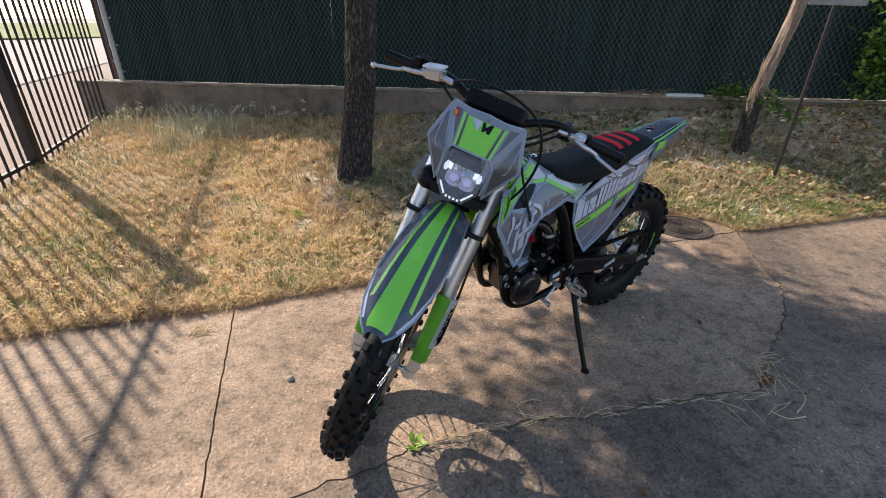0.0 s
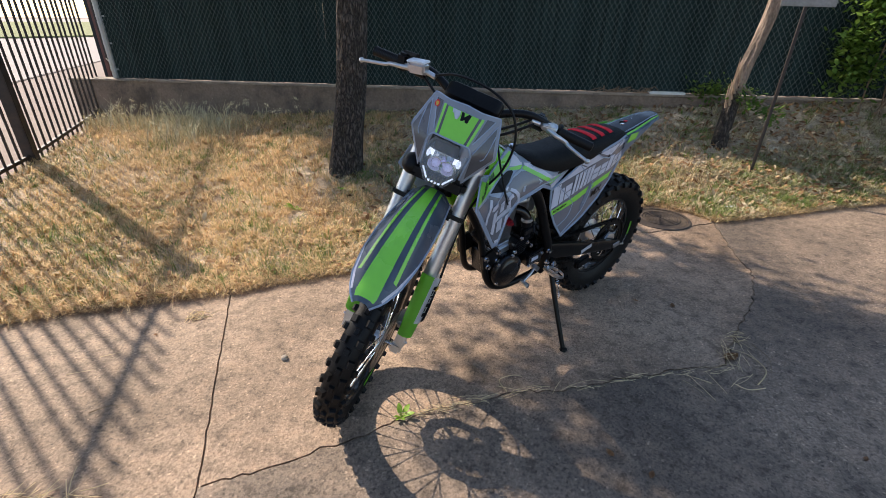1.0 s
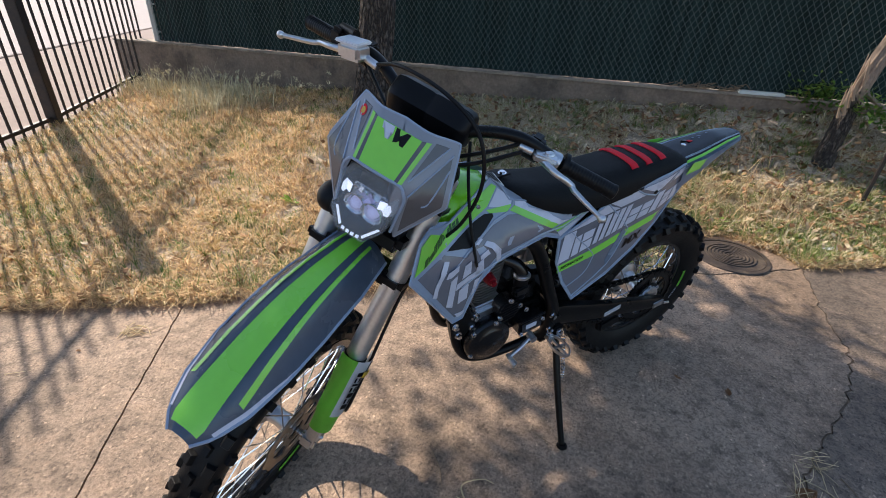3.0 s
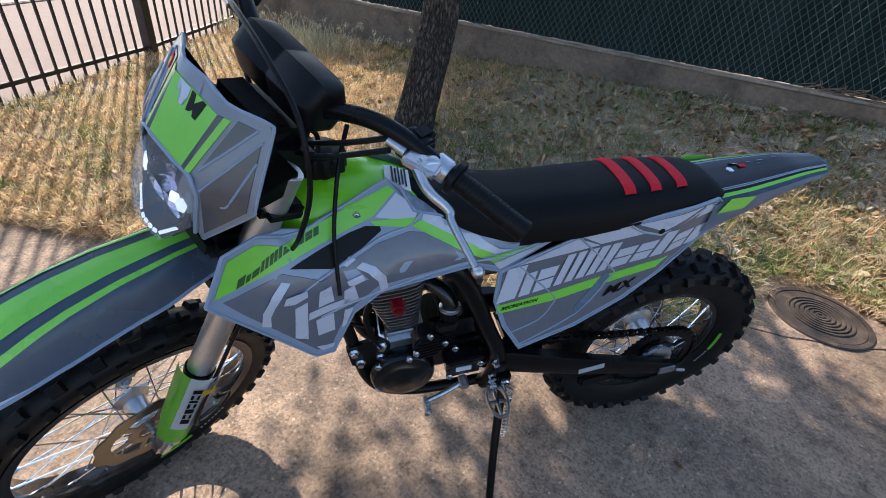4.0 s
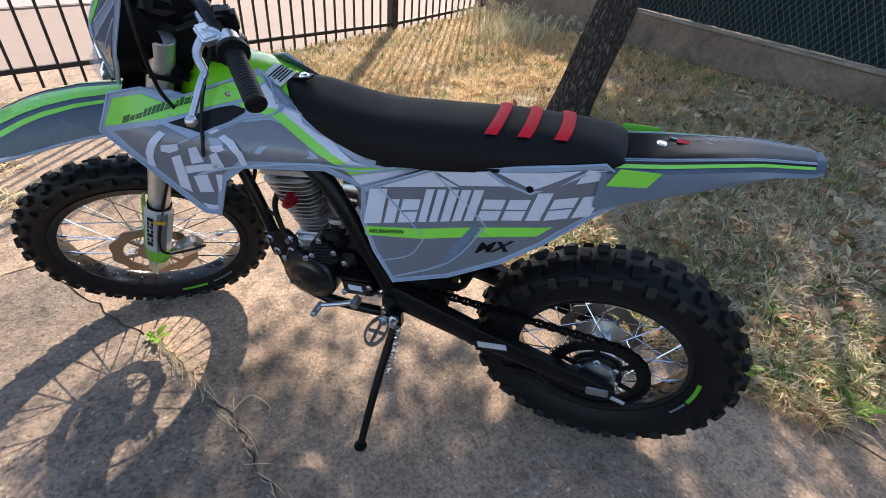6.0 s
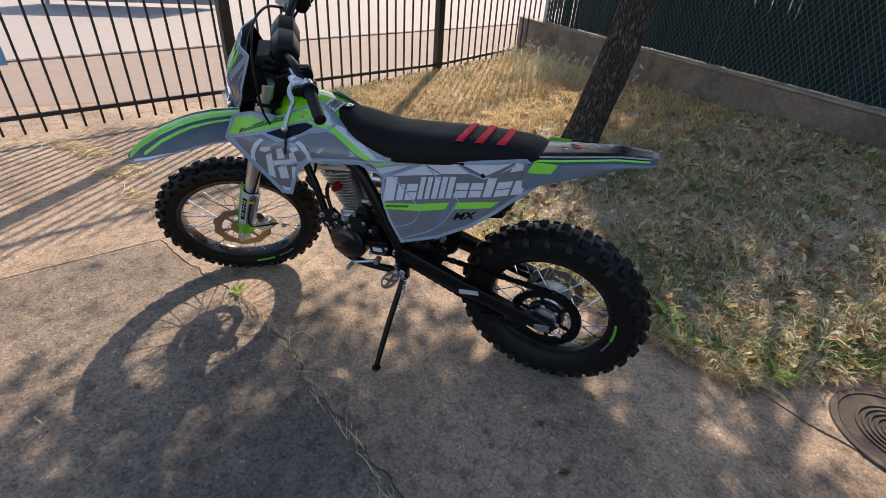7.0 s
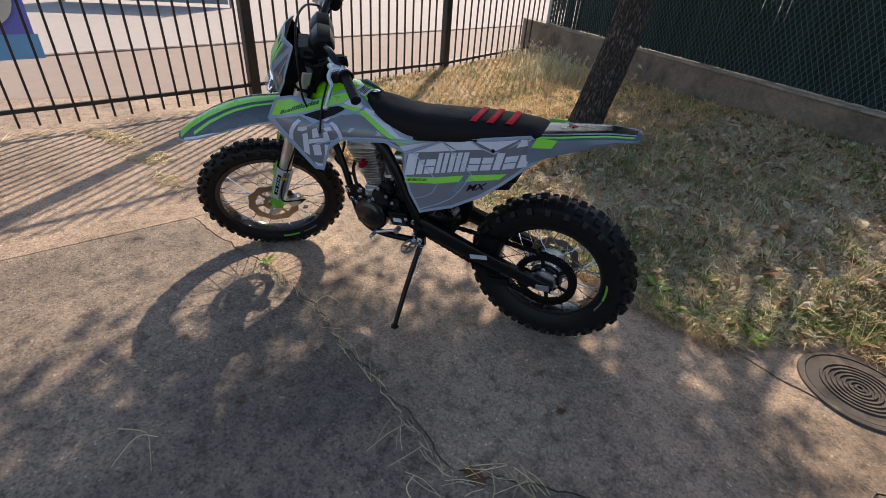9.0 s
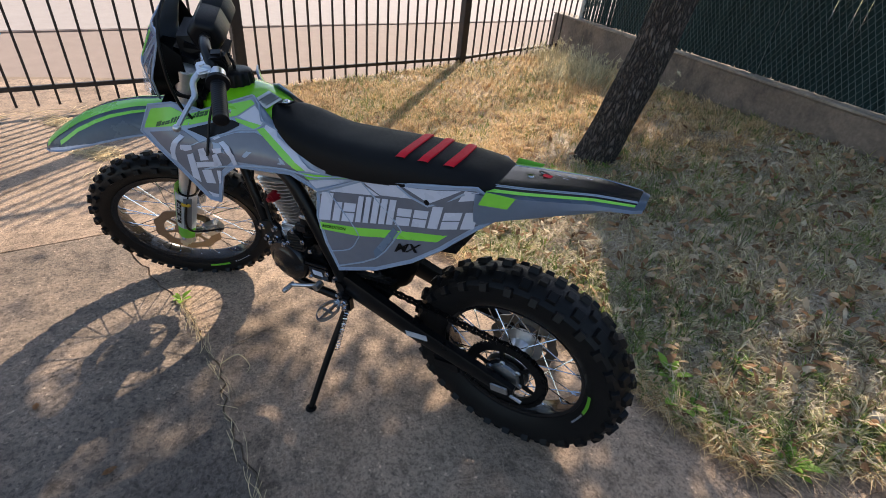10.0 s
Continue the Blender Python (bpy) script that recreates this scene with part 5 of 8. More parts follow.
    for word, size, at, mt, ang, shear in (("RECREATION", 0.0125, (0.578, 0.678), MAT_PLAST_BLK, 12.5, 0.2), ("MX", 0.036, (0.329, 0.694), MAT_BLACK, 18, 0.45)):
        me = letters(word, size, size * 0.028)
        ca, sa = math.cos(radians(ang)), math.sin(radians(ang))
        wd = max(v.co.x for v in me.vertices)
        k = (0.086 if word == "RECREATION" else 0.076) / wd
        for v in me.vertices:
            a, b = v.co.x * k + v.co.y * shear, v.co.y
            if s < 0:
                a = (0.086 if word == "RECREATION" else 0.076) - v.co.x * k
            x, z = at[0] - a * ca - b * sa * 0.0, at[1] + a * sa + b * ca
            v.co = (x, s * (plate_y(x, z) + 0.0034), z)
        link("plate_word", me, mt, pt, "small dark lettering")
    ridge("seam", [(0.558, 0.798), (0.456, 0.708), (0.453, 0.681), (0.479, 0.641), (0.547, 0.609)], plate_y, s, MAT_EDGE, pt, 0.0022, 3)
    ridge("seam", [(0.437, 0.868), (0.323, 0.770), (0.322, 0.745), (0.386, 0.648), (0.521, 0.569)], plate_y, s, MAT_EDGE, pt, 0.0027, 3)
    ridge("seam", [(0.322, 0.890), (0.236, 0.862), (0.145, 0.922)], plate_y, s, MAT_EDGE, pt, 0.0032, 2)
    skin("scoop", [(0.395, 0.668), (0.336, 0.762), (0.322, 0.752), (0.386, 0.643)], plate_y, s, MAT_SLATE, pt, 0.0026, 0.001)
    ridge("plate_edge", PLATE + PLATE[:1], plate_y, s, MAT_EDGE, pt, 0.0028, 0)
    bm = bmesh.new()
    bolt(bm, (0.238, s * (plate_y(0.238, 0.872) + 0.001), 0.872), (0, s, 0), 0.0050, 0.003)
    part("plate_bolt", bm, MAT_PLAST_BLK, pt)

# seat
ST = curve_of([(0.075, 0.942), (0.095, 0.956), (0.125, 0.964), (0.196, 0.966), (0.311, 0.960), (0.436, 0.947), (0.573, 0.936), (0.66, 0.940), (0.72, 0.950), (0.80, 0.962)])
SB = curve_of([(0.075, 0.938), (0.109, 0.930), (0.276, 0.896), (0.42, 0.870), (0.527, 0.858), (0.595, 0.862), (0.66, 0.882), (0.73, 0.912), (0.80, 0.940)])
SW = curve_of([(0.075, 0.060), (0.10, 0.076), (0.16, 0.089), (0.30, 0.100), (0.45, 0.106), (0.58, 0.100), (0.68, 0.094), (0.75, 0.075), (0.80, 0.030)])
SK = curve_of([(0.075, 0.50), (0.30, 0.60), (0.55, 0.58), (0.80, 0.55)])
rings = []
for x in [0.075, 0.082, 0.092, 0.105] + span(0.125, 0.78, 30) + [0.792, 0.80]:
    t, b, w, k = ST(x), SB(x), SW(x), SK(x)
    prof = [(-1.0, 0.0), (-1.0, 0.22), (-0.97, 0.45), (-0.9, 0.68), (-k - 0.10, 0.88), (-k + 0.06, 0.97), (-k * 0.5, 1.0), (0, 1.01), (k * 0.5, 1.0), (k - 0.06, 0.97), (k + 0.10, 0.88), (0.9, 0.68), (0.97, 0.45), (1.0, 0.22), (1.0, 0.0)]
    rings.append([(x, p * w, b + (t - b) * q) for p, q in prof])
bm = bmesh.new()
loft(bm, rings)
seat = part("seat", bm, MAT_SEAT, bike, "long black textured seat with three red ribs", angle=1.2)


def seat_pt(x, u, off):
    t, b, w, k = ST(x), SB(x), SW(x), SK(x)
    prof = [(-0.9, 0.68), (-k - 0.10, 0.88), (-k + 0.06, 0.97), (-k * 0.5, 1.0), (0, 1.01), (k * 0.5, 1.0), (k - 0.06, 0.97), (k + 0.10, 0.88), (0.9, 0.68)]
    f = (u + 1) / 2 * (len(prof) - 1)
    i = min(int(f), len(prof) - 2)
    p = prof[i][0] + (prof[i + 1][0] - prof[i][0]) * (f - i)
    q = prof[i][1] + (prof[i + 1][1] - prof[i][1]) * (f - i)
    return (x, p * (w + off), b + (t - b) * q + off)


for xc in (0.326, 0.264, 0.198):
    bm = bmesh.new()
    rr = []
    for dx, off in ((-0.0125, 0.0005), (-0.0115, 0.0034), (-0.004, 0.0042), (0.004, 0.0042), (0.0115, 0.0034), (0.0125, 0.0005)):
        rr.append([Vector(seat_pt(xc + dx + 0.012 * (abs(u) ** 2), u, off)) for u in span(-0.74, 0.74, 20)])
    loft(bm, rr, close=False, caps=False)
    part("rib", bm, MAT_RED, seat, "raised red gripper strap")
bm = bmesh.new()
box(bm, (0.06, 0.03, 0.005), pose(0.775, 0, 0.963, 0, 8, 0), 0.002)
part("seat_tab", bm, MAT_PLAST_BLK, seat)
bm = bmesh.new()
bolt(bm, (0.765, 0, 0.966), (0.1, 0, 1), 0.008)
part("seat_bolt", bm, MAT_CHROME, seat)

# tank
TW = curve_of([(0.70, 0.050), (0.76, 0.070), (0.82, 0.088), (0.90, 0.105), (0.98, 0.108), (1.04, 0.085), (1.07, 0.05)])
TT = curve_of([(0.70, 0.925), (0.76, 0.945), (0.82, 0.968), (0.88, 0.982), (0.95, 0.986), (1.02, 0.976), (1.07, 0.945)])
rings = []
for x in span(0.70, 1.07, 22):
    w, t = TW(x), TT(x)
    rings.append([(x, p * w, 0.80 + (t - 0.80) * q) for p, q in ((-0.95, 0.0), (-1.0, 0.35), (-0.98, 0.62), (-0.86, 0.83), (-0.62, 0.95), (-0.3, 1.0), (0.0, 1.01), (0.3, 1.0), (0.62, 0.95), (0.86, 0.83), (0.98, 0.62), (1.0, 0.35), (0.95, 0.0))])
bm = bmesh.new()
loft(bm, rings)
tank = part("fuel_tank", bm, MAT_LIMEDARK, bike, "glossy lime green fuel tank", angle=1.2)
bm = bmesh.new()
cap_rings = []
for t, q, amp in ((0.0, 0.044, 0.0), (0.004, 0.046, 0.0022), (0.034, 0.045, 0.0022), (0.038, 0.044, 0.0), (0.042, 0.038, 0.0), (0.044, 0.012, 0.0)):
    cap_rings.append([(0.952 + 0.02 * t + (q + amp * math.cos(14 * a)) * math.cos(a), (q + amp * math.cos(14 * a)) * math.sin(a), 0.980 + t) for a in (2 * math.pi * k / 84 for k in range(84))])
loft(bm, cap_rings)
cap = part("fuel_cap", bm, MAT_PLAST_BLK, tank, "black screw fuel cap with a vent hose")
bm = bmesh.new()
tube(bm, [(0.953, 0, 1.020), (0.957, 0.0, 1.048), (0.985, 0.005, 1.062), (1.015, 0.01, 1.04), (1.03, 0.01, 0.97)], 0.0045, 8, 6)
part("vent_hose", bm, MAT_PLAST_BLK, cap)
bm = bmesh.new()
box(bm, (0.05, 0.06, 0.0015), Matrix.Translation((0.815, 0.022, 0.9665)) @ pose(0, 0, 0, -8, -16, 0) @ pose(0, 0, 0.003))
warn = part("warning_label", bm, MAT_WARN, tank, "pale printed warning label")
bm = bmesh.new()
for i in range(5):
    box(bm, (0.003, 0.05 - 0.008 * (i % 2), 0.0008), Matrix.Translation((0.815, 0.022, 0.9665)) @ pose(0, 0, 0, -8, -16, 0) @ pose(-0.016 + i * 0.0065, -0.004, 0.0052))
part("label_bars", bm, MAT_PLAST_BLK, warn)

# tail
QW = curve_of([(-0.222, 0.030), (-0.205, 0.042), (-0.10, 0.064), (0.02, 0.082), (0.12, 0.088)])
QZ = curve_of([(-0.222, 0.986), (-0.12, 0.980), (0.0, 0.958), (0.12, 0.936)])


def tail_z(x, y):
    t = abs(y) / QW(x)
    return QZ(x) + 0.004 - 0.012 * max(0.0, t - 0.55) / 0.45


bm = bmesh.new()
strip(bm, span(-0.222, 0.13, 20), lambda x: -QW(x), QW, tail_z, 0, 12, 0.004)
tail = part("rear_fender", bm, MAT_SLATE, bike, "slate-blue tail fender with dark top and lime lines")
bm = bmesh.new()
strip(bm, span(-0.207, 0.10, 16), lambda x: -QW(x) * 0.62, lambda x: QW(x) * 0.62, tail_z, 0.0015, 6)
part("dark_top", bm, MAT_TAIL, tail)
for s in (1, -1):
    bm = bmesh.new()
    strip(bm, span(-0.206, 0.10, 16), lambda x: s * QW(x) * 0.66, lambda x: s * QW(x) * 0.75, tail_z, 0.0012, 2)
    part("dark_band", bm, MAT_TAIL, tail)
    bm = bmesh.new()
    for f in (0.605, 0.655):
        tube(bm, [(x, s * QW(x) * f, tail_z(x, QW(x) * f) + 0.0012) for x in span(-0.206, 0.10, 8)], 0.0011, 6, 2)
    part("moulded_line", bm, MAT_EDGE, tail)
    bm = bmesh.new()
    strip(bm, span(-0.204, 0.10, 16), lambda x: s * QW(x) * 0.76, lambda x: s * QW(x) * 0.87, tail_z, 0.0015, 2)
    part("lime_line", bm, MAT_LIME, tail)
    bm = bmesh.new()
    SD = curve_of([(-0.222, 0.968), (-0.16, 0.962), (-0.075, 0.930), (0.045, 0.880), (0.12, 0.84)])
    rr = [[(x, s * QW(x), tail_z(x, QW(x))) for x in span(-0.220, 0.12, 16)], [(x, s * (QW(x) + 0.004), (tail_z(x, QW(x)) + SD(x)) / 2) for x in span(-0.220, 0.12, 16)], [(x, s * (QW(x) - 0.004), SD(x)) for x in span(-0.220, 0.12, 16)]]
    loft(bm, rr, close=False, caps=False)
    bmesh.ops.solidify(bm, geom=bm.faces[:], thickness=0.003)
    part("tail_side", bm, MAT_EDGE, tail, "blue-grey tail side skirt")
    bm = bmesh.new()
    SP = [(0.108, 0.908), (0.092, 0.946), (0.024, 0.950), (0.040, 0.918)]
    sheet(bm, SP, lambda x, z: s * (QW(x) + 0.0065), 0.001, 0, s)
    part("lime_patch", bm, MAT_LIME, tail)
bm = bmesh.new()
bolt(bm, (0.027, -0.005, tail_z(0.027, 0) + 0.0015), (0, 0, 1), 0.0062, 0.003)
part("tail_bolt", bm, MAT_CHROME, tail)
bm = bmesh.new()
box(bm, (0.028, 0.012, 0.001), Matrix.Translation((-0.012, -0.012, tail_z(-0.01, 0) + 0.0025)))
part("red_mark", bm, MAT_RED, tail)
bm = bmesh.new()
box(bm, (0.024, 0.010, 0.001), Matrix.Translation((0.004, -0.024, tail_z(0.0, 0) + 0.0026)) @ pose(0, 0, 0, 0, 0, -12))
part("black_mark", bm, MAT_BLACK, tail)
bm = bmesh.new()
box(bm, (0.014, 0.0016, 0.001), Matrix.Translation((0.004, -0.020, tail_z(0.0, 0) + 0.0034)) @ pose(0, 0, 0, 0, 0, -14))
part("pale_mark", bm, MAT_PALE, tail)
bm = bmesh.new()
for x0, y0, ln in ((-0.035, -0.022, 0.020), (-0.065, -0.020, 0.034), (-0.050, -0.010, 0.014), (-0.100, -0.022, 0.018)):
    box(bm, (ln, 0.0011, 0.0004), Matrix.Translation((x0, y0, tail_z(x0, 0) + 0.0022)) @ pose(0, 0, 0, 0, 0, 4))
part("scuff", bm, MAT_EDGE, tail, "thin pale scuff lines")

# ---- frame and running gear ----
bm = bmesh.new()
for s in (1, -1):
    tube(bm, [(1.02, s * 0.03, 0.93), (0.90, s * 0.085, 0.88), (0.72, s * 0.10, 0.81), (0.66, s * 0.105, 0.745), (0.59, s * 0.108, 0.60), (0.545, s * 0.11, 0.50), (0.545, s * 0.11, 0.40), (0.56, s * 0.10, 0.365)], 0.021, 12, 4)
    tube(bm, [(1.045, s * 0.02, 0.86), (0.985, s * 0.042, 0.76), (0.932, s * 0.060, 0.65), (0.908, s * 0.066, 0.57), (0.888, s * 0.070, 0.48), (0.862, s * 0.076, 0.405), (0.815, s * 0.082, 0.360), (0.72, s * 0.088, 0.346), (0.56, s * 0.09, 0.362)], 0.0150, 12, 4)
    tube(bm, [(0.70, s * 0.09, 0.82), (0.45, s * 0.075, 0.865), (0.12, s * 0.065, 0.915)], 0.012, 10, 4)
    tube(bm, [(0.57, s * 0.09, 0.62), (0.36, s * 0.075, 0.76), (0.15, s * 0.065, 0.90)], 0.010, 10, 4)
rod(bm, (1.08, 0, 0.83), (1.035, 0, 0.95), 0.03, seg=20)
frame_ob = part("frame", bm, MAT_BLACK, bike, "black tubular steel frame")
for s in (1, -1):
    bm = bmesh.new()
    sheet(bm, [(0.918, 0.545), (0.845, 0.572), (0.815, 0.545), (0.822, 0.490), (0.875, 0.470), (0.905, 0.480)], lambda x, z: s * 0.086, 0.012, 0, s)
    part("engine_mount", bm, MAT_BLACK, frame_ob, "black steel engine mount plate")
bm = bmesh.new()
for p in ((0.552, 0.128, 0.487), (0.548, 0.128, 0.425), (0.545, 0.128, 0.405), (0.900, 0.088, 0.532), (0.836, 0.088, 0.548), (0.885, 0.088, 0.491), (0.838, 0.088, 0.506)):
    bm = bmesh.new()
    bolt(bm, p, (0, 1, 0), 0.008, 0.012)
    part("bolt", bm, MAT_CHROME, frame_ob)
bm = bmesh.new()
for s in (1, -1):
    rr = []
    for x, z, hh, ww, y in ((0.555, 0.468, 0.036, 0.020, 0.10), (0.50, 0.462, 0.040, 0.020, 0.105), (0.30, 0.412, 0.034, 0.017, 0.112), (0.085, 0.364, 0.028, 0.015, 0.112), (0.012, 0.347, 0.026, 0.014, 0.112), (-0.063, 0.335, 0.018, 0.013, 0.112)):
        rr.append([(x, s * (y + a * ww), z + b * hh) for a, b in ((-1, -0.7), (-0.7, -1), (0.7, -1), (1, -0.7), (1, 0.7), (0.7, 1), (-0.7, 1), (-1, 0.7))])
    loft(bm, rr)
box(bm, (0.09, 0.18, 0.06), pose(0.44, 0, 0.445, 0, 14, 0), 0.012)
rod(bm, (0.535, -0.135, 0.468), (0.535, 0.135, 0.468), 0.017, seg=16)
swing = part("swingarm", bm, MAT_BLACK, bike, "black box-section swingarm")
bm = bmesh.new()
box(bm, (0.075, 0.002, 0.020), pose(0.254, 0.1308, 0.405, 0, 13.5, 0))
part("maker_plate", bm, MAT_STICKER, swing, "small silver plate on the swingarm")
bm = bmesh.new()
box(bm, (0.055, 0.006, 0.030), pose(-0.023, 0.129, 0.342, 0, 10, 0), 0.003)
rod(bm, (-0.058, 0.128, 0.335), (-0.093, 0.128, 0.327), 0.005, seg=8)
part("chain_adjuster", bm, MAT_ALU, swing)
# chain
bm = bmesh.new()
path, r0, r1 = [], 0.036, 0.124
p0, p1 = Vector((0.575, 0.45)), Vector((-0.018, 0.342))
d = (p1 - p0)
base_a = math.atan2(d.y, d.x)
off = math.acos(max(-1, min(1, (r0 - r1) / d.length)))
for i in range(12):
    a = base_a + off + (2 * math.pi - 2 * off) * i / 11
    path.append(p0 + Vector((math.cos(a), math.sin(a))) * r0)
for i in range(24):
    a = base_a - off + (2 * off) * i / 23
    path.append(p1 + Vector((math.cos(a), math.sin(a))) * r1)
path.append(path[0])
dist, pts = 0.0, []
step, carry = 0.0158, 0.0
for a, b in zip(path, path[1:]):
    ln = (b - a).length
    while carry < ln:
        pts.append((a + (b - a) * (carry / ln), math.atan2((b - a).y, (b - a).x)))
        carry += step
    carry -= ln
for i, (p, a) in enumerate(pts):
    w = 0.016 if i % 2 else 0.011
    for y in (0.0735 - w / 2, 0.0735 + w / 2):
        box(bm, (0.0185, 0.002, 0.012), pose(p.x, y, p.y, 0, -math.degrees(a), 0))
    if i % 2:
        box(bm, (0.008, 0.018, 0.008), pose(p.x, 0.0735, p.y))
part("chain", bm, MAT_BLACK, bike, "oiled black drive chain", flat=True)
bm = bmesh.new()
lathe(bm, [(0.012, 0.066), (0.034, 0.068), (0.034, 0.080), (0.012, 0.082)], Matrix.Translation((0.575, 0, 0.45)), 24)
part("drive_sprocket", bm, MAT_BLACK, bike)
bm = bmesh.new()
box(bm, (0.16, 0.028, 0.012), pose(0.44, 0.075, 0.51, 0, 12, 0), 0.004)
part("chain_slider", bm, MAT_PLAST_BLK, bike)
bm = bmesh.new()
box(bm, (0.10, 0.030, 0.05), pose(0.17, 0.075, 0.268, 0, 12, 0), 0.008)
part("chain_guide", bm, MAT_PLAST_BLK, bike)
# engine
tilt = Matrix.Translation((0.778, 0.0, 0.560)) @ pose(0, 0, 0, 0, 11, 0)
bm = bmesh.new()
rod(bm, tilt @ Vector((0, 0, 0)), tilt @ Vector((0.006, 0, 0.18)), 0.036, 0.046, seg=24)
box(bm, (0.094, 0.140, 0.016), tilt @ pose(0.0, 0, 0.005), 0.004)
box(bm, (0.090, 0.158, 0.040), tilt @ pose(0.006, 0, -0.018), 0.008)
box(bm, (0.034, 0.162, 0.056), tilt @ pose(0.040, 0, -0.034, 0, 24, 0), 0.006)
box(bm, (0.150, 0.150, 0.030), tilt @ pose(0.004, 0, 0.196), 0.010)
box(bm, (0.120, 0.120, 0.060), tilt @ pose(0.004, 0, 0.235), 0.020)
barrel = part("engine_cylinder", bm, MAT_ALU, bike, "bare finned aluminium engine cylinder")
for i in range(13):
    z, k = 0.020 + i * 0.0128, i / 12
    hx, hy, cx = 0.043 + 0.036 * k, 0.066 + 0.020 * k, 0.002 + 0.004 * k
    bm = bmesh.new()
    ring = []
    for j in range(32):
        a = 2 * math.pi * j / 32
        c, d = math.cos(a), math.sin(a)
        ring.append((cx + hx * math.copysign(abs(c) ** 0.5, c), hy * math.copysign(abs(d) ** 0.5, d)))
    prism(bm, ring, 0.0030, tilt @ pose(0, 0, z))
    part("fin", bm, MAT_ALU, barrel, flat=True)
for x in (-0.05, 0.058):
    bm = bmesh.new()
    bolt(bm, tilt @ Vector((x, 0.066, 0.212)), tilt.to_3x3() @ Vector((0, 0, 1)), 0.008, 0.02)
    part("head_bolt", bm, MAT_CHROME, barrel)
bm = bmesh.new()
rod(bm, (0.806, 0.070, 0.684), (0.806, 0.104, 0.682), 0.0185, 0.014, seg=10, bevel=0.004)
rod(bm, (0.806, 0.100, 0.682), (0.806, 0.112, 0.681), 0.009, seg=10, bevel=0.002)
part("red_cap", bm, MAT_REDCAP, barrel, "red cap on the cylinder head")
bm = bmesh.new()
tube(bm, [(0.895, 0.055, 0.80), (0.925, 0.058, 0.70), (0.968, 0.060, 0.662), (0.928, 0.062, 0.620), (0.87, 0.07, 0.60)], 0.005, 8, 6)
for i in range(16):
    p = Vector((0.968, 0.060, 0.662)).lerp(Vector((0.928, 0.062, 0.620)), i / 15)
    d = Vector((-0.69, 0.03, -0.72))
    rod(bm, p, p + d * 0.0022, 0.0095, seg=10)
part("plug_lead", bm, MAT_PLAST_BLK, barrel)
bm = bmesh.new()
tube(bm, [(0.845, 0.055, 0.70), (0.872, 0.068, 0.64), (0.858, 0.080, 0.575), (0.835, 0.085, 0.545)], 0.0075, 8, 5)
part("breather_tube", bm, MAT_PLAST_BLK, barrel)
bm = bmesh.new()
box(bm, (0.24, 0.15, 0.17), pose(0.735, 0, 0.475, 0, 8, 0), 0.03)
box(bm, (0.17, 0.13, 0.13), pose(0.625, 0, 0.468, 0, 10, 0), 0.02)
box(bm, (0.13, 0.13, 0.11), pose(0.645, 0, 0.560, 0, 12, 0), 0.025)
box(bm, (0.10, 0.13, 0.05), pose(0.775, 0, 0.548, 0, 5, 0), 0.014)
case = part("crankcase", bm, MAT_CASE, bike, "black painted engine crankcase")
bm = bmesh.new()
lathe(bm, [(0.0, 0.130), (0.020, 0.130), (0.024, 0.127), (0.046, 0.126), (0.054, 0.122), (0.060, 0.117), (0.074, 0.114), (0.080, 0.106), (0.082, 0.090), (0.082, 0.055), (0.0, 0.055)], Matrix.Translation((0.782, 0, 0.447)), 40, closed=False)
part("flywheel_cover", bm, MAT_CASE, case, "round black flywheel cover")
bm = bmesh.new()
rod(bm, (0.725, 0.06, 0.550), (0.725, 0.108, 0.550), 0.043, 0.041, seg=28, bevel=0.005)
cover_ribs = []
for i in range(6):
    h = -0.028 + 0.0112 * i
    w = math.sqrt(max(0.0, 0.037 ** 2 - h * h))
    cover_ribs.append((w, h))
cover = part("ribbed_cover", bm, MAT_CASE, case, "round ribbed black cover")
for w, h in cover_ribs:
    bm = bmesh.new()
    box(bm, (2 * w, 0.007, 0.0045), pose(0.725, 0.1095, 0.550 + h, 0, 16, 0), 0.001)
    part("cover_rib", bm, MAT_CASE, case)
bm = bmesh.new()
rod(bm, (0.765, -0.06, 0.47), (0.765, -0.105, 0.47), 0.075, 0.066, seg=32, bevel=0.01)
part("clutch_cover", bm, MAT_CASE, case)
bm = bmesh.new()
box(bm, (0.092, 0.05, 0.062), pose(0.630, 0.098, 0.468, 0, 10, 0), 0.008)
box(bm, (0.098, 0.012, 0.010), pose(0.634, 0.121, 0.503, 0, 10, 0), 0.003)
part("sprocket_cover", bm, MAT_CASE, case, "boxy black sprocket cover")
bm = bmesh.new()
box(bm, (0.05, 0.02, 0.030), pose(0.690, 0.098, 0.615, 0, 12, 0), 0.005)
part("starter_housing", bm, MAT_CASE, case)
bm = bmesh.new()
rod(bm, (0.675, 0.06, 0.64), (0.665, 0.095, 0.655), 0.013, seg=14, bevel=0.003)
part("filler_cap", bm, MAT_CASE, case)
bm = bmesh.new()
tube(bm, [(0.735, 0.030, 0.700), (0.702, 0.058, 0.692), (0.684, 0.074, 0.668), (0.682, 0.080, 0.645)], 0.019, 16, 5)
elbow = part("intake_elbow", bm, MAT_CASE, case, "black intake elbow")
bm = bmesh.new()
rod(bm, (0.683, 0.078, 0.662), (0.682, 0.080, 0.650), 0.026, 0.026, seg=20, bevel=0.003)
part("flange", bm, MAT_ALU, elbow, "bare aluminium flange")
bm = bmesh.new()
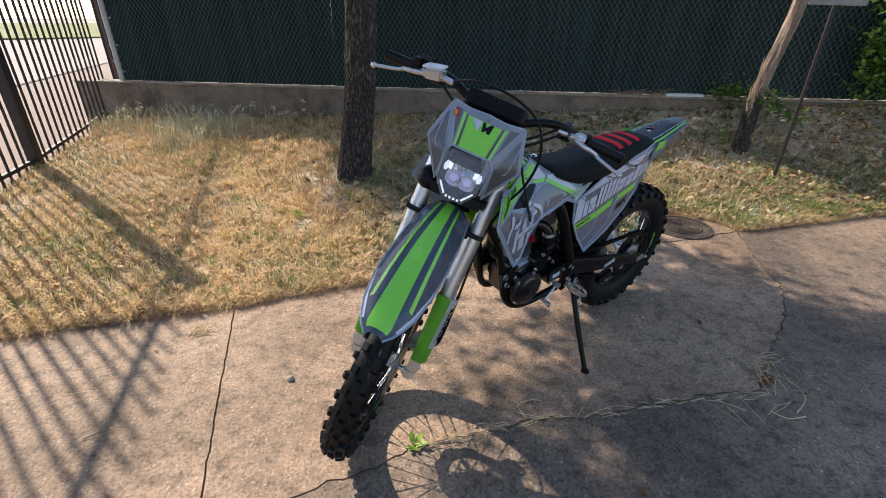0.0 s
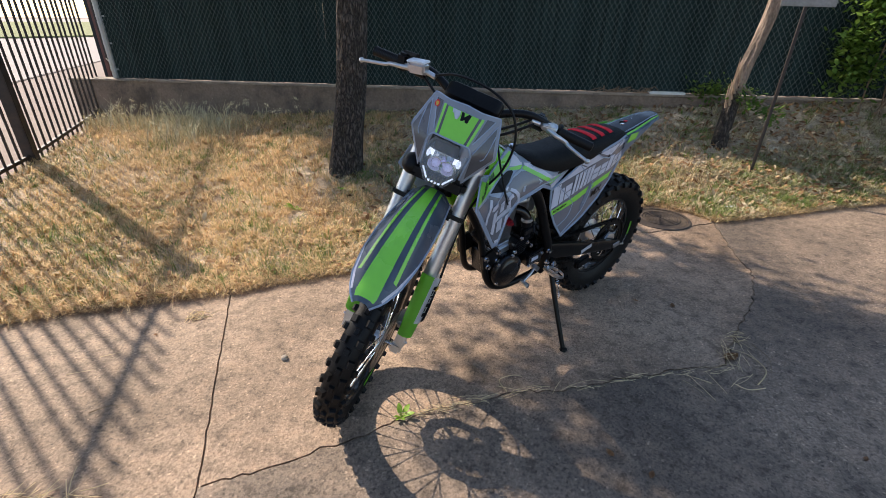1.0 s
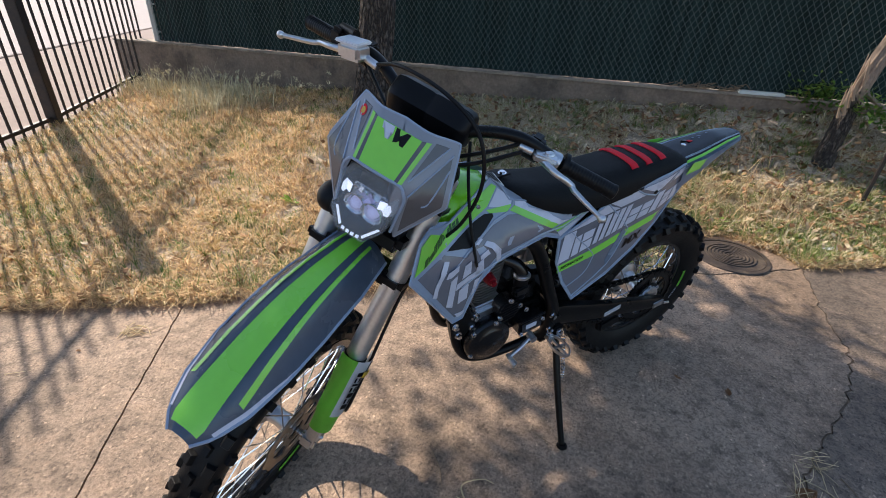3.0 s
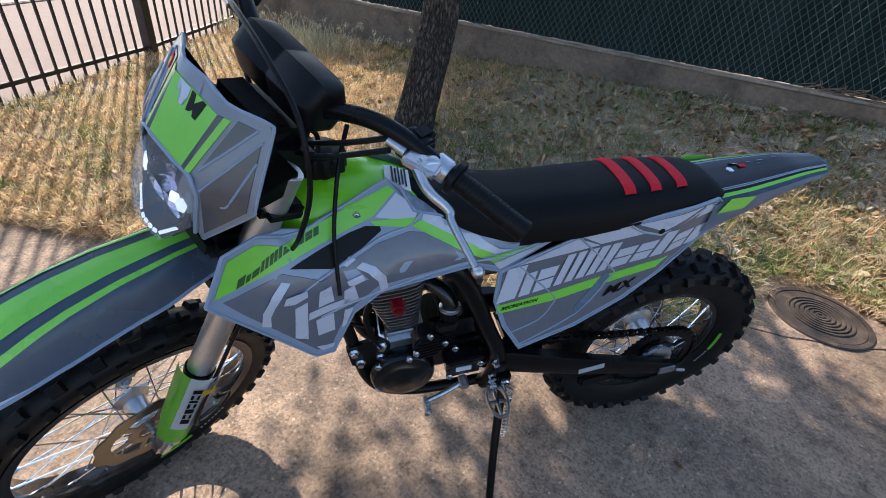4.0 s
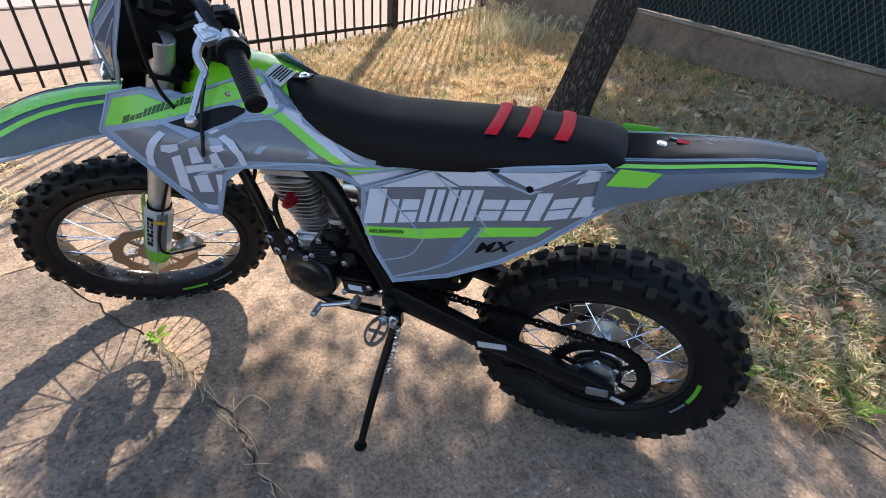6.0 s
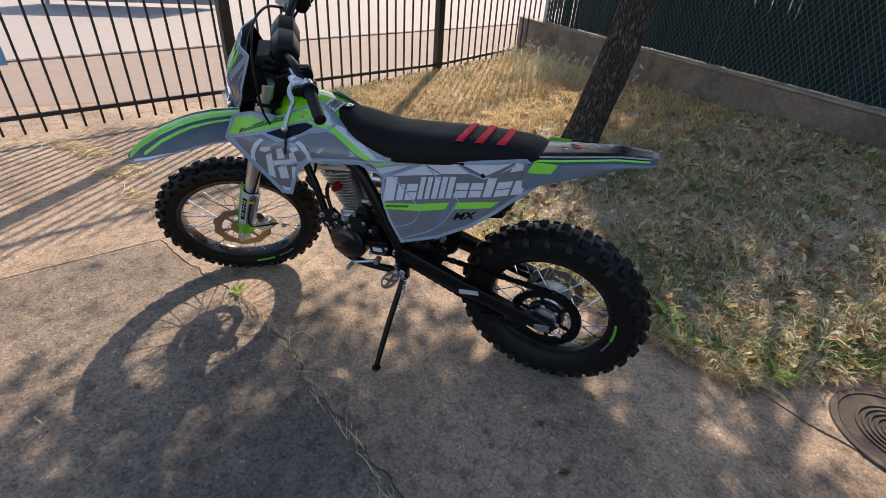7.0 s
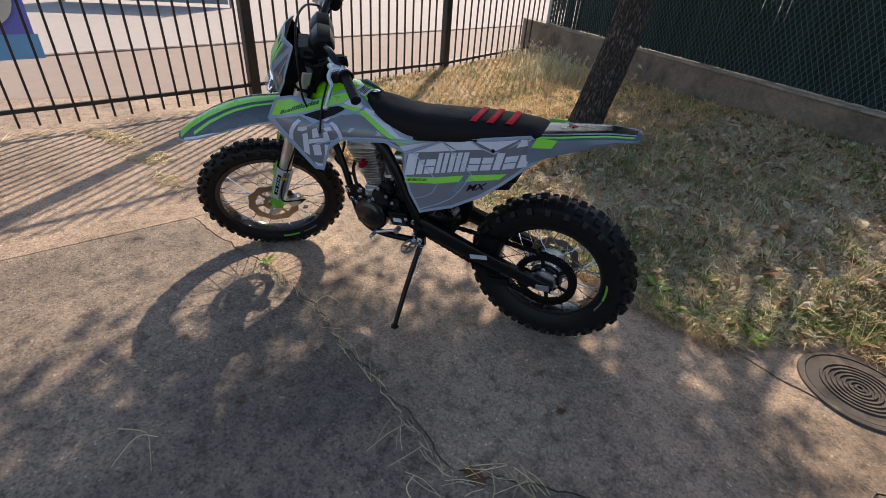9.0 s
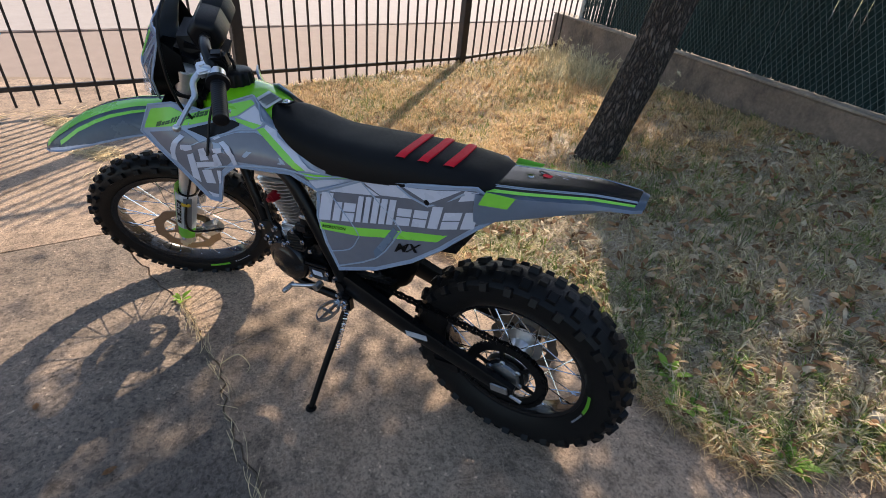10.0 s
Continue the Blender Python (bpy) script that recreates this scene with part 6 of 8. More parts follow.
rod(bm, (0.682, 0.080, 0.652), (0.682, 0.082, 0.618), 0.0225, 0.021, seg=20, bevel=0.004)
part("hose_clamp", bm, MAT_PLAST_BLK, elbow)
for i in range(3):
    bm = bmesh.new()
    lathe(bm, [(0.015, -0.004), (0.021, -0.002), (0.021, 0.002), (0.015, 0.004)], Matrix.Translation((0.682, 0.083, 0.606 - 0.011 * i)) @ pose(0, 0, 0, 90, 0, 0), 18)
    part("hose_rib", bm, MAT_PLAST_BLK, elbow)
for p in ((0.774, 0.118, 0.525), (0.738, 0.116, 0.432), (0.662, 0.112, 0.540), (0.690, 0.111, 0.565), (0.757, 0.111, 0.535), (0.728, 0.110, 0.593), (0.846, 0.113, 0.500), (0.842, 0.112, 0.405), (0.592, 0.124, 0.486), (0.667, 0.124, 0.442)):
    bm = bmesh.new()
    bolt(bm, p, (0, 1, 0), 0.0055, 0.006)
    part("bolt", bm, MAT_CHROME, case)
bm = bmesh.new()
box(bm, (0.040, 0.0015, 0.018), pose(0.633, 0.1240, 0.470, 0, 8, 0))
part("engine_sticker", bm, MAT_PALE, case, "small pale sticker on the engine cover")
# carburettor, airbox, shock, mud flap
bm = bmesh.new()
rod(bm, (0.69, 0.0, 0.70), (0.56, 0.0, 0.72), 0.032, seg=20, bevel=0.004)
box(bm, (0.06, 0.08, 0.09), pose(0.625, 0, 0.70), 0.012)
part("carburettor", bm, MAT_ALU, bike)
bm = bmesh.new()
box(bm, (0.34, 0.15, 0.20), pose(0.34, 0, 0.76, 0, 14, 0), 0.03)
part("airbox", bm, MAT_PLAST_BLK, bike, "black airbox behind the side plates")
bm = bmesh.new()
rr = []
for x, z, w in ((0.40, 0.70, 0.07), (0.375, 0.60, 0.072), (0.365, 0.52, 0.06), (0.38, 0.47, 0.045)):
    rr.append([(x, -w, z), (x - 0.02, -w * 0.5, z), (x - 0.025, 0, z), (x - 0.02, w * 0.5, z), (x, w, z)])
loft(bm, rr, close=False, caps=False)
bmesh.ops.solidify(bm, geom=bm.faces[:], thickness=0.004)
part("mud_flap", bm, MAT_PLAST_BLK, bike, "black mud flap before the rear tyre")
bm = bmesh.new()
rod(bm, (0.50, 0.0, 0.78), (0.455, 0.0, 0.42), 0.014, seg=12)
coil = [(0.495 - 0.035 * i / 60 + 0.03 * math.cos(i * 0.75), 0.03 * math.sin(i * 0.75), 0.74 - 0.27 * i / 60) for i in range(61)]
tube(bm, coil, 0.0055, 6, 2)
part("shock_absorber", bm, MAT_BLACK, bike)
bm = bmesh.new()
tube(bm, [(0.84, -0.02, 0.72), (0.870, -0.03, 0.67), (0.850, -0.07, 0.58), (0.790, -0.105, 0.545), (0.70, -0.12, 0.53), (0.58, -0.13, 0.52), (0.44, -0.125, 0.66), (0.34, -0.12, 0.74)], 0.017, 12, 5)
pipe = part("exhaust_pipe", bm, MAT_BLACK, bike, "black exhaust header running under the engine")
bm = bmesh.new()
tube(bm, [(0.36, -0.125, 0.73), (0.20, -0.135, 0.80), (0.03, -0.13, 0.875)], (0.042, 0.040), 20, 4)
rod(bm, (0.03, -0.13, 0.875), (-0.005, -0.13, 0.89), 0.036, 0.018, seg=20)
part("muffler", bm, MAT_BLACK, pipe, "black silencer under the tail")
# foot controls
bm = bmesh.new()
tube(bm, [(0.635, 0.135, 0.425), (0.68, 0.150, 0.415), (0.728, 0.160, 0.402)], 0.0065, 10, 4)
rod(bm, (0.63, 0.12, 0.428), (0.63, 0.150, 0.426), 0.012, seg=14)
rod(bm, (0.728, 0.150, 0.402), (0.732, 0.195, 0.396), 0.0075, seg=12)
for i in range(5):
    rod(bm, (0.7285, 0.160 + i * 0.007, 0.401), (0.7285, 0.1635 + i * 0.007, 0.4005), 0.0092, seg=12)
part("gear_lever", bm, MAT_ALU, bike, "bright folding gear lever")
for s in (1, -1):
    bm = bmesh.new()
    n = 26
    ring = [(0.548 + 0.026 * math.cos(2 * math.pi * k / n), s * (0.185 + 0.045 * math.sin(2 * math.pi * k / n)), 0.398 + (0.005 if k % 2 else 0)) for k in range(n)]
    for a, b in zip(ring, ring[1:] + ring[:1]):
        box(bm, ((Vector(b) - Vector(a)).length * 1.25, 0.004, 0.012), Matrix.Translation((Vector(a) + Vector(b)) / 2) @ Matrix.Rotation(math.atan2(b[1] - a[1], b[0] - a[0]), 4, "Z"))
    box(bm, (0.006, 0.085, 0.010), pose(0.548, s * 0.185, 0.396))
    box(bm, (0.045, 0.005, 0.010), pose(0.548, s * 0.185, 0.396))
    rod(bm, (0.548, s * 0.115, 0.388), (0.548, s * 0.15, 0.394), 0.011, seg=12)
    part("foot_peg", bm, MAT_ALU, bike, "serrated metal foot peg", flat=True)
foot = Vector((0.552, 0.332, 0.060))
top = Vector((0.515, 0.130, 0.395))
bm = bmesh.new()
tube(bm, [top, (top * 0.5 + foot * 0.5) + Vector((0.004, 0, 0)), foot], (0.0125, 0.0105), 12, 5)
box(bm, (0.035, 0.03, 0.06), pose(0.517, 0.128, 0.405, 0, 0, 0), 0.006)
stand = part("kickstand", bm, MAT_BLACK, bike, "black side stand holding the bike up")
bm = bmesh.new()
q = BIKE.inverted().to_3x3() @ Vector((0, 0, 1))
rod(bm, foot - q * 0.010 + Vector((0.0, 0.004, 0)), foot + Vector((0, 0.004, 0)), 0.020, 0.016, seg=16, bevel=0.003)
part("stand_foot", bm, MAT_BLACK, stand)
bm = bmesh.new()
a, b = Vector((0.500, 0.150, 0.40)), Vector((0.512, 0.215, 0.255))
m4, ln = axis_frame(a, b)
tube(bm, [m4 @ Vector((0.0065 * math.cos(i * 0.9), 0.0065 * math.sin(i * 0.9), ln * i / 110)) for i in range(111)], 0.0016, 5, 0)
part("stand_spring", bm, MAT_CHROME, stand)
bm = bmesh.new()
bolt(bm, (0.517, 0.146, 0.415), (0, 1, 0), 0.009, 0.01)
part("bolt", bm, MAT_CHROME, stand)
bm = bmesh.new()
bolt(bm, (0.517, 0.146, 0.392), (0, 1, 0), 0.007, 0.008)
part("bolt", bm, MAT_CHROME, stand)


# ---- fences ----
def iron_fence():
    fd = Vector((-0.340, 0.940, 0)).normalized()
    fp = Vector((-3.85, 4.158, 0))
    turn = math.degrees(math.atan2(fd.y, fd.x))

    def base(k):
        p = fp + fd * k
        return p + Vector((0, 0, max(0.0, k) * 0.055))
    f = thing("iron_fence", Matrix(), "dark painted iron picket fence with square posts", "fence")
    bm = bmesh.new()
    box(bm, (0.0165, 0.0165, 2.50), pose(0, 0, 1.25))
    pick = part("picket", bm, MAT_IRON, f)
    pick.matrix_local = Matrix.Translation(base(0.07) + Vector((0, 0, 0.06))) @ pose(0, 0, 0, 0, 0, turn)
    pm = pick.data
    ks = [k * 0.13 + 0.065 for k in range(-68, 17)]
    rng = random.Random(7)
    for k in ks[:]:
        if abs(k - 0.07) < 0.02 or any(abs(k - 2.70 * q) < 0.07 for q in range(-4, 1)):
            continue
        o = new("picket", pm)
        o.parent = f
        o.matrix_local = Matrix.Translation(base(k) + Vector((0, 0, 0.06 + rng.uniform(-0.006, 0.006)))) @ pose(0, 0, 0, rng.uniform(-0.25, 0.25), rng.uniform(-0.25, 0.25), turn)
    for z in (0.19, 2.36):
        bm = bmesh.new()
        for a, b in ((-8.9, 0.0), (0.0, 2.30)):
            m, ln = axis_frame(base(a) + Vector((0, 0, z)), base(b) + Vector((0, 0, z)))
            box(bm, (0.032, 0.032, ln), m @ pose(0, 0, ln / 2), 0.003)
        part("rail", bm, MAT_IRON, f, "square iron rail")
    for q in range(-3, 1):
        bm = bmesh.new()
        p = base(2.70 * q)
        m = Matrix.Translation(p) @ pose(0, 0, 0, 0, 0, turn)
        box(bm, (0.095, 0.095, 2.62), m @ pose(0, 0, 1.29), 0.006)
        box(bm, (0.125, 0.125, 0.03), m @ pose(0, 0, 0.012), 0.006)
        bmesh.ops.create_cone(bm, cap_ends=True, segments=4, radius1=0.085, radius2=0.01, depth=0.05, matrix=m @ pose(0, 0, 2.625, 0, 0, 45))
        part("post", bm, MAT_IRON, f, "square iron fence post")
    return f


iron_fence()


def side_railing():
    """A short run of pickets that carries on beyond the wall's end."""
    f = thing("side_railing", Matrix(), "iron railing beyond the wall with a red-brown post", "railing")
    a, b = Vector((-4.20, 6.04, 0.84)), Vector((-5.05, 7.05, 0.84))
    d = b - a
    bm = bmesh.new()
    m, ln = axis_frame(a, b)
    box(bm, (0.022, 0.022, ln), m @ pose(0, 0, ln / 2))
    part("rail", bm, MAT_IRON, f)
    for i in range(9):
        bm = bmesh.new()
        p = a + d * ((i + 0.7) / 9.4)
        box(bm, (0.015, 0.015, 1.9), Matrix.Translation(p + Vector((0, 0, 0.93))))
        part("picket", bm, MAT_IRON, f)
    bm = bmesh.new()
    box(bm, (0.055, 0.055, 2.9), Matrix.Translation(b + Vector((0, 0, 0.55))), 0.005)
    part("post", bm, MAT_RUSTRED, f, "red-brown painted post")
    return f


side_railing()


def slat_fence():
    """Chain-link on the wall with dark green slats woven in."""
    f = thing("chain_link_fence", WALL, "chain-link fence with dark green privacy slats on the wall", "fence")
    z0, z1, x0, x1, y0 = 0.632, 1.645, 0.20, 13.0, 0.115
    rng = random.Random(11)
    vs, ts = [], []
    x = x0 + 0.03
    k = 0
    while x < x1:
        w, y = 0.0212, y0 + (0.004 if k % 2 else -0.004)
        a = rng.uniform(-0.25, 0.25)
        dx, dy = w * math.cos(a), w * math.sin(a)
        zt, zb = z1 - 0.02 + rng.uniform(-0.02, 0.01), z0 - 0.008 + rng.uniform(0, 0.006)
        o = len(vs)
        vs += [(x - dx, y - dy, zb), (x + dx, y + dy, zb), (x + dx, y + dy, zt), (x - dx, y - dy, zt)]
        vs += [(x - dx, y - dy + 0.002, zb), (x + dx, y + dy + 0.002, zb), (x + dx, y + dy + 0.002, zt), (x - dx, y - dy + 0.002, zt)]
        ts += [(o, o + 1, o + 2), (o, o + 2, o + 3), (o + 5, o + 4, o + 7), (o + 5, o + 7, o + 6)]
        x += 0.0405
        k += 1
    tri_mesh("slats", np.array(vs), np.array(ts), MAT_SLAT, parent=f, label="dark green woven slats", kind="stuff")
    bm = bmesh.new()
    pitch, rise = 0.052, 1.55
    hh = z1 - z0
    run = hh / rise
    n = int((x1 - x0 + run) / pitch)
    for s in (1, -1):
        for i in range(n):
            xa = x0 - run + i * pitch
            xb = xa + run
            za, zb = z0, z1
            if xa < x0:
                za, xa = z0 + (x0 - xa) * rise, x0
            if xb > x1:
                zb, xb = z0 + (x1 - (x0 - run + i * pitch)) * rise, x1
            if zb - za < 0.03:
                continue
            pa, pb = (xa, za), (xb, zb)
            if s < 0:
                pa, pb = (xa, z1 + z0 - za), (xb, z1 + z0 - zb)
            y = y0 - 0.010 - 0.003 * s
            dxn, dzn = (pb[0] - pa[0]), (pb[1] - pa[1])
            ln = math.hypot(dxn, dzn)
            nx, nz = -dzn / ln * 0.0023, dxn / ln * 0.0023
            q = [bm.verts.new(p) for p in ((pa[0] + nx, y, pa[1] + nz), (pa[0] - nx, y, pa[1] - nz), (pa[0], y - 0.0027, pa[1]), (pb[0] + nx, y, pb[1] + nz), (pb[0] - nx, y, pb[1] - nz), (pb[0], y - 0.0027, pb[1]))]
            bm.faces.new((q[0], q[2], q[5], q[3]))
            bm.faces.new((q[2], q[1], q[4], q[5]))
            bm.faces.new((q[1], q[0], q[3], q[4]))
    part("wire_mesh", bm, MAT_WIRE, f, "green coated diamond wire mesh", flat=True, kind="stuff")
    for i, px in enumerate((0.17, 3.2, 6.2, 9.2, 12.2)):
        bm = bmesh.new()
        rod(bm, (px, y0 + (0.0 if i == 0 else 0.045), 0.60), (px, y0 + (0.0 if i == 0 else 0.045), 1.70), 0.034, seg=16)
        part("post", bm, MAT_GALV, f, "grey galvanised fence post")
    bm = bmesh.new()
    rod(bm, (0.17, y0, 1.665), (12.9, y0, 1.665), 0.021, seg=12)
    part("top_rail", bm, MAT_GALV, f)
    bm = bmesh.new()
    box(bm, (0.012, 0.004, 1.01), pose(0.235, y0, 1.14))
    for z in (0.72, 1.02, 1.32, 1.61):
        rod(bm, (0.17, y0, z), (0.17, y0, z + 0.02), 0.038, seg=16)
        box(bm, (0.06, 0.012, 0.02), pose(0.215, y0, z + 0.01))
    part("tension_bar", bm, MAT_GALV, f)
    return f


slat_fence()
# unseen dark shapes added to block light behind the slats, but for one gap
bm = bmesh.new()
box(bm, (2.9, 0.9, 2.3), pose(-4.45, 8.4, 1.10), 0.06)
part("light_block_west", bm, MAT_DARKTHING, label="dark block added behind the slatted fence to stop light", category="storage box")
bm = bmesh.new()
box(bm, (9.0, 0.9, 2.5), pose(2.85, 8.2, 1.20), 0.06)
part("light_block_east", bm, MAT_DARKTHING, label="long dark block added behind the slatted fence to stop light", category="trailer")
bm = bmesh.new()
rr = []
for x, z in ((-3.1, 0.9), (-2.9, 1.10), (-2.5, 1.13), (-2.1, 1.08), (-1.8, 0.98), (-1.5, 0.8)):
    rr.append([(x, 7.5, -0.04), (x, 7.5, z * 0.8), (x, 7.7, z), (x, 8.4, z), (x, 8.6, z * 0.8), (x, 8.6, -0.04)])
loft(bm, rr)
part("tarpaulin", bm, MAT_DARKTHING, label="low dark heap added behind the slatted fence to stop light", category="tarpaulin")
# steel gate across the road
g = thing("steel_gate", Matrix.Translation((-12.35, 0.09, -0.0)) @ pose(0, 0, 0, 0, 0, 85), "grey double-leaf steel gate across the road", "gate")
for s in (-1, 1):
    bm = bmesh.new()
    box(bm, (1.74, 0.06, 1.9), pose(s * 0.875, 0, 0.98), 0.01)
    leaf = part("gate_leaf", bm, MAT_GATE, g)
    bm = bmesh.new()
    for z in (0.16, 0.30):
        box(bm, (0.16, 0.03, 0.045), pose(s * 0.075, 0.045, z), 0.005) if s > 0 else box(bm, (0.16, 0.03, 0.045), pose(s * 1.64, 0.045, z), 0.005)
    if s > 0:
        box(bm, (0.05, 0.03, 0.22), pose(1.62, 0.045, 0.2), 0.005)
    part("gate_latch", bm, MAT_PLAST_BLK, leaf)
bm = bmesh.new()
for x in (-1.82, 1.82):
    rod(bm, (x, 0, -0.05), (x, 0, 2.1), 0.05, seg=14)
part("gate_posts", bm, MAT_GATE, g)
# fabric banner tied behind the pickets
ban = thing("banner", Matrix.Translation((-2.10, -0.86, 0)) @ pose(0, 0, 0, 0, 0, math.degrees(math.atan2(0.940, -0.340))), "violet and blue fabric banner tied to the fence", "banner")


def cloth(x0, x1, za, zb, mat, name, off=0.0, parent=None):
    nx, nz = 14, 10
    bm = bmesh.new()
    vs = [[bm.verts.new((x0 + (x1 - x0) * i / nx, 0.045 + off + 0.012 * math.sin(7 * (x0 + (x1 - x0) * i / nx) + 2 * (za + (zb - za) * j / nz)), za + (zb - za) * j / nz + 0.01 * math.sin(5 * i / nx))) for j in range(nz + 1)] for i in range(nx + 1)]
    for i in range(nx):
        for j in range(nz):
            bm.faces.new((vs[i][j], vs[i + 1][j], vs[i + 1][j + 1], vs[i][j + 1]))
    return part(name, bm, mat, parent)


bl = cloth(-0.6, 1.03, 0.545, 0.72, MAT_BAN_B, "banner_foot", 0, ban)
bl2 = cloth(-0.6, 1.01, 0.70, 1.9, MAT_BAN_P, "banner_cloth", 0.002, ban)
bm = bmesh.new()
sheet(bm, [(0.78 + r * math.cos(a), 0.98 + r * 1.2 * math.sin(a)) for r, aa in ((0.17, span(-2.6, 0.9, 14)), (0.11, span(0.9, -2.6, 14))) for a in aa], lambda x, z: 0.034, 0.004, 0)
part("banner_print", bm, MAT_BAN_C, ban, "cream curved print, a plain arc")


# ---- trees and planting ----
def bark_tube(bm, pts, radii, seg=22, seed=1, rough=0.10, ridge=0.0, fine=8):
    """A tapered stem; ridge cuts long wandering furrows into its bark."""
    line = smooth_line(pts, fine)
    n = len(line)
    rings = []
    for i, p in enumerate(line):
        t = i / (n - 1) * (len(radii) - 1)
        k = min(int(t), len(radii) - 2)
        r = radii[k] + (radii[k + 1] - radii[k]) * (t - k)
        d = (line[min(i + 1, n - 1)] - line[max(i - 1, 0)]).normalized()
        s = d.cross(Vector((0, 1, 0))).normalized()
        u = s.cross(d)
        ring = []
        for j in range(seg):
            a = 2 * math.pi * j / seg
            q = r * (1 + rough * noise.noise((math.cos(a) * 2.5 + seed, math.sin(a) * 2.5, p.z * 1.8)) + rough * 0.6 * noise.noise((math.cos(a) * 9, math.sin(a) * 9 + seed, p.z * 5)))
            if ridge:
                w = a + 0.25 * noise.noise((math.cos(a) * 3, math.sin(a) * 3, p.z * 6))
                f = noise.noise((math.cos(w) * 5.5, math.sin(w) * 5.5, p.z * 3.2 + seed)) + 0.5 * noise.noise((math.cos(w) * 13, math.sin(w) * 13, p.z * 9))
                q -= ridge * max(0.0, 1 - abs(f) * 5.0)
            ring.append(p + (s * math.cos(a) + u * math.sin(a)) * q)
        rings.append(ring)
    loft(bm, rings)


def leaf_cloud(name, centres, count, size, mat, parent, seed, spread, kind="stuff", label=""):
    """Many small two-sided leaves in clumps round the centres."""
    rng = np.random.RandomState(seed)
    c = np.array(centres)
    pick = rng.randint(0, len(c), count)
    pos = c[pick, :3] + rng.normal(0, 1, (count, 3)) * (c[pick, 3:4] * spread)
    a = rng.uniform(0, 2 * np.pi, count)
    tilt = rng.uniform(-0.9, 0.9, count)
    ln = size * rng.uniform(0.6, 1.3, count)
    w = ln * 0.24
    d = np.stack([np.cos(a) * np.cos(tilt), np.sin(a) * np.cos(tilt), np.sin(tilt)], 1)
    sd = np.stack([-np.sin(a), np.cos(a), rng.uniform(-0.6, 0.6, count)], 1)
    p0 = pos
    p1 = pos + d * ln[:, None] * 0.5 + sd * w[:, None]
    p2 = pos + d * ln[:, None]
    p3 = pos + d * ln[:, None] * 0.5 - sd * w[:, None]
    v = np.stack([p0, p1, p2, p3], 1).reshape(-1, 3)
    i = np.arange(count)[:, None] * 4
    t = np.concatenate([i + [[0, 1, 2]], i + [[0, 2, 3]]], 1).reshape(-1, 3)
    return tri_mesh(name, v, t, mat, parent=parent, kind=kind, label=label)


def shade_tree():
    t = thing("tree", Matrix(), "slender tree with furrowed grey-brown bark on the lawn", "tree")
    base = Vector((-0.775, 4.05, 0.10))
    bm = bmesh.new()
    bark_tube(bm, [base + Vector((0, 0, -0.08)), base + Vector((0.0, 0, 0.06)), base + Vector((0.03, 0.05, 0.35)), base + Vector((0.085, 0.17, 1.0)), base + Vector((0.11, 0.19, 1.7)), base + Vector((0.03, 0.1, 2.8))], (0.180, 0.150, 0.132, 0.126, 0.118, 0.085), 120, 3, 0.07, 0.011, 40)
    part("trunk", bm, MAT_BARK, t, "furrowed grey-brown trunk")
    rng = random.Random(5)
    tips = []
    top = base + Vector((0.03, 0, 2.55))
    for i in range(24):
        # the crown spreads out over the fence on one side and the driveway on the other
        if i % 5:
            u = rng.uniform(-2.0, 0.0)
            sl = rng.uniform(2.8 if u > -1.0 else 3.6, 4.9)
        else:
            sl, u = rng.uniform(0.2, 1.2), rng.uniform(0.3, 1.7)
        h = rng.uniform(3.0, 3.9)
        e = base + Vector((0.819, -0.574, 0)) * (sl - h * 1.2349) + Vector((0.574, 0.819, 0)) * u
        e.z = h
        m = (top + e) / 2 + Vector((0, 0, 0.18))
        bm = bmesh.new()
        tube(bm, [top + Vector((0, 0, rng.uniform(-0.2, 0.2))), m, e], (0.045, 0.012), 8, 4)
        for k in range(9):
            q = m + (e - m) * rng.uniform(0.35 if i % 5 else 0.85, 1.1) + Vector((rng.uniform(-0.55, 0.55), rng.uniform(-0.55, 0.55), rng.uniform(-0.2, 0.3)))
            tips.append((*q, rng.uniform(0.12, 0.26)))
            tube(bm, [m + (e - m) * 0.3, (m + q) / 2, q], (0.012, 0.004), 5, 3)
        part("limb", bm, MAT_BARK, t)
    # two unseen sprays, added to shade the slab by the bike and the lawn's edge
    bm = bmesh.new()
    spray = [(-2.72, 4.26, 3.35, 0.20), (-2.44, 4.43, 3.25, 0.18), (-2.33, 4.28, 3.3, 0.16), (-2.95, 4.10, 3.4, 0.14)]
    tube(bm, [top, (-1.8, 4.2, 3.1), (-2.55, 4.3, 3.3)], (0.03, 0.006), 7, 4)
    part("limb", bm, MAT_BARK, t)
    leaf_cloud("crown", spray, 240, 0.095, MAT_LEAF, t, 14, 1.0, label="thin unseen spray of leaves added to shade the slab")
    bm = bmesh.new()
    spray = [(-1.84, 5.19, 3.3, 0.22), (-1.59, 5.14, 3.3, 0.20), (-1.99, 5.34, 3.3, 0.18), (-1.72, 4.99, 3.35, 0.20)]
    tube(bm, [top, (-1.4, 4.7, 3.05), (-1.8, 5.2, 3.3)], (0.03, 0.006), 7, 4)
    part("limb", bm, MAT_BARK, t)
    leaf_cloud("crown", spray, 420, 0.095, MAT_LEAF, t, 15, 1.0, label="thin unseen spray of leaves added to shade the slab")
    leaf_cloud("crown", tips, 31000, 0.095, MAT_LEAF, t, 4, 1.0, label="loose crown of small green leaves")
    return t


shade_tree()


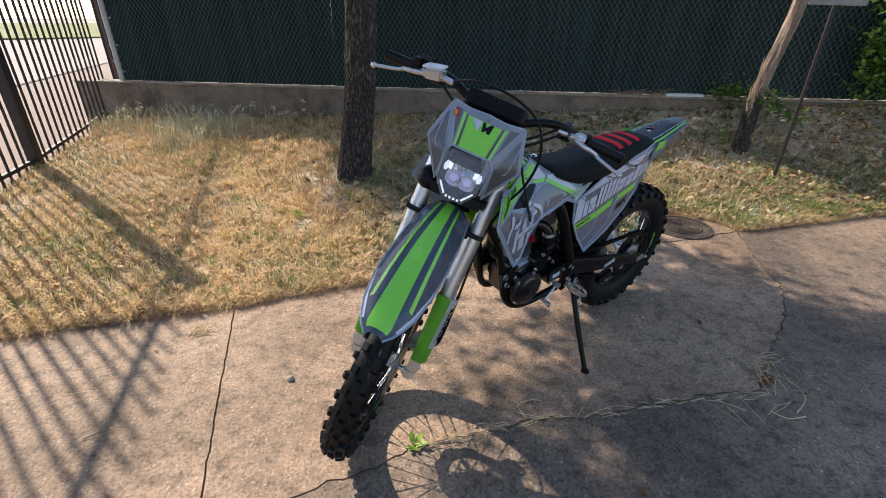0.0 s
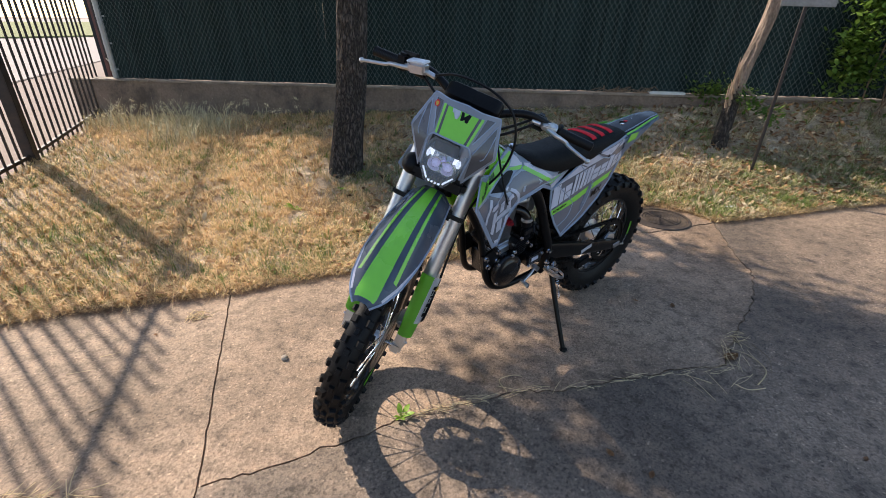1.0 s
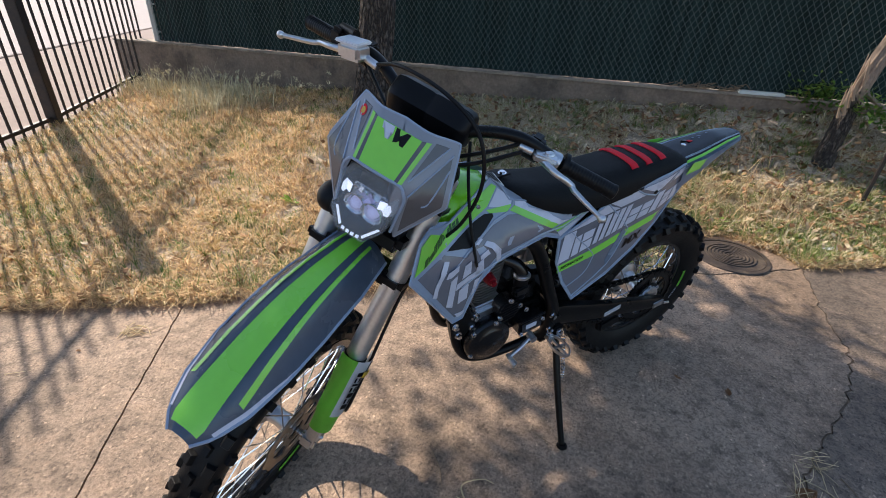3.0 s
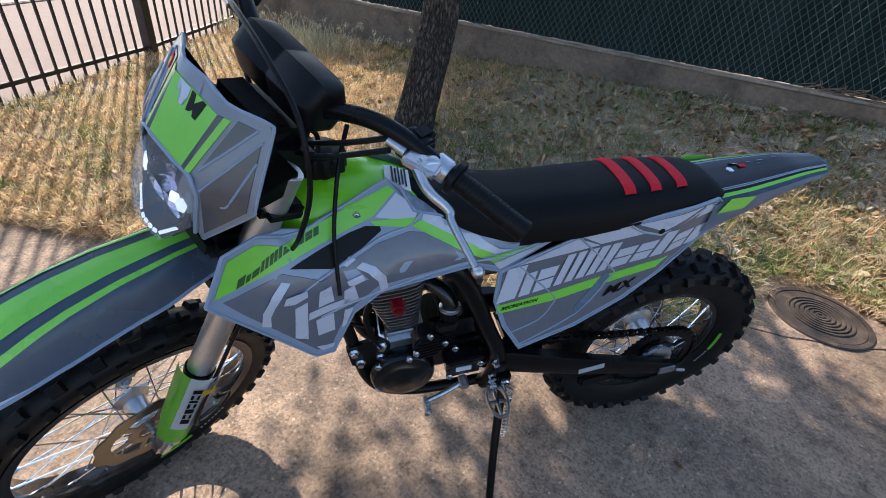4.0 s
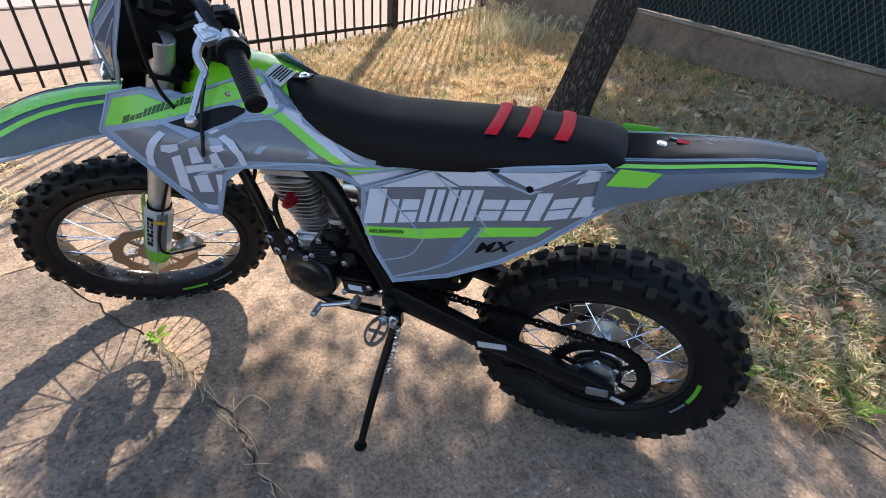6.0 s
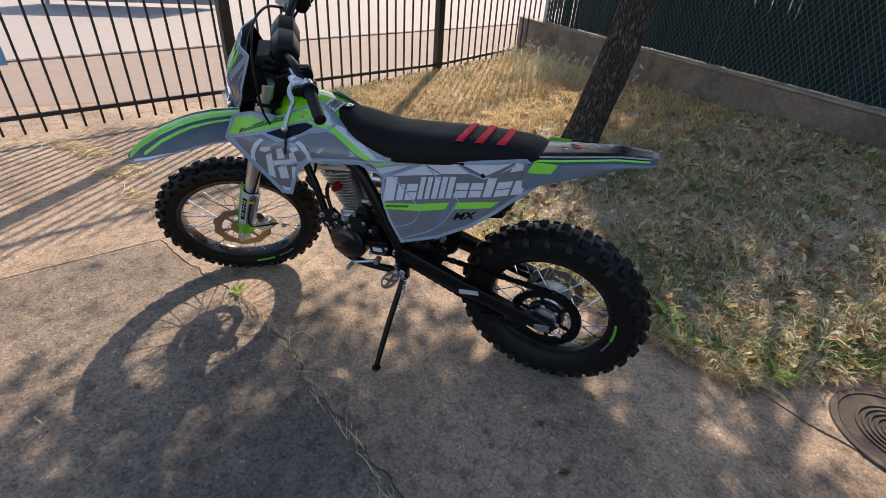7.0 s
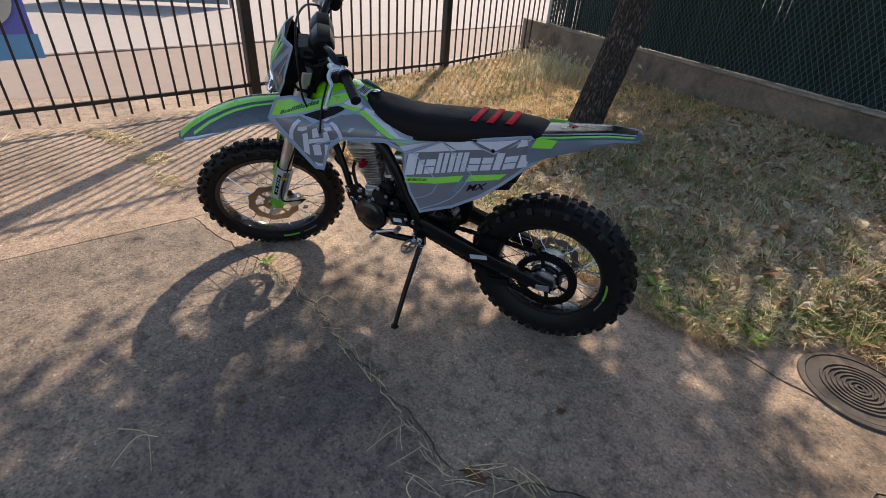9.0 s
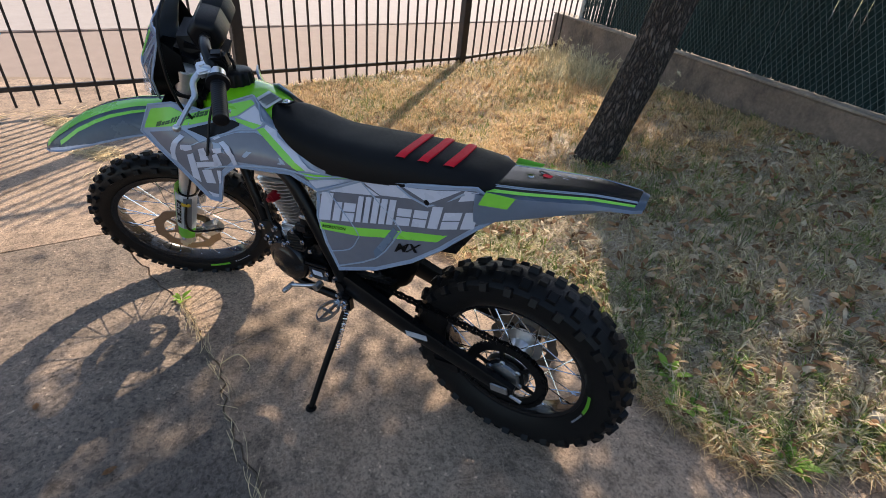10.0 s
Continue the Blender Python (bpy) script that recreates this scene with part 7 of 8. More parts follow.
def broken_tree():
    t = thing("young_tree", Matrix(), "leaning young tree with a torn pale trunk", "tree")
    b = Vector((2.745, 4.75, lawn_z(2.745, 4.75)))
    bm = bmesh.new()
    bark_tube(bm, [b + Vector((0, 0, -0.05)), b + Vector((0.02, 0.02, 0.2)), b + Vector((0.05, 0.06, 0.46)), b + Vector((0.07, 0.07, 0.56))], (0.072, 0.064, 0.060, 0.052), 40, 9, 0.16, 0.006, 12)
    part("trunk", bm, MAT_BARK, t, "dark barked lower trunk")
    bm = bmesh.new()
    bark_tube(bm, [b + Vector((0.045, 0.055, 0.44)), b + Vector((0.10, 0.08, 0.70)), b + Vector((0.16, 0.08, 1.0)), b + Vector((0.20, 0.08, 1.35)), b + Vector((0.22, 0.08, 2.2)), b + Vector((0.1, 0.08, 3.0))], (0.058, 0.058, 0.054, 0.048, 0.038, 0.03), 28, 9, 0.22, 0.006, 14)
    part("broken_stem", bm, MAT_DEADWOOD, t, "weathered pale leaning stem")
    bm = bmesh.new()
    rng = random.Random(3)
    for i in range(11):
        p = b + Vector((-0.02 + 0.004 * i + rng.uniform(-0.02, 0.02), -0.02 + rng.uniform(-0.01, 0.03), 0.36 + i * 0.026))
        tube(bm, [p, p + Vector((-0.02, -0.01, 0.08)), p + Vector((-0.015 + rng.uniform(-0.03, 0.02), -0.015, 0.16 + rng.uniform(0, 0.08)))], (0.012, 0.003), 6, 3)
    tube(bm, [b + Vector((0.04, -0.03, 0.12)), b + Vector((0.10, -0.04, 0.20)), b + Vector((0.13, -0.04, 0.27))], (0.012, 0.003), 6, 3)
    part("torn_wood", bm, MAT_FRESH, t, "fresh split wood splinters")
    bm = bmesh.new()
    tube(bm, [b + Vector((0.10, 0.05, 0.55)), b + Vector((0.24, 0.0, 0.44)), b + Vector((0.42, -0.05, 0.33))], (0.02, 0.008), 7, 4)
    part("limb", bm, MAT_DEADWOOD, t)
    bm = bmesh.new()
    tube(bm, [b + Vector((0.2, 0.08, 2.4)), b + Vector((0.9, 0.0, 2.75)), b + Vector((1.4, -0.1, 2.4))], (0.02, 0.008), 7, 4)
    part("limb", bm, MAT_DEADWOOD, t)
    cs = [(b.x + 0.06 + 0.05 * i, b.y + 0.02 - 0.015 * i, b.z + 0.50 - 0.03 * i, 0.05) for i in range(8)]
    leaf_cloud("leaves", cs, 260, 0.055, MAT_LEAF, t, 8, 0.9, label="dark leafy sprigs on the torn limb")
    rng2 = random.Random(9)
    cs = [(b.x + 0.3 + rng2.uniform(-0.8, 1.3), b.y + rng2.uniform(-0.7, 0.7), b.z + 2.6 + rng2.uniform(-0.3, 0.9), 0.25) for i in range(16)]
    leaf_cloud("crown", cs, 2200, 0.075, MAT_LEAF, t, 18, 1.0)
    return t


broken_tree()
# sign on a leaning steel stake
st = thing("sign_stake", Matrix.Translation((2.90, 4.33, lawn_z(2.90, 4.33))), "dark steel stake carrying a mottled grey sign board", "sign")
bm = bmesh.new()
box(bm, (0.024, 0.007, 1.85), pose(0, 0, 0.87, 0, 1.2, 0))
box(bm, (0.007, 0.024, 1.85), pose(0, 0.012, 0.87, 0, 1.2, 0))
part("stake", bm, MAT_IRON, st)
bm = bmesh.new()
box(bm, (0.42, 0.012, 0.5), pose(0.02, -0.015, 1.605, 0, 1.2, 0), 0.004)
part("sign_board", bm, MAT_BOARD, st, "mottled grey board")
# shrub and hanging vine by the fence
sh = thing("shrub", Matrix(), "dark green shrub climbing the slatted fence", "shrub")
rng = random.Random(21)
bm = bmesh.new()
for i in range(6):
    x = 4.5 + rng.uniform(-0.3, 0.6)
    y = wall_y(x) - 0.12
    tube(bm, [(x, y, lawn_z(x, y) - 0.03), (x + rng.uniform(-0.2, 0.2), y - 0.05, 1.0), (x + rng.uniform(-0.4, 0.4), y - rng.uniform(0.0, 0.5), 1.7 + rng.uniform(-0.3, 0.6))], (0.009, 0.003), 6, 4)
part("stems", bm, MAT_TWIG, sh, kind="stuff")
cs = [(4.02 + rng.uniform(-0.12, 0.12), wall_y(4.0) - 0.10, rng.uniform(0.75, 1.7), 0.09) for i in range(14)]
cs += [(4.72 + rng.uniform(-0.35, 0.8), wall_y(4.4) - rng.uniform(0.1, 0.6), rng.uniform(0.55, 1.9), 0.16) for i in range(34)]
cs += [(4.45 + rng.uniform(-0.2, 0.5), wall_y(4.2) - rng.uniform(0.3, 0.9), rng.uniform(1.35, 2.0), 0.13) for i in range(14)]
leaf_cloud("leaves", cs, 6500, 0.075, MAT_LEAF, sh, 12, 1.0, label="dense dark green leaves")
cs = [(2.80 + rng.uniform(-0.14, 0.2), wall_y(2.8) + 0.03, 0.69 + rng.uniform(-0.03, 0.12), 0.06) for i in range(8)]
ivy = thing("low_shrub", Matrix(), "low leafy growth on the wall top", "shrub")
leaf_cloud("leaves", cs, 420, 0.05, MAT_LEAF, ivy, 13, 0.9)
bm = bmesh.new()
for c in cs:
    tube(bm, [(c[0], wall_y(c[0]) + 0.04, 0.61), (c[0], c[1], c[2])], 0.004, 5, 0)
part("stems", bm, MAT_TWIG, ivy)


# ---- grass ----
def blades(name, n, seed, x0, x1, dens, length, lean, mat, label, category, fringe=False, width=0.0016):
    """Bent blades rooted in the lawn; dens(x, y) thins them out."""
    rng = np.random.RandomState(seed)
    xs, ys, zs = [], [], []
    py = random.Random(seed)
    while len(xs) < n:
        x = py.uniform(x0, x1)
        e, w = edge_y(x), wall_y(x)
        if fringe:
            y = e + py.uniform(-0.035, 0.06)
        else:
            y = e + (w - e) * py.random() ** 1.15
        if x < fence_x(y) - 0.02 or py.random() > dens(x, y):
            continue
        xs.append(x)
        ys.append(y)
        zs.append(lawn_z(x, y) if y > e else 0.004)
    k = len(xs)
    p = np.stack([xs, ys, zs], 1)
    a = rng.uniform(0, 2 * np.pi, k)
    clump = np.array([noise.noise((x * 6, y * 6, seed)) + 0.5 * noise.noise((x * 2, y * 2, seed)) for x, y in zip(xs, ys)])
    ln = rng.uniform(*length, k) * np.clip(1 + 0.9 * clump, 0.45, 1.9)
    ti = np.radians(rng.uniform(*lean, k))
    d = np.stack([np.cos(a), np.sin(a), np.zeros(k)], 1)
    s = np.stack([-np.sin(a), np.cos(a), np.zeros(k)], 1) * (width * rng.uniform(0.7, 1.5, k))[:, None]
    up = np.array([[0, 0, 1.0]])
    m = p + d * (ln * 0.5 * np.sin(ti * 0.7))[:, None] + up * (ln * 0.5 * np.cos(ti * 0.7))[:, None]
    t = p + d * (ln * np.sin(ti))[:, None] + up * (ln * np.cos(ti) * 0.9 + 0.004)[:, None]
    v = np.stack([p - s, p + s, m - s * 0.8, m + s * 0.8, t], 1).reshape(-1, 3)
    i = np.arange(k)[:, None] * 5
    f = np.concatenate([i + [[0, 1, 3]], i + [[0, 3, 2]], i + [[2, 3, 4]]], 1).reshape(-1, 3)
    return tri_mesh(name, v, f, mat, label=label, category=category, kind="stuff")


def near(x, y):
    return 1.0 if -3.6 < x < 3.2 else 0.55


def green_patch(x, y):
    e = edge_y(x)
    g = 0.30 + 0.9 * noise.noise((x * 1.3, y * 1.3, 5)) + 0.35 * max(0.0, 1 - (y - e) / 0.7)
    if x > 0.6:
        g += 0.04 + 0.7 * max(0.0, 1 - (y - e) / 0.8)
    if x < -1.6:
        g += 0.10
    return max(0.0, min(1.0, g)) * near(x, y) * trodden(x, y)


def trodden(x, y):
    # the strip by the wall is mostly bare dirt
    return 0.25 if x > 1.3 and y > edge_y(x) + 0.85 else 1.0


def bare(x, y):
    return (0.60 + 0.55 * noise.noise((x * 1.7, y * 1.7, 9)) + 0.35 * noise.noise((x * 6, y * 6, 2))) * near(x, y) * (1.0 if x < -0.5 else 0.62) * min(1.0, max(0.12, (math.hypot(x + 0.83, y - 4.07) - 0.2) * 1.8))


blades("dry_grass", 46000, 3, -4.6, -0.35, bare, (0.03, 0.10), (50, 88), MAT_DRY, "short dry straw-coloured lawn grass", "grass", width=0.0028)
blades("grey_dry_grass", 26000, 23, -0.35, 5.5, lambda x, y: bare(x, y) * trodden(x, y), (0.03, 0.09), (50, 88), MAT_HAY, "short dry grass in greyer tones for the shaded lawn", "grass", width=0.0026)
blades("green_grass", 42000, 4, -4.4, 5.5, green_patch, (0.025, 0.085), (20, 75), MAT_GREEN, "patchy green lawn grass", "grass", width=0.0020)
blades("straw_litter", 48000, 15, -0.9, 5.0, lambda x, y: trodden(x, y) ** 0.5 * min(1.0, max(0.0, 0.62 + 0.8 * noise.noise((x * 2.1, y * 2.1, 12)) + 0.4 * noise.noise((x * 7, y * 7, 3)))), (0.020, 0.062), (66, 90), MAT_LITTER, "fine pale straw litter on the shaded lawn", "straw", width=0.0031)
blades("leaf_litter", 12000, 25, -0.9, 5.0, lambda x, y: min(1.0, max(0.0, 0.5 + 0.9 * noise.noise((x * 3.1, y * 3.1, 7)))), (0.016, 0.04), (62, 92), MAT_CHIP, "broken leaf and bark litter on the shaded lawn", "litter", width=0.0046)
blades("edge_straw", 9000, 5, -3.1, 4.5, near, (0.04, 0.12), (55, 90), MAT_DRY, "dead straw lying along the driveway edge", "straw", fringe=True)


def tufts(name, n, per, seed, x0, x1, keep, length, width, mat, label):
    """Loose tufts of bent blades that spread from one root."""
    py = random.Random(seed)
    rng = np.random.RandomState(seed)
    roots = []
    while len(roots) < n:
        x = py.uniform(x0, x1)
        e, w = edge_y(x), wall_y(x)
        y = e + (w - e) * py.random() ** 1.1
        if x < fence_x(y) + 0.02 or py.random() > keep(x, y):
            continue
        roots.append((x, y, lawn_z(x, y), py.uniform(0.6, 1.3)))
    r = np.repeat(np.array(roots), per, 0)
    k = len(r)
    a = rng.uniform(0, 2 * np.pi, k)
    ln = rng.uniform(*length, k) * r[:, 3]
    ti = np.radians(rng.uniform(25, 88, k))
    d = np.stack([np.cos(a), np.sin(a), np.zeros(k)], 1)
    p = r[:, :3] + d * rng.uniform(0, 0.02, k)[:, None]
    s = np.stack([-np.sin(a), np.cos(a), np.zeros(k)], 1) * (width * rng.uniform(0.6, 1.3, k))[:, None]
    up = np.array([[0, 0, 1.0]])
    m = p + d * (ln * 0.5 * np.sin(ti * 0.6))[:, None] + up * (ln * 0.5 * np.cos(ti * 0.6))[:, None]
    t = p + d * (ln * np.sin(ti))[:, None] + up * (ln * np.cos(ti) * 0.8 + 0.006)[:, None]
    v = np.stack([p - s * 0.6, p + s * 0.6, m - s, m + s, t], 1).reshape(-1, 3)
    i = np.arange(k)[:, None] * 5
    f = np.concatenate([i + [[0, 1, 3]], i + [[0, 3, 2]], i + [[2, 3, 4]]], 1).reshape(-1, 3)
    return tri_mesh(name, v, f, mat, label=label, category="grass", kind="stuff")


tufts("straw_tufts", 1050, 16, 51, -4.4, -0.4, lambda x, y: 0.55 + 0.7 * noise.noise((x * 2.3, y * 2.3, 4)), (0.05, 0.11), 0.0034, MAT_DRY, "clumped bright straw tufts in the lawn")
tufts("grey_dry_tufts", 900, 16, 53, -0.4, 4.5, lambda x, y: (0.45 + 0.7 * noise.noise((x * 2.3, y * 2.3, 4))) * trodden(x, y), (0.05, 0.10), 0.0032, MAT_HAY, "clumped dry grass tufts in greyer tones for the shaded lawn")
tufts("green_tufts", 900, 14, 52, -4.4, 4.5, lambda x, y: max(0.0, (0.2 if x < 0 else 0.42) + 0.8 * noise.noise((x * 1.6, y * 1.6, 8)) + 0.5 * max(0.0, 1 - (y - edge_y(x)) / 0.5) * (1.0 if x > 0.9 else 0.4)), (0.04, 0.10), 0.0030, MAT_GREEN, "small green tufts in the dry lawn")


def tall_at(cx, cy, r):
    def f(x, y):
        return max(0.0, 1 - math.hypot(x - cx, (y - cy) * 1.4) / r)
    return f


blades("tall_dry_grass", 1500, 6, -4.4, -0.8, lambda x, y: max(0.0, 1 - abs(y - (wall_y(x) - 0.42)) / 0.40) * (0.5 if x < -2.6 else 0.1 if x < -2.0 else 0.0) + max(0.0, 1 - math.hypot(x + 2.75, y - 5.0) / 0.55), (0.14, 0.32), (15, 75), MAT_WISP, "tall dry seeding grass along the wall", "grass", width=0.0030)
blades("tuft_grass", 700, 7, 0.9, 3.4, tall_at(1.9, 4.25, 0.9), (0.12, 0.24), (25, 75), MAT_DRY, "long pale bent grass stems", "grass", width=0.0014)

# seed heads on the tall grass
rng = random.Random(31)
cs = []
for i in range(60):
    x = rng.uniform(-4.1, -1.7)
    y = wall_y(x) - rng.uniform(0.15, 0.75)
    cs.append((x, y, lawn_z(x, y) + rng.uniform(0.14, 0.26), 0.016))
leaf_cloud("seed_heads", cs, 1400, 0.022, MAT_WISP, None, 32, 0.9, label="feathery pale seed heads of dry grass")
bpy.data.objects["seed_heads"]["category"] = "seed heads"


def fallen_leaves(n, seed):
    py = random.Random(seed)
    vs, ts = [], []
    for i in range(n):
        x = py.uniform(-2.2, 4.2)
        if x < -0.5 and py.random() < 0.85:
            continue
        e = edge_y(x)
        y = e + (wall_y(x) - e) * py.random()
        c = Vector((x, y, lawn_z(x, y) + 0.03))
        m = Matrix.Translation(c) @ pose(0, 0, 0, py.uniform(-45, 45), py.uniform(-45, 45), py.uniform(0, 360))
        l, w = py.uniform(0.018, 0.045), py.uniform(0.008, 0.018)
        o = len(vs)
        for q in ((-l, 0, 0), (-l * 0.3, w, 0.006), (l * 0.5, w * 0.8, 0.006), (l, 0, 0), (l * 0.5, -w * 0.8, 0.006), (-l * 0.3, -w, 0.006)):
            vs.append(tuple(m @ Vector(q)))
        ts += [(o, o + 1, o + 5), (o + 1, o + 2, o + 5), (o + 2, o + 4, o + 5), (o + 2, o + 3, o + 4)]
    return tri_mesh("fallen_leaves", np.array(vs), np.array(ts), MAT_FALLEN, label="scattered dry brown fallen leaves", category="leaves", kind="stuff")


fallen_leaves(4200, 8)


def weed(x, y, z, n, size, seed):
    py = random.Random(seed)
    w = thing("weed", Matrix.Translation((x, y, z)), "small bright green broadleaf weed", "weed", group="weeds")
    for i in range(n):
        a = 2 * math.pi * i / n + py.uniform(-0.4, 0.4)
        l = size * py.uniform(0.6, 1.2)
        up = py.uniform(0.3, 1.1)
        bm = bmesh.new()
        rr = []
        for t, ww in ((0, 0.02), (0.3, 0.16), (0.6, 0.22), (0.85, 0.13), (1.0, 0.01)):
            c = Vector((math.cos(a) * l * t, math.sin(a) * l * t, up * l * t * (1.25 - 0.55 * t)))
            s = Vector((-math.sin(a), math.cos(a), 0)) * ww * l
            rr.append([c - s + Vector((0, 0, 0.15 * ww * l)), c, c + s + Vector((0, 0, 0.15 * ww * l))])
        loft(bm, rr, close=False, caps=False)
        part("leaf", bm, MAT_WEED, w)
    return w


for i, (x, y, n, sz) in enumerate(((1.45, 3.32, 10, 0.075), (1.28, 3.21, 9, 0.065), (1.15, 3.13, 11, 0.085), (1.03, 3.19, 9, 0.075), (1.42, 3.62, 6, 0.05), (-0.98, 3.28, 8, 0.07), (-0.72, 3.66, 6, 0.05), (-0.60, 4.02, 5, 0.05), (-2.35, 3.45, 6, 0.05), (-2.0, 2.5, 6, 0.05), (1.86, 3.95, 7, 0.07), (1.10, 3.50, 6, 0.06), (2.3, 3.75, 7, 0.06), (0.115, 1.372, 7, 0.045))):
    weed(x, y, lawn_z(x, y) if y > edge_y(x) else 0.0, n, sz, 40 + i)

# manhole cover set in the concrete beside the lawn
mh = thing("manhole_cover", Matrix.Translation((1.832, 3.52, 0.0035)) @ Matrix.Scale(0.93, 4), "round rusty iron manhole cover with concentric ribs", "manhole cover")
bm = bmesh.new()
lathe(bm, [(0.0, 0.0), (0.206, 0.0), (0.206, 0.006), (0.0, 0.006)], pose(0, 0, 0, 90, 0, 0), 64, closed=False)
part("plate", bm, MAT_MANHOLE, mh)
for r in (0.016, 0.038, 0.060, 0.082, 0.104, 0.126, 0.148):
    bm = bmesh.new()
    lathe(bm, [(r - 0.007, 0.005), (r - 0.005, 0.013), (r + 0.005, 0.013), (r + 0.007, 0.005)], pose(0, 0, 0, 90, 0, 0), 64)
    part("rib", bm, MAT_MANHOLE, mh)
bm = bmesh.new()
lathe(bm, [(0.212, 0.0), (0.212, 0.009), (0.236, 0.008), (0.240, 0.0)], pose(0, 0, 0, 90, 0, 0), 64)
part("frame_ring", bm, MAT_MANHOLE, mh)


# ---- litter on the driveway ----
def straw_pile(x, y, n, rx, ry, ang, seed, ln=(0.06, 0.16), r=0.0015, along=False):
    py = random.Random(seed)
    bm = bmesh.new()
    for i in range(n):
        u, v = py.gauss(0, 0.45) * rx, py.gauss(0, 0.45) * ry
        a = py.gauss(0, 0.3) if along else py.uniform(0, math.pi)
        l = py.uniform(*ln) / 2
        z = 0.003 + abs(py.gauss(0, 0.007))
        d = Vector((math.cos(a), math.sin(a), py.uniform(-0.1, 0.1)))
        c = Vector((u, v, z))
        tube(bm, [c - d * l, c + Vector((py.uniform(-0.01, 0.01), py.uniform(-0.01, 0.01), py.uniform(0, 0.008))), c + d * l], r, 3, 2, False)
    for v in bm.verts:
        v.co.z = max(v.co.z, 0.001)
    o = part("straw_heap", bm, MAT_STRAW, label="loose heap of dry straw on the concrete", category="straw", kind="stuff", flat=True)
    o.matrix_world = pose(x, y, 0.001, 0, 0, ang)
    return o


straw_pile(-2.10, 0.43, 230, 0.30, 0.08, 40, 1)
for k in range(11):
    q = -7.6 + 0.62 * k
    straw_pile(-3.85 - 0.340 * q + 0.02, 4.158 + 0.940 * q, 22, 0.36, 0.018, 109.9, 60 + k, (0.06, 0.2))
straw_pile(-1.55, 0.74, 190, 0.17, 0.09, 60, 2)
straw_pile(-1.10, 0.88, 110, 0.20, 0.06, 30, 3)
straw_pile(-1.03, 1.96, 26, 0.06, 0.04, 20, 4, (0.05, 0.1))
for i, (x, y) in enumerate(zip([0.15 + 0.105 * k for k in range(14)], [1.38, 1.42, 1.46, 1.50, 1.54, 1.56, 1.58, 1.60, 1.63, 1.66, 1.69, 1.72, 1.73, 1.75])):
    straw_pile(x, y, 13 if i < 3 else 4, 0.07, 0.022, 18 if i < 6 else 12, 20 + i, (0.04, 0.13), 0.0010, True)
straw_pile(1.58, 1.85, 12, 0.10, 0.08, 50, 41, (0.05, 0.15), 0.0011)
straw_pile(1.66, 1.97, 14, 0.10, 0.04, 55, 42, (0.05, 0.15), 0.0011)
straw_pile(1.45, 1.66, 7, 0.16, 0.03, 10, 43, (0.08, 0.2), 0.0011)


def twig(pts, r=0.0025, mat=MAT_TWIG, label="thin dry twig lying on the concrete"):
    bm = bmesh.new()
    tube(bm, [(x, y, r + 0.002 + (0.004 if i % 2 else 0)) for i, (x, y) in enumerate(pts)], (r, r * 0.5), 6, 5)
    return part("twig", bm, mat, label=label, category="twig", group="litter")


twig([(0.53, 1.54), (0.50, 1.60), (0.56, 1.64), (0.60, 1.63)], 0.003, MAT_STRAW)
twig([(0.38, 1.70), (0.42, 1.64), (0.44, 1.58)], 0.003)
twig([(0.98, 0.80), (1.03, 0.883), (1.10, 0.90), (1.19, 0.91)], 0.002, MAT_STRAW)
twig([(1.06, 0.92), (1.04, 0.86), (1.12, 0.80)], 0.0015, MAT_STRAW)
twig([(0.61, 0.70), (0.65, 0.73)], 0.003, MAT_STRAW)
twig([(1.60, 1.66), (1.68, 1.75), (1.66, 1.86), (1.58, 1.90)], 0.003, MAT_STRAW)
twig([(1.62, 1.64), (1.54, 1.62), (1.50, 1.66)], 0.0025, MAT_STRAW)
twig([(1.72, 1.94), (1.74, 1.84), (1.70, 1.74)], 0.002)
twig([(-1.10, 1.30), (-1.05, 1.335), (-0.99, 1.35)], 0.003)
twig([(-0.86, 1.10), (-0.82, 1.09)], 0.004)
twig([(-1.36, 1.50), (-1.27, 1.53)], 0.0015, MAT_STRAW)
twig([(-1.30, 1.62), (-1.22, 1.66)], 0.0015, MAT_STRAW)
twig([(0.72, 1.86), (0.77, 1.83)], 0.0018)
twig([(1.95, 1.42), (2.02, 1.39)], 0.0018, MAT_STRAW)


def dead_leaf(x, y, size, turn, mat, label, z=0.004):
    bm = bmesh.new()
    py = random.Random(int(x * 100 + y * 7))
    rr = []
    for t, w in ((-1, 0.03), (-0.6, 0.42), (-0.1, 0.55), (0.4, 0.42), (0.8, 0.18), (1, 0.02)):
        rr.append([Vector((t, s * w, abs(s) * 0.25 * w + 0.10 * t * t + py.uniform(0, 0.05))) * size for s in (-1, -0.5, 0, 0.5, 1)])
    loft(bm, rr, close=False, caps=False)
    bmesh.ops.solidify(bm, geom=bm.faces[:], thickness=0.0006)
    o = part("leaf", bm, mat, label=label, category="leaf", group="litter")
    o.matrix_world = pose(x, y, z, 0, 0, turn)
    return o


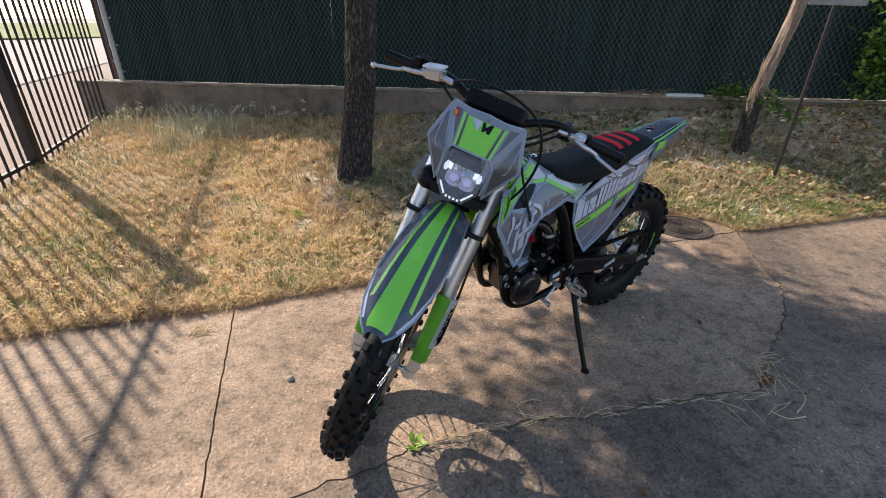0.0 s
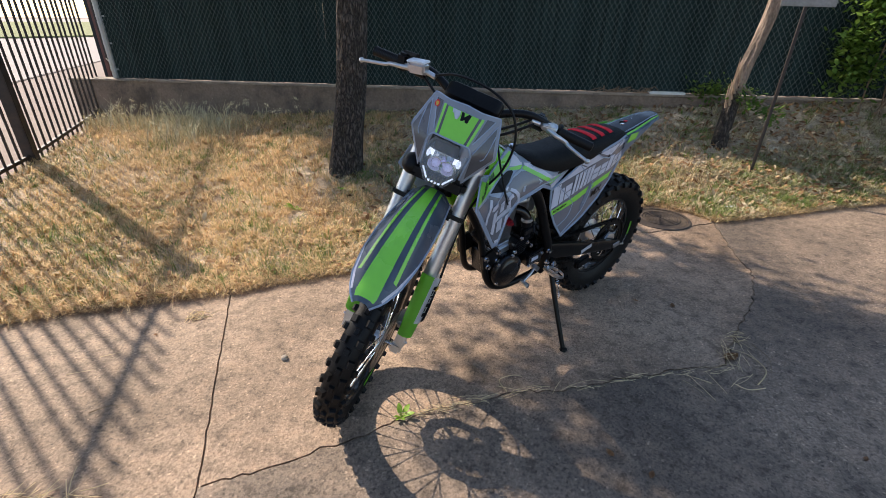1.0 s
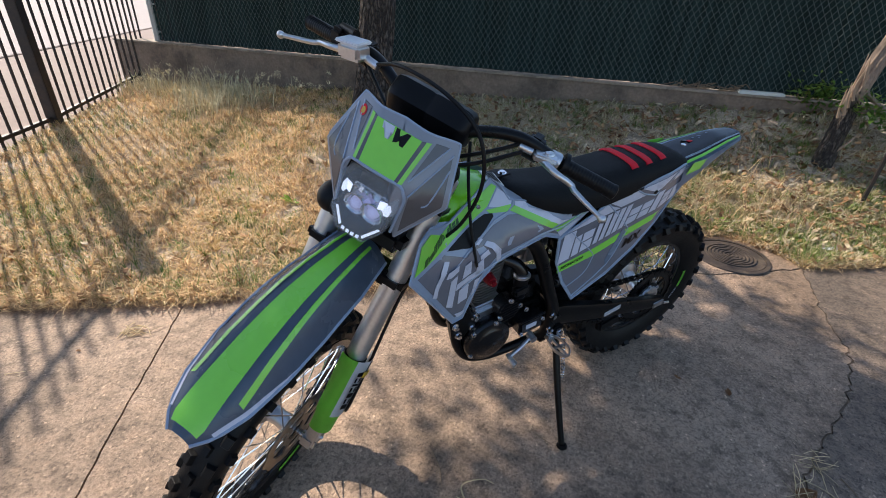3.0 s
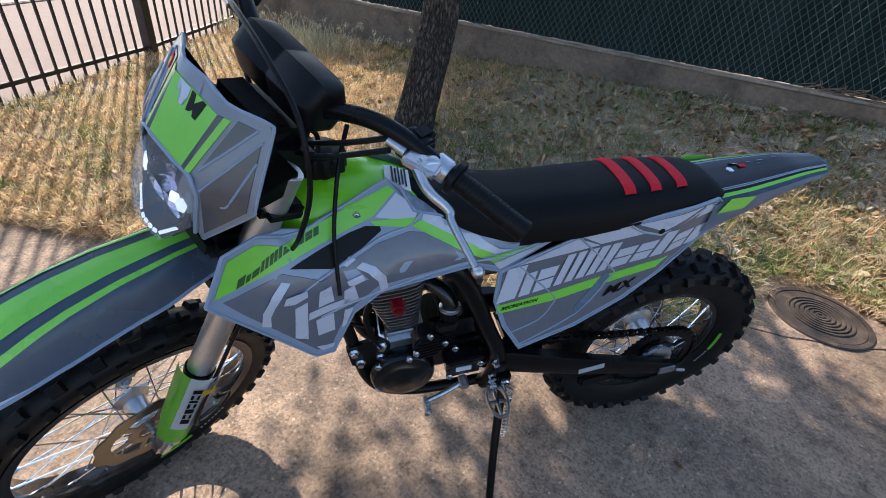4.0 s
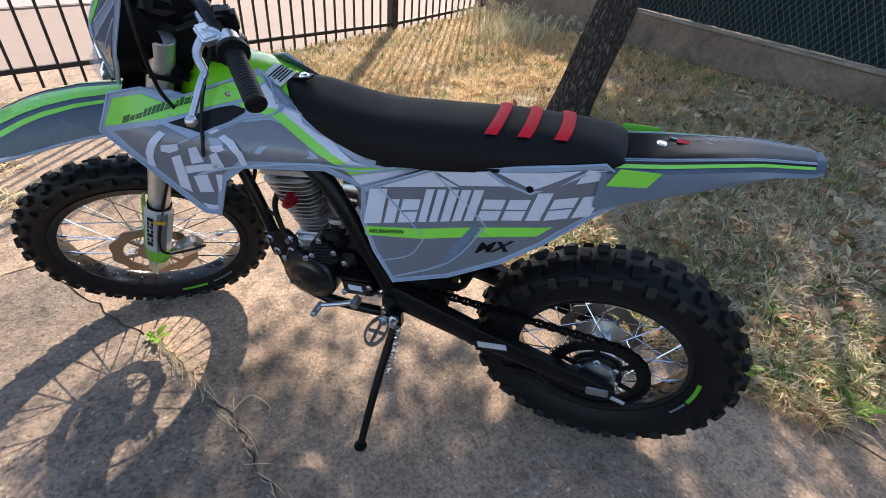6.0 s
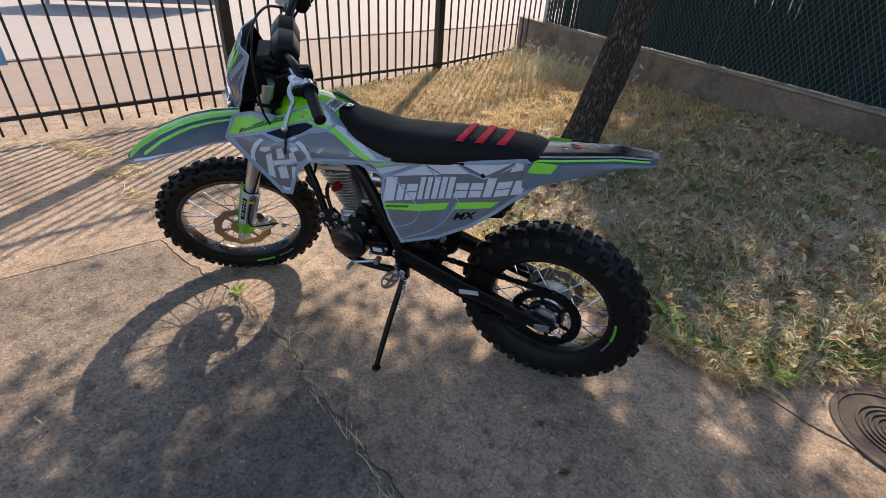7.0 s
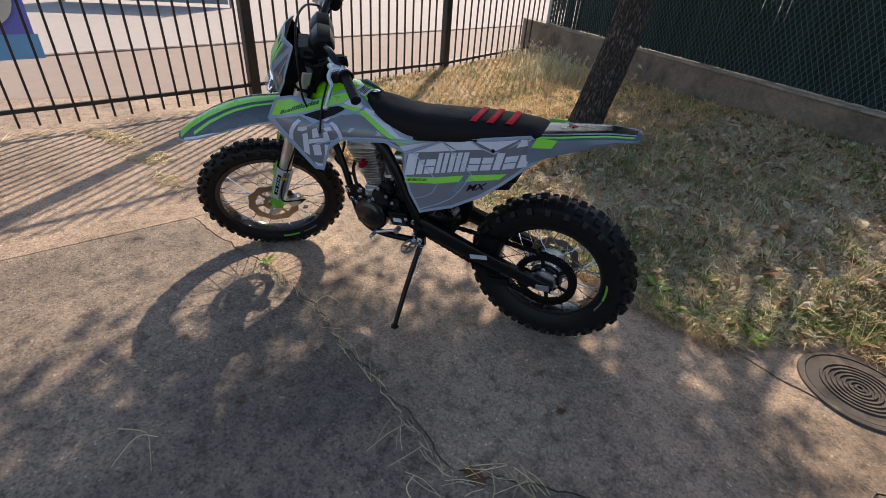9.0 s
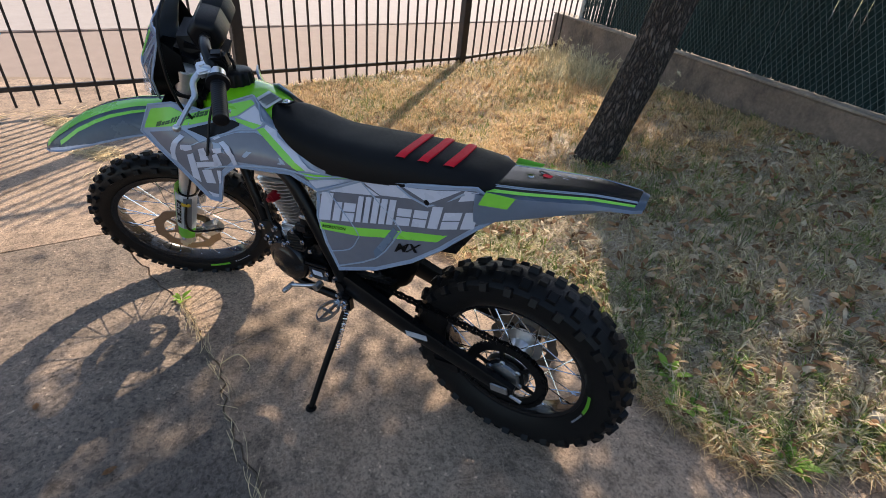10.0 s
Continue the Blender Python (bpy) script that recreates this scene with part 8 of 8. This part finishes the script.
for i, (x, y, s, a) in enumerate(((1.575, 1.84, 0.045, 30), (1.465, 2.264, 0.022, 80), (0.58, 1.00, 0.016, 10), (1.0, 1.18, 0.018, 60), (0.88, 1.26, 0.020, 120), (-1.15, 1.80, 0.012, 0), (1.78, 1.30, 0.014, 40), (1.28, 2.30, 0.016, 140), (1.33, 3.18, 0.05, 20), (1.60, 3.74, 0.035, 75), (2.02, 3.70, 0.028, 100))):
    dead_leaf(x, y, s, a, MAT_FALLEN, "curled dry brown leaf on the concrete" if i < 8 else "curled brown leaf at the lawn edge", 0.004 if i < 8 else 0.02)
dead_leaf(2.435, 3.705, 0.045, 20, MAT_PAPER, "crumpled white paper scrap on the grass", lawn_z(2.435, 3.705) + 0.03)
for i, (x, y, r) in enumerate(((-0.464, 1.674, 0.016), (1.435, 3.755, 0.028), (1.40, 3.235, 0.026), (1.47, 3.63, 0.018), (1.33, 3.19, 0.020), (-2.95, 4.55, 0.03))):
    bm = bmesh.new()
    bmesh.ops.create_icosphere(bm, subdivisions=2, radius=r)
    for v in bm.verts:
        v.co *= 1 + 0.25 * noise.noise(v.co * 60 + Vector((i, 0, 0)))
        v.co.z *= 0.7
    o = part("stone", bm, MAT_STONE, label="small rounded tan stone", category="stone", group="stones")
    o.matrix_world = Matrix.Translation((x, y, (lawn_z(x, y) if y > edge_y(x) else 0.0) + r * 0.5))
# loose slab and twigs on the wall's top
bm = bmesh.new()
box(bm, (0.36, 0.10, 0.022), pose(0, 0, 0.011), 0.004)
o = part("loose_board", bm, MAT_SIGN, label="pale flat board lying on the wall", category="board")
o.matrix_world = Matrix.Translation((2.41, wall_y(2.41) + 0.055, 0.6855)) @ Matrix.Rotation(TURNW, 4, "Z")
bm = bmesh.new()
py = random.Random(4)
for i in range(26):
    x = 1.95 + py.uniform(-0.25, 0.3)
    y = wall_y(x) + 0.05 + py.uniform(-0.03, 0.03)
    z = 0.692 + py.uniform(0, 0.05)
    tube(bm, [(x, y, z), (x + py.uniform(-0.1, 0.1), y, z + py.uniform(-0.01, 0.03)), (x + py.uniform(-0.2, 0.2), y, 0.692)], 0.003, 5, 3)
part("brushwood", bm, MAT_TWIG, label="small heap of dry twigs on the wall", category="twigs", kind="stuff")
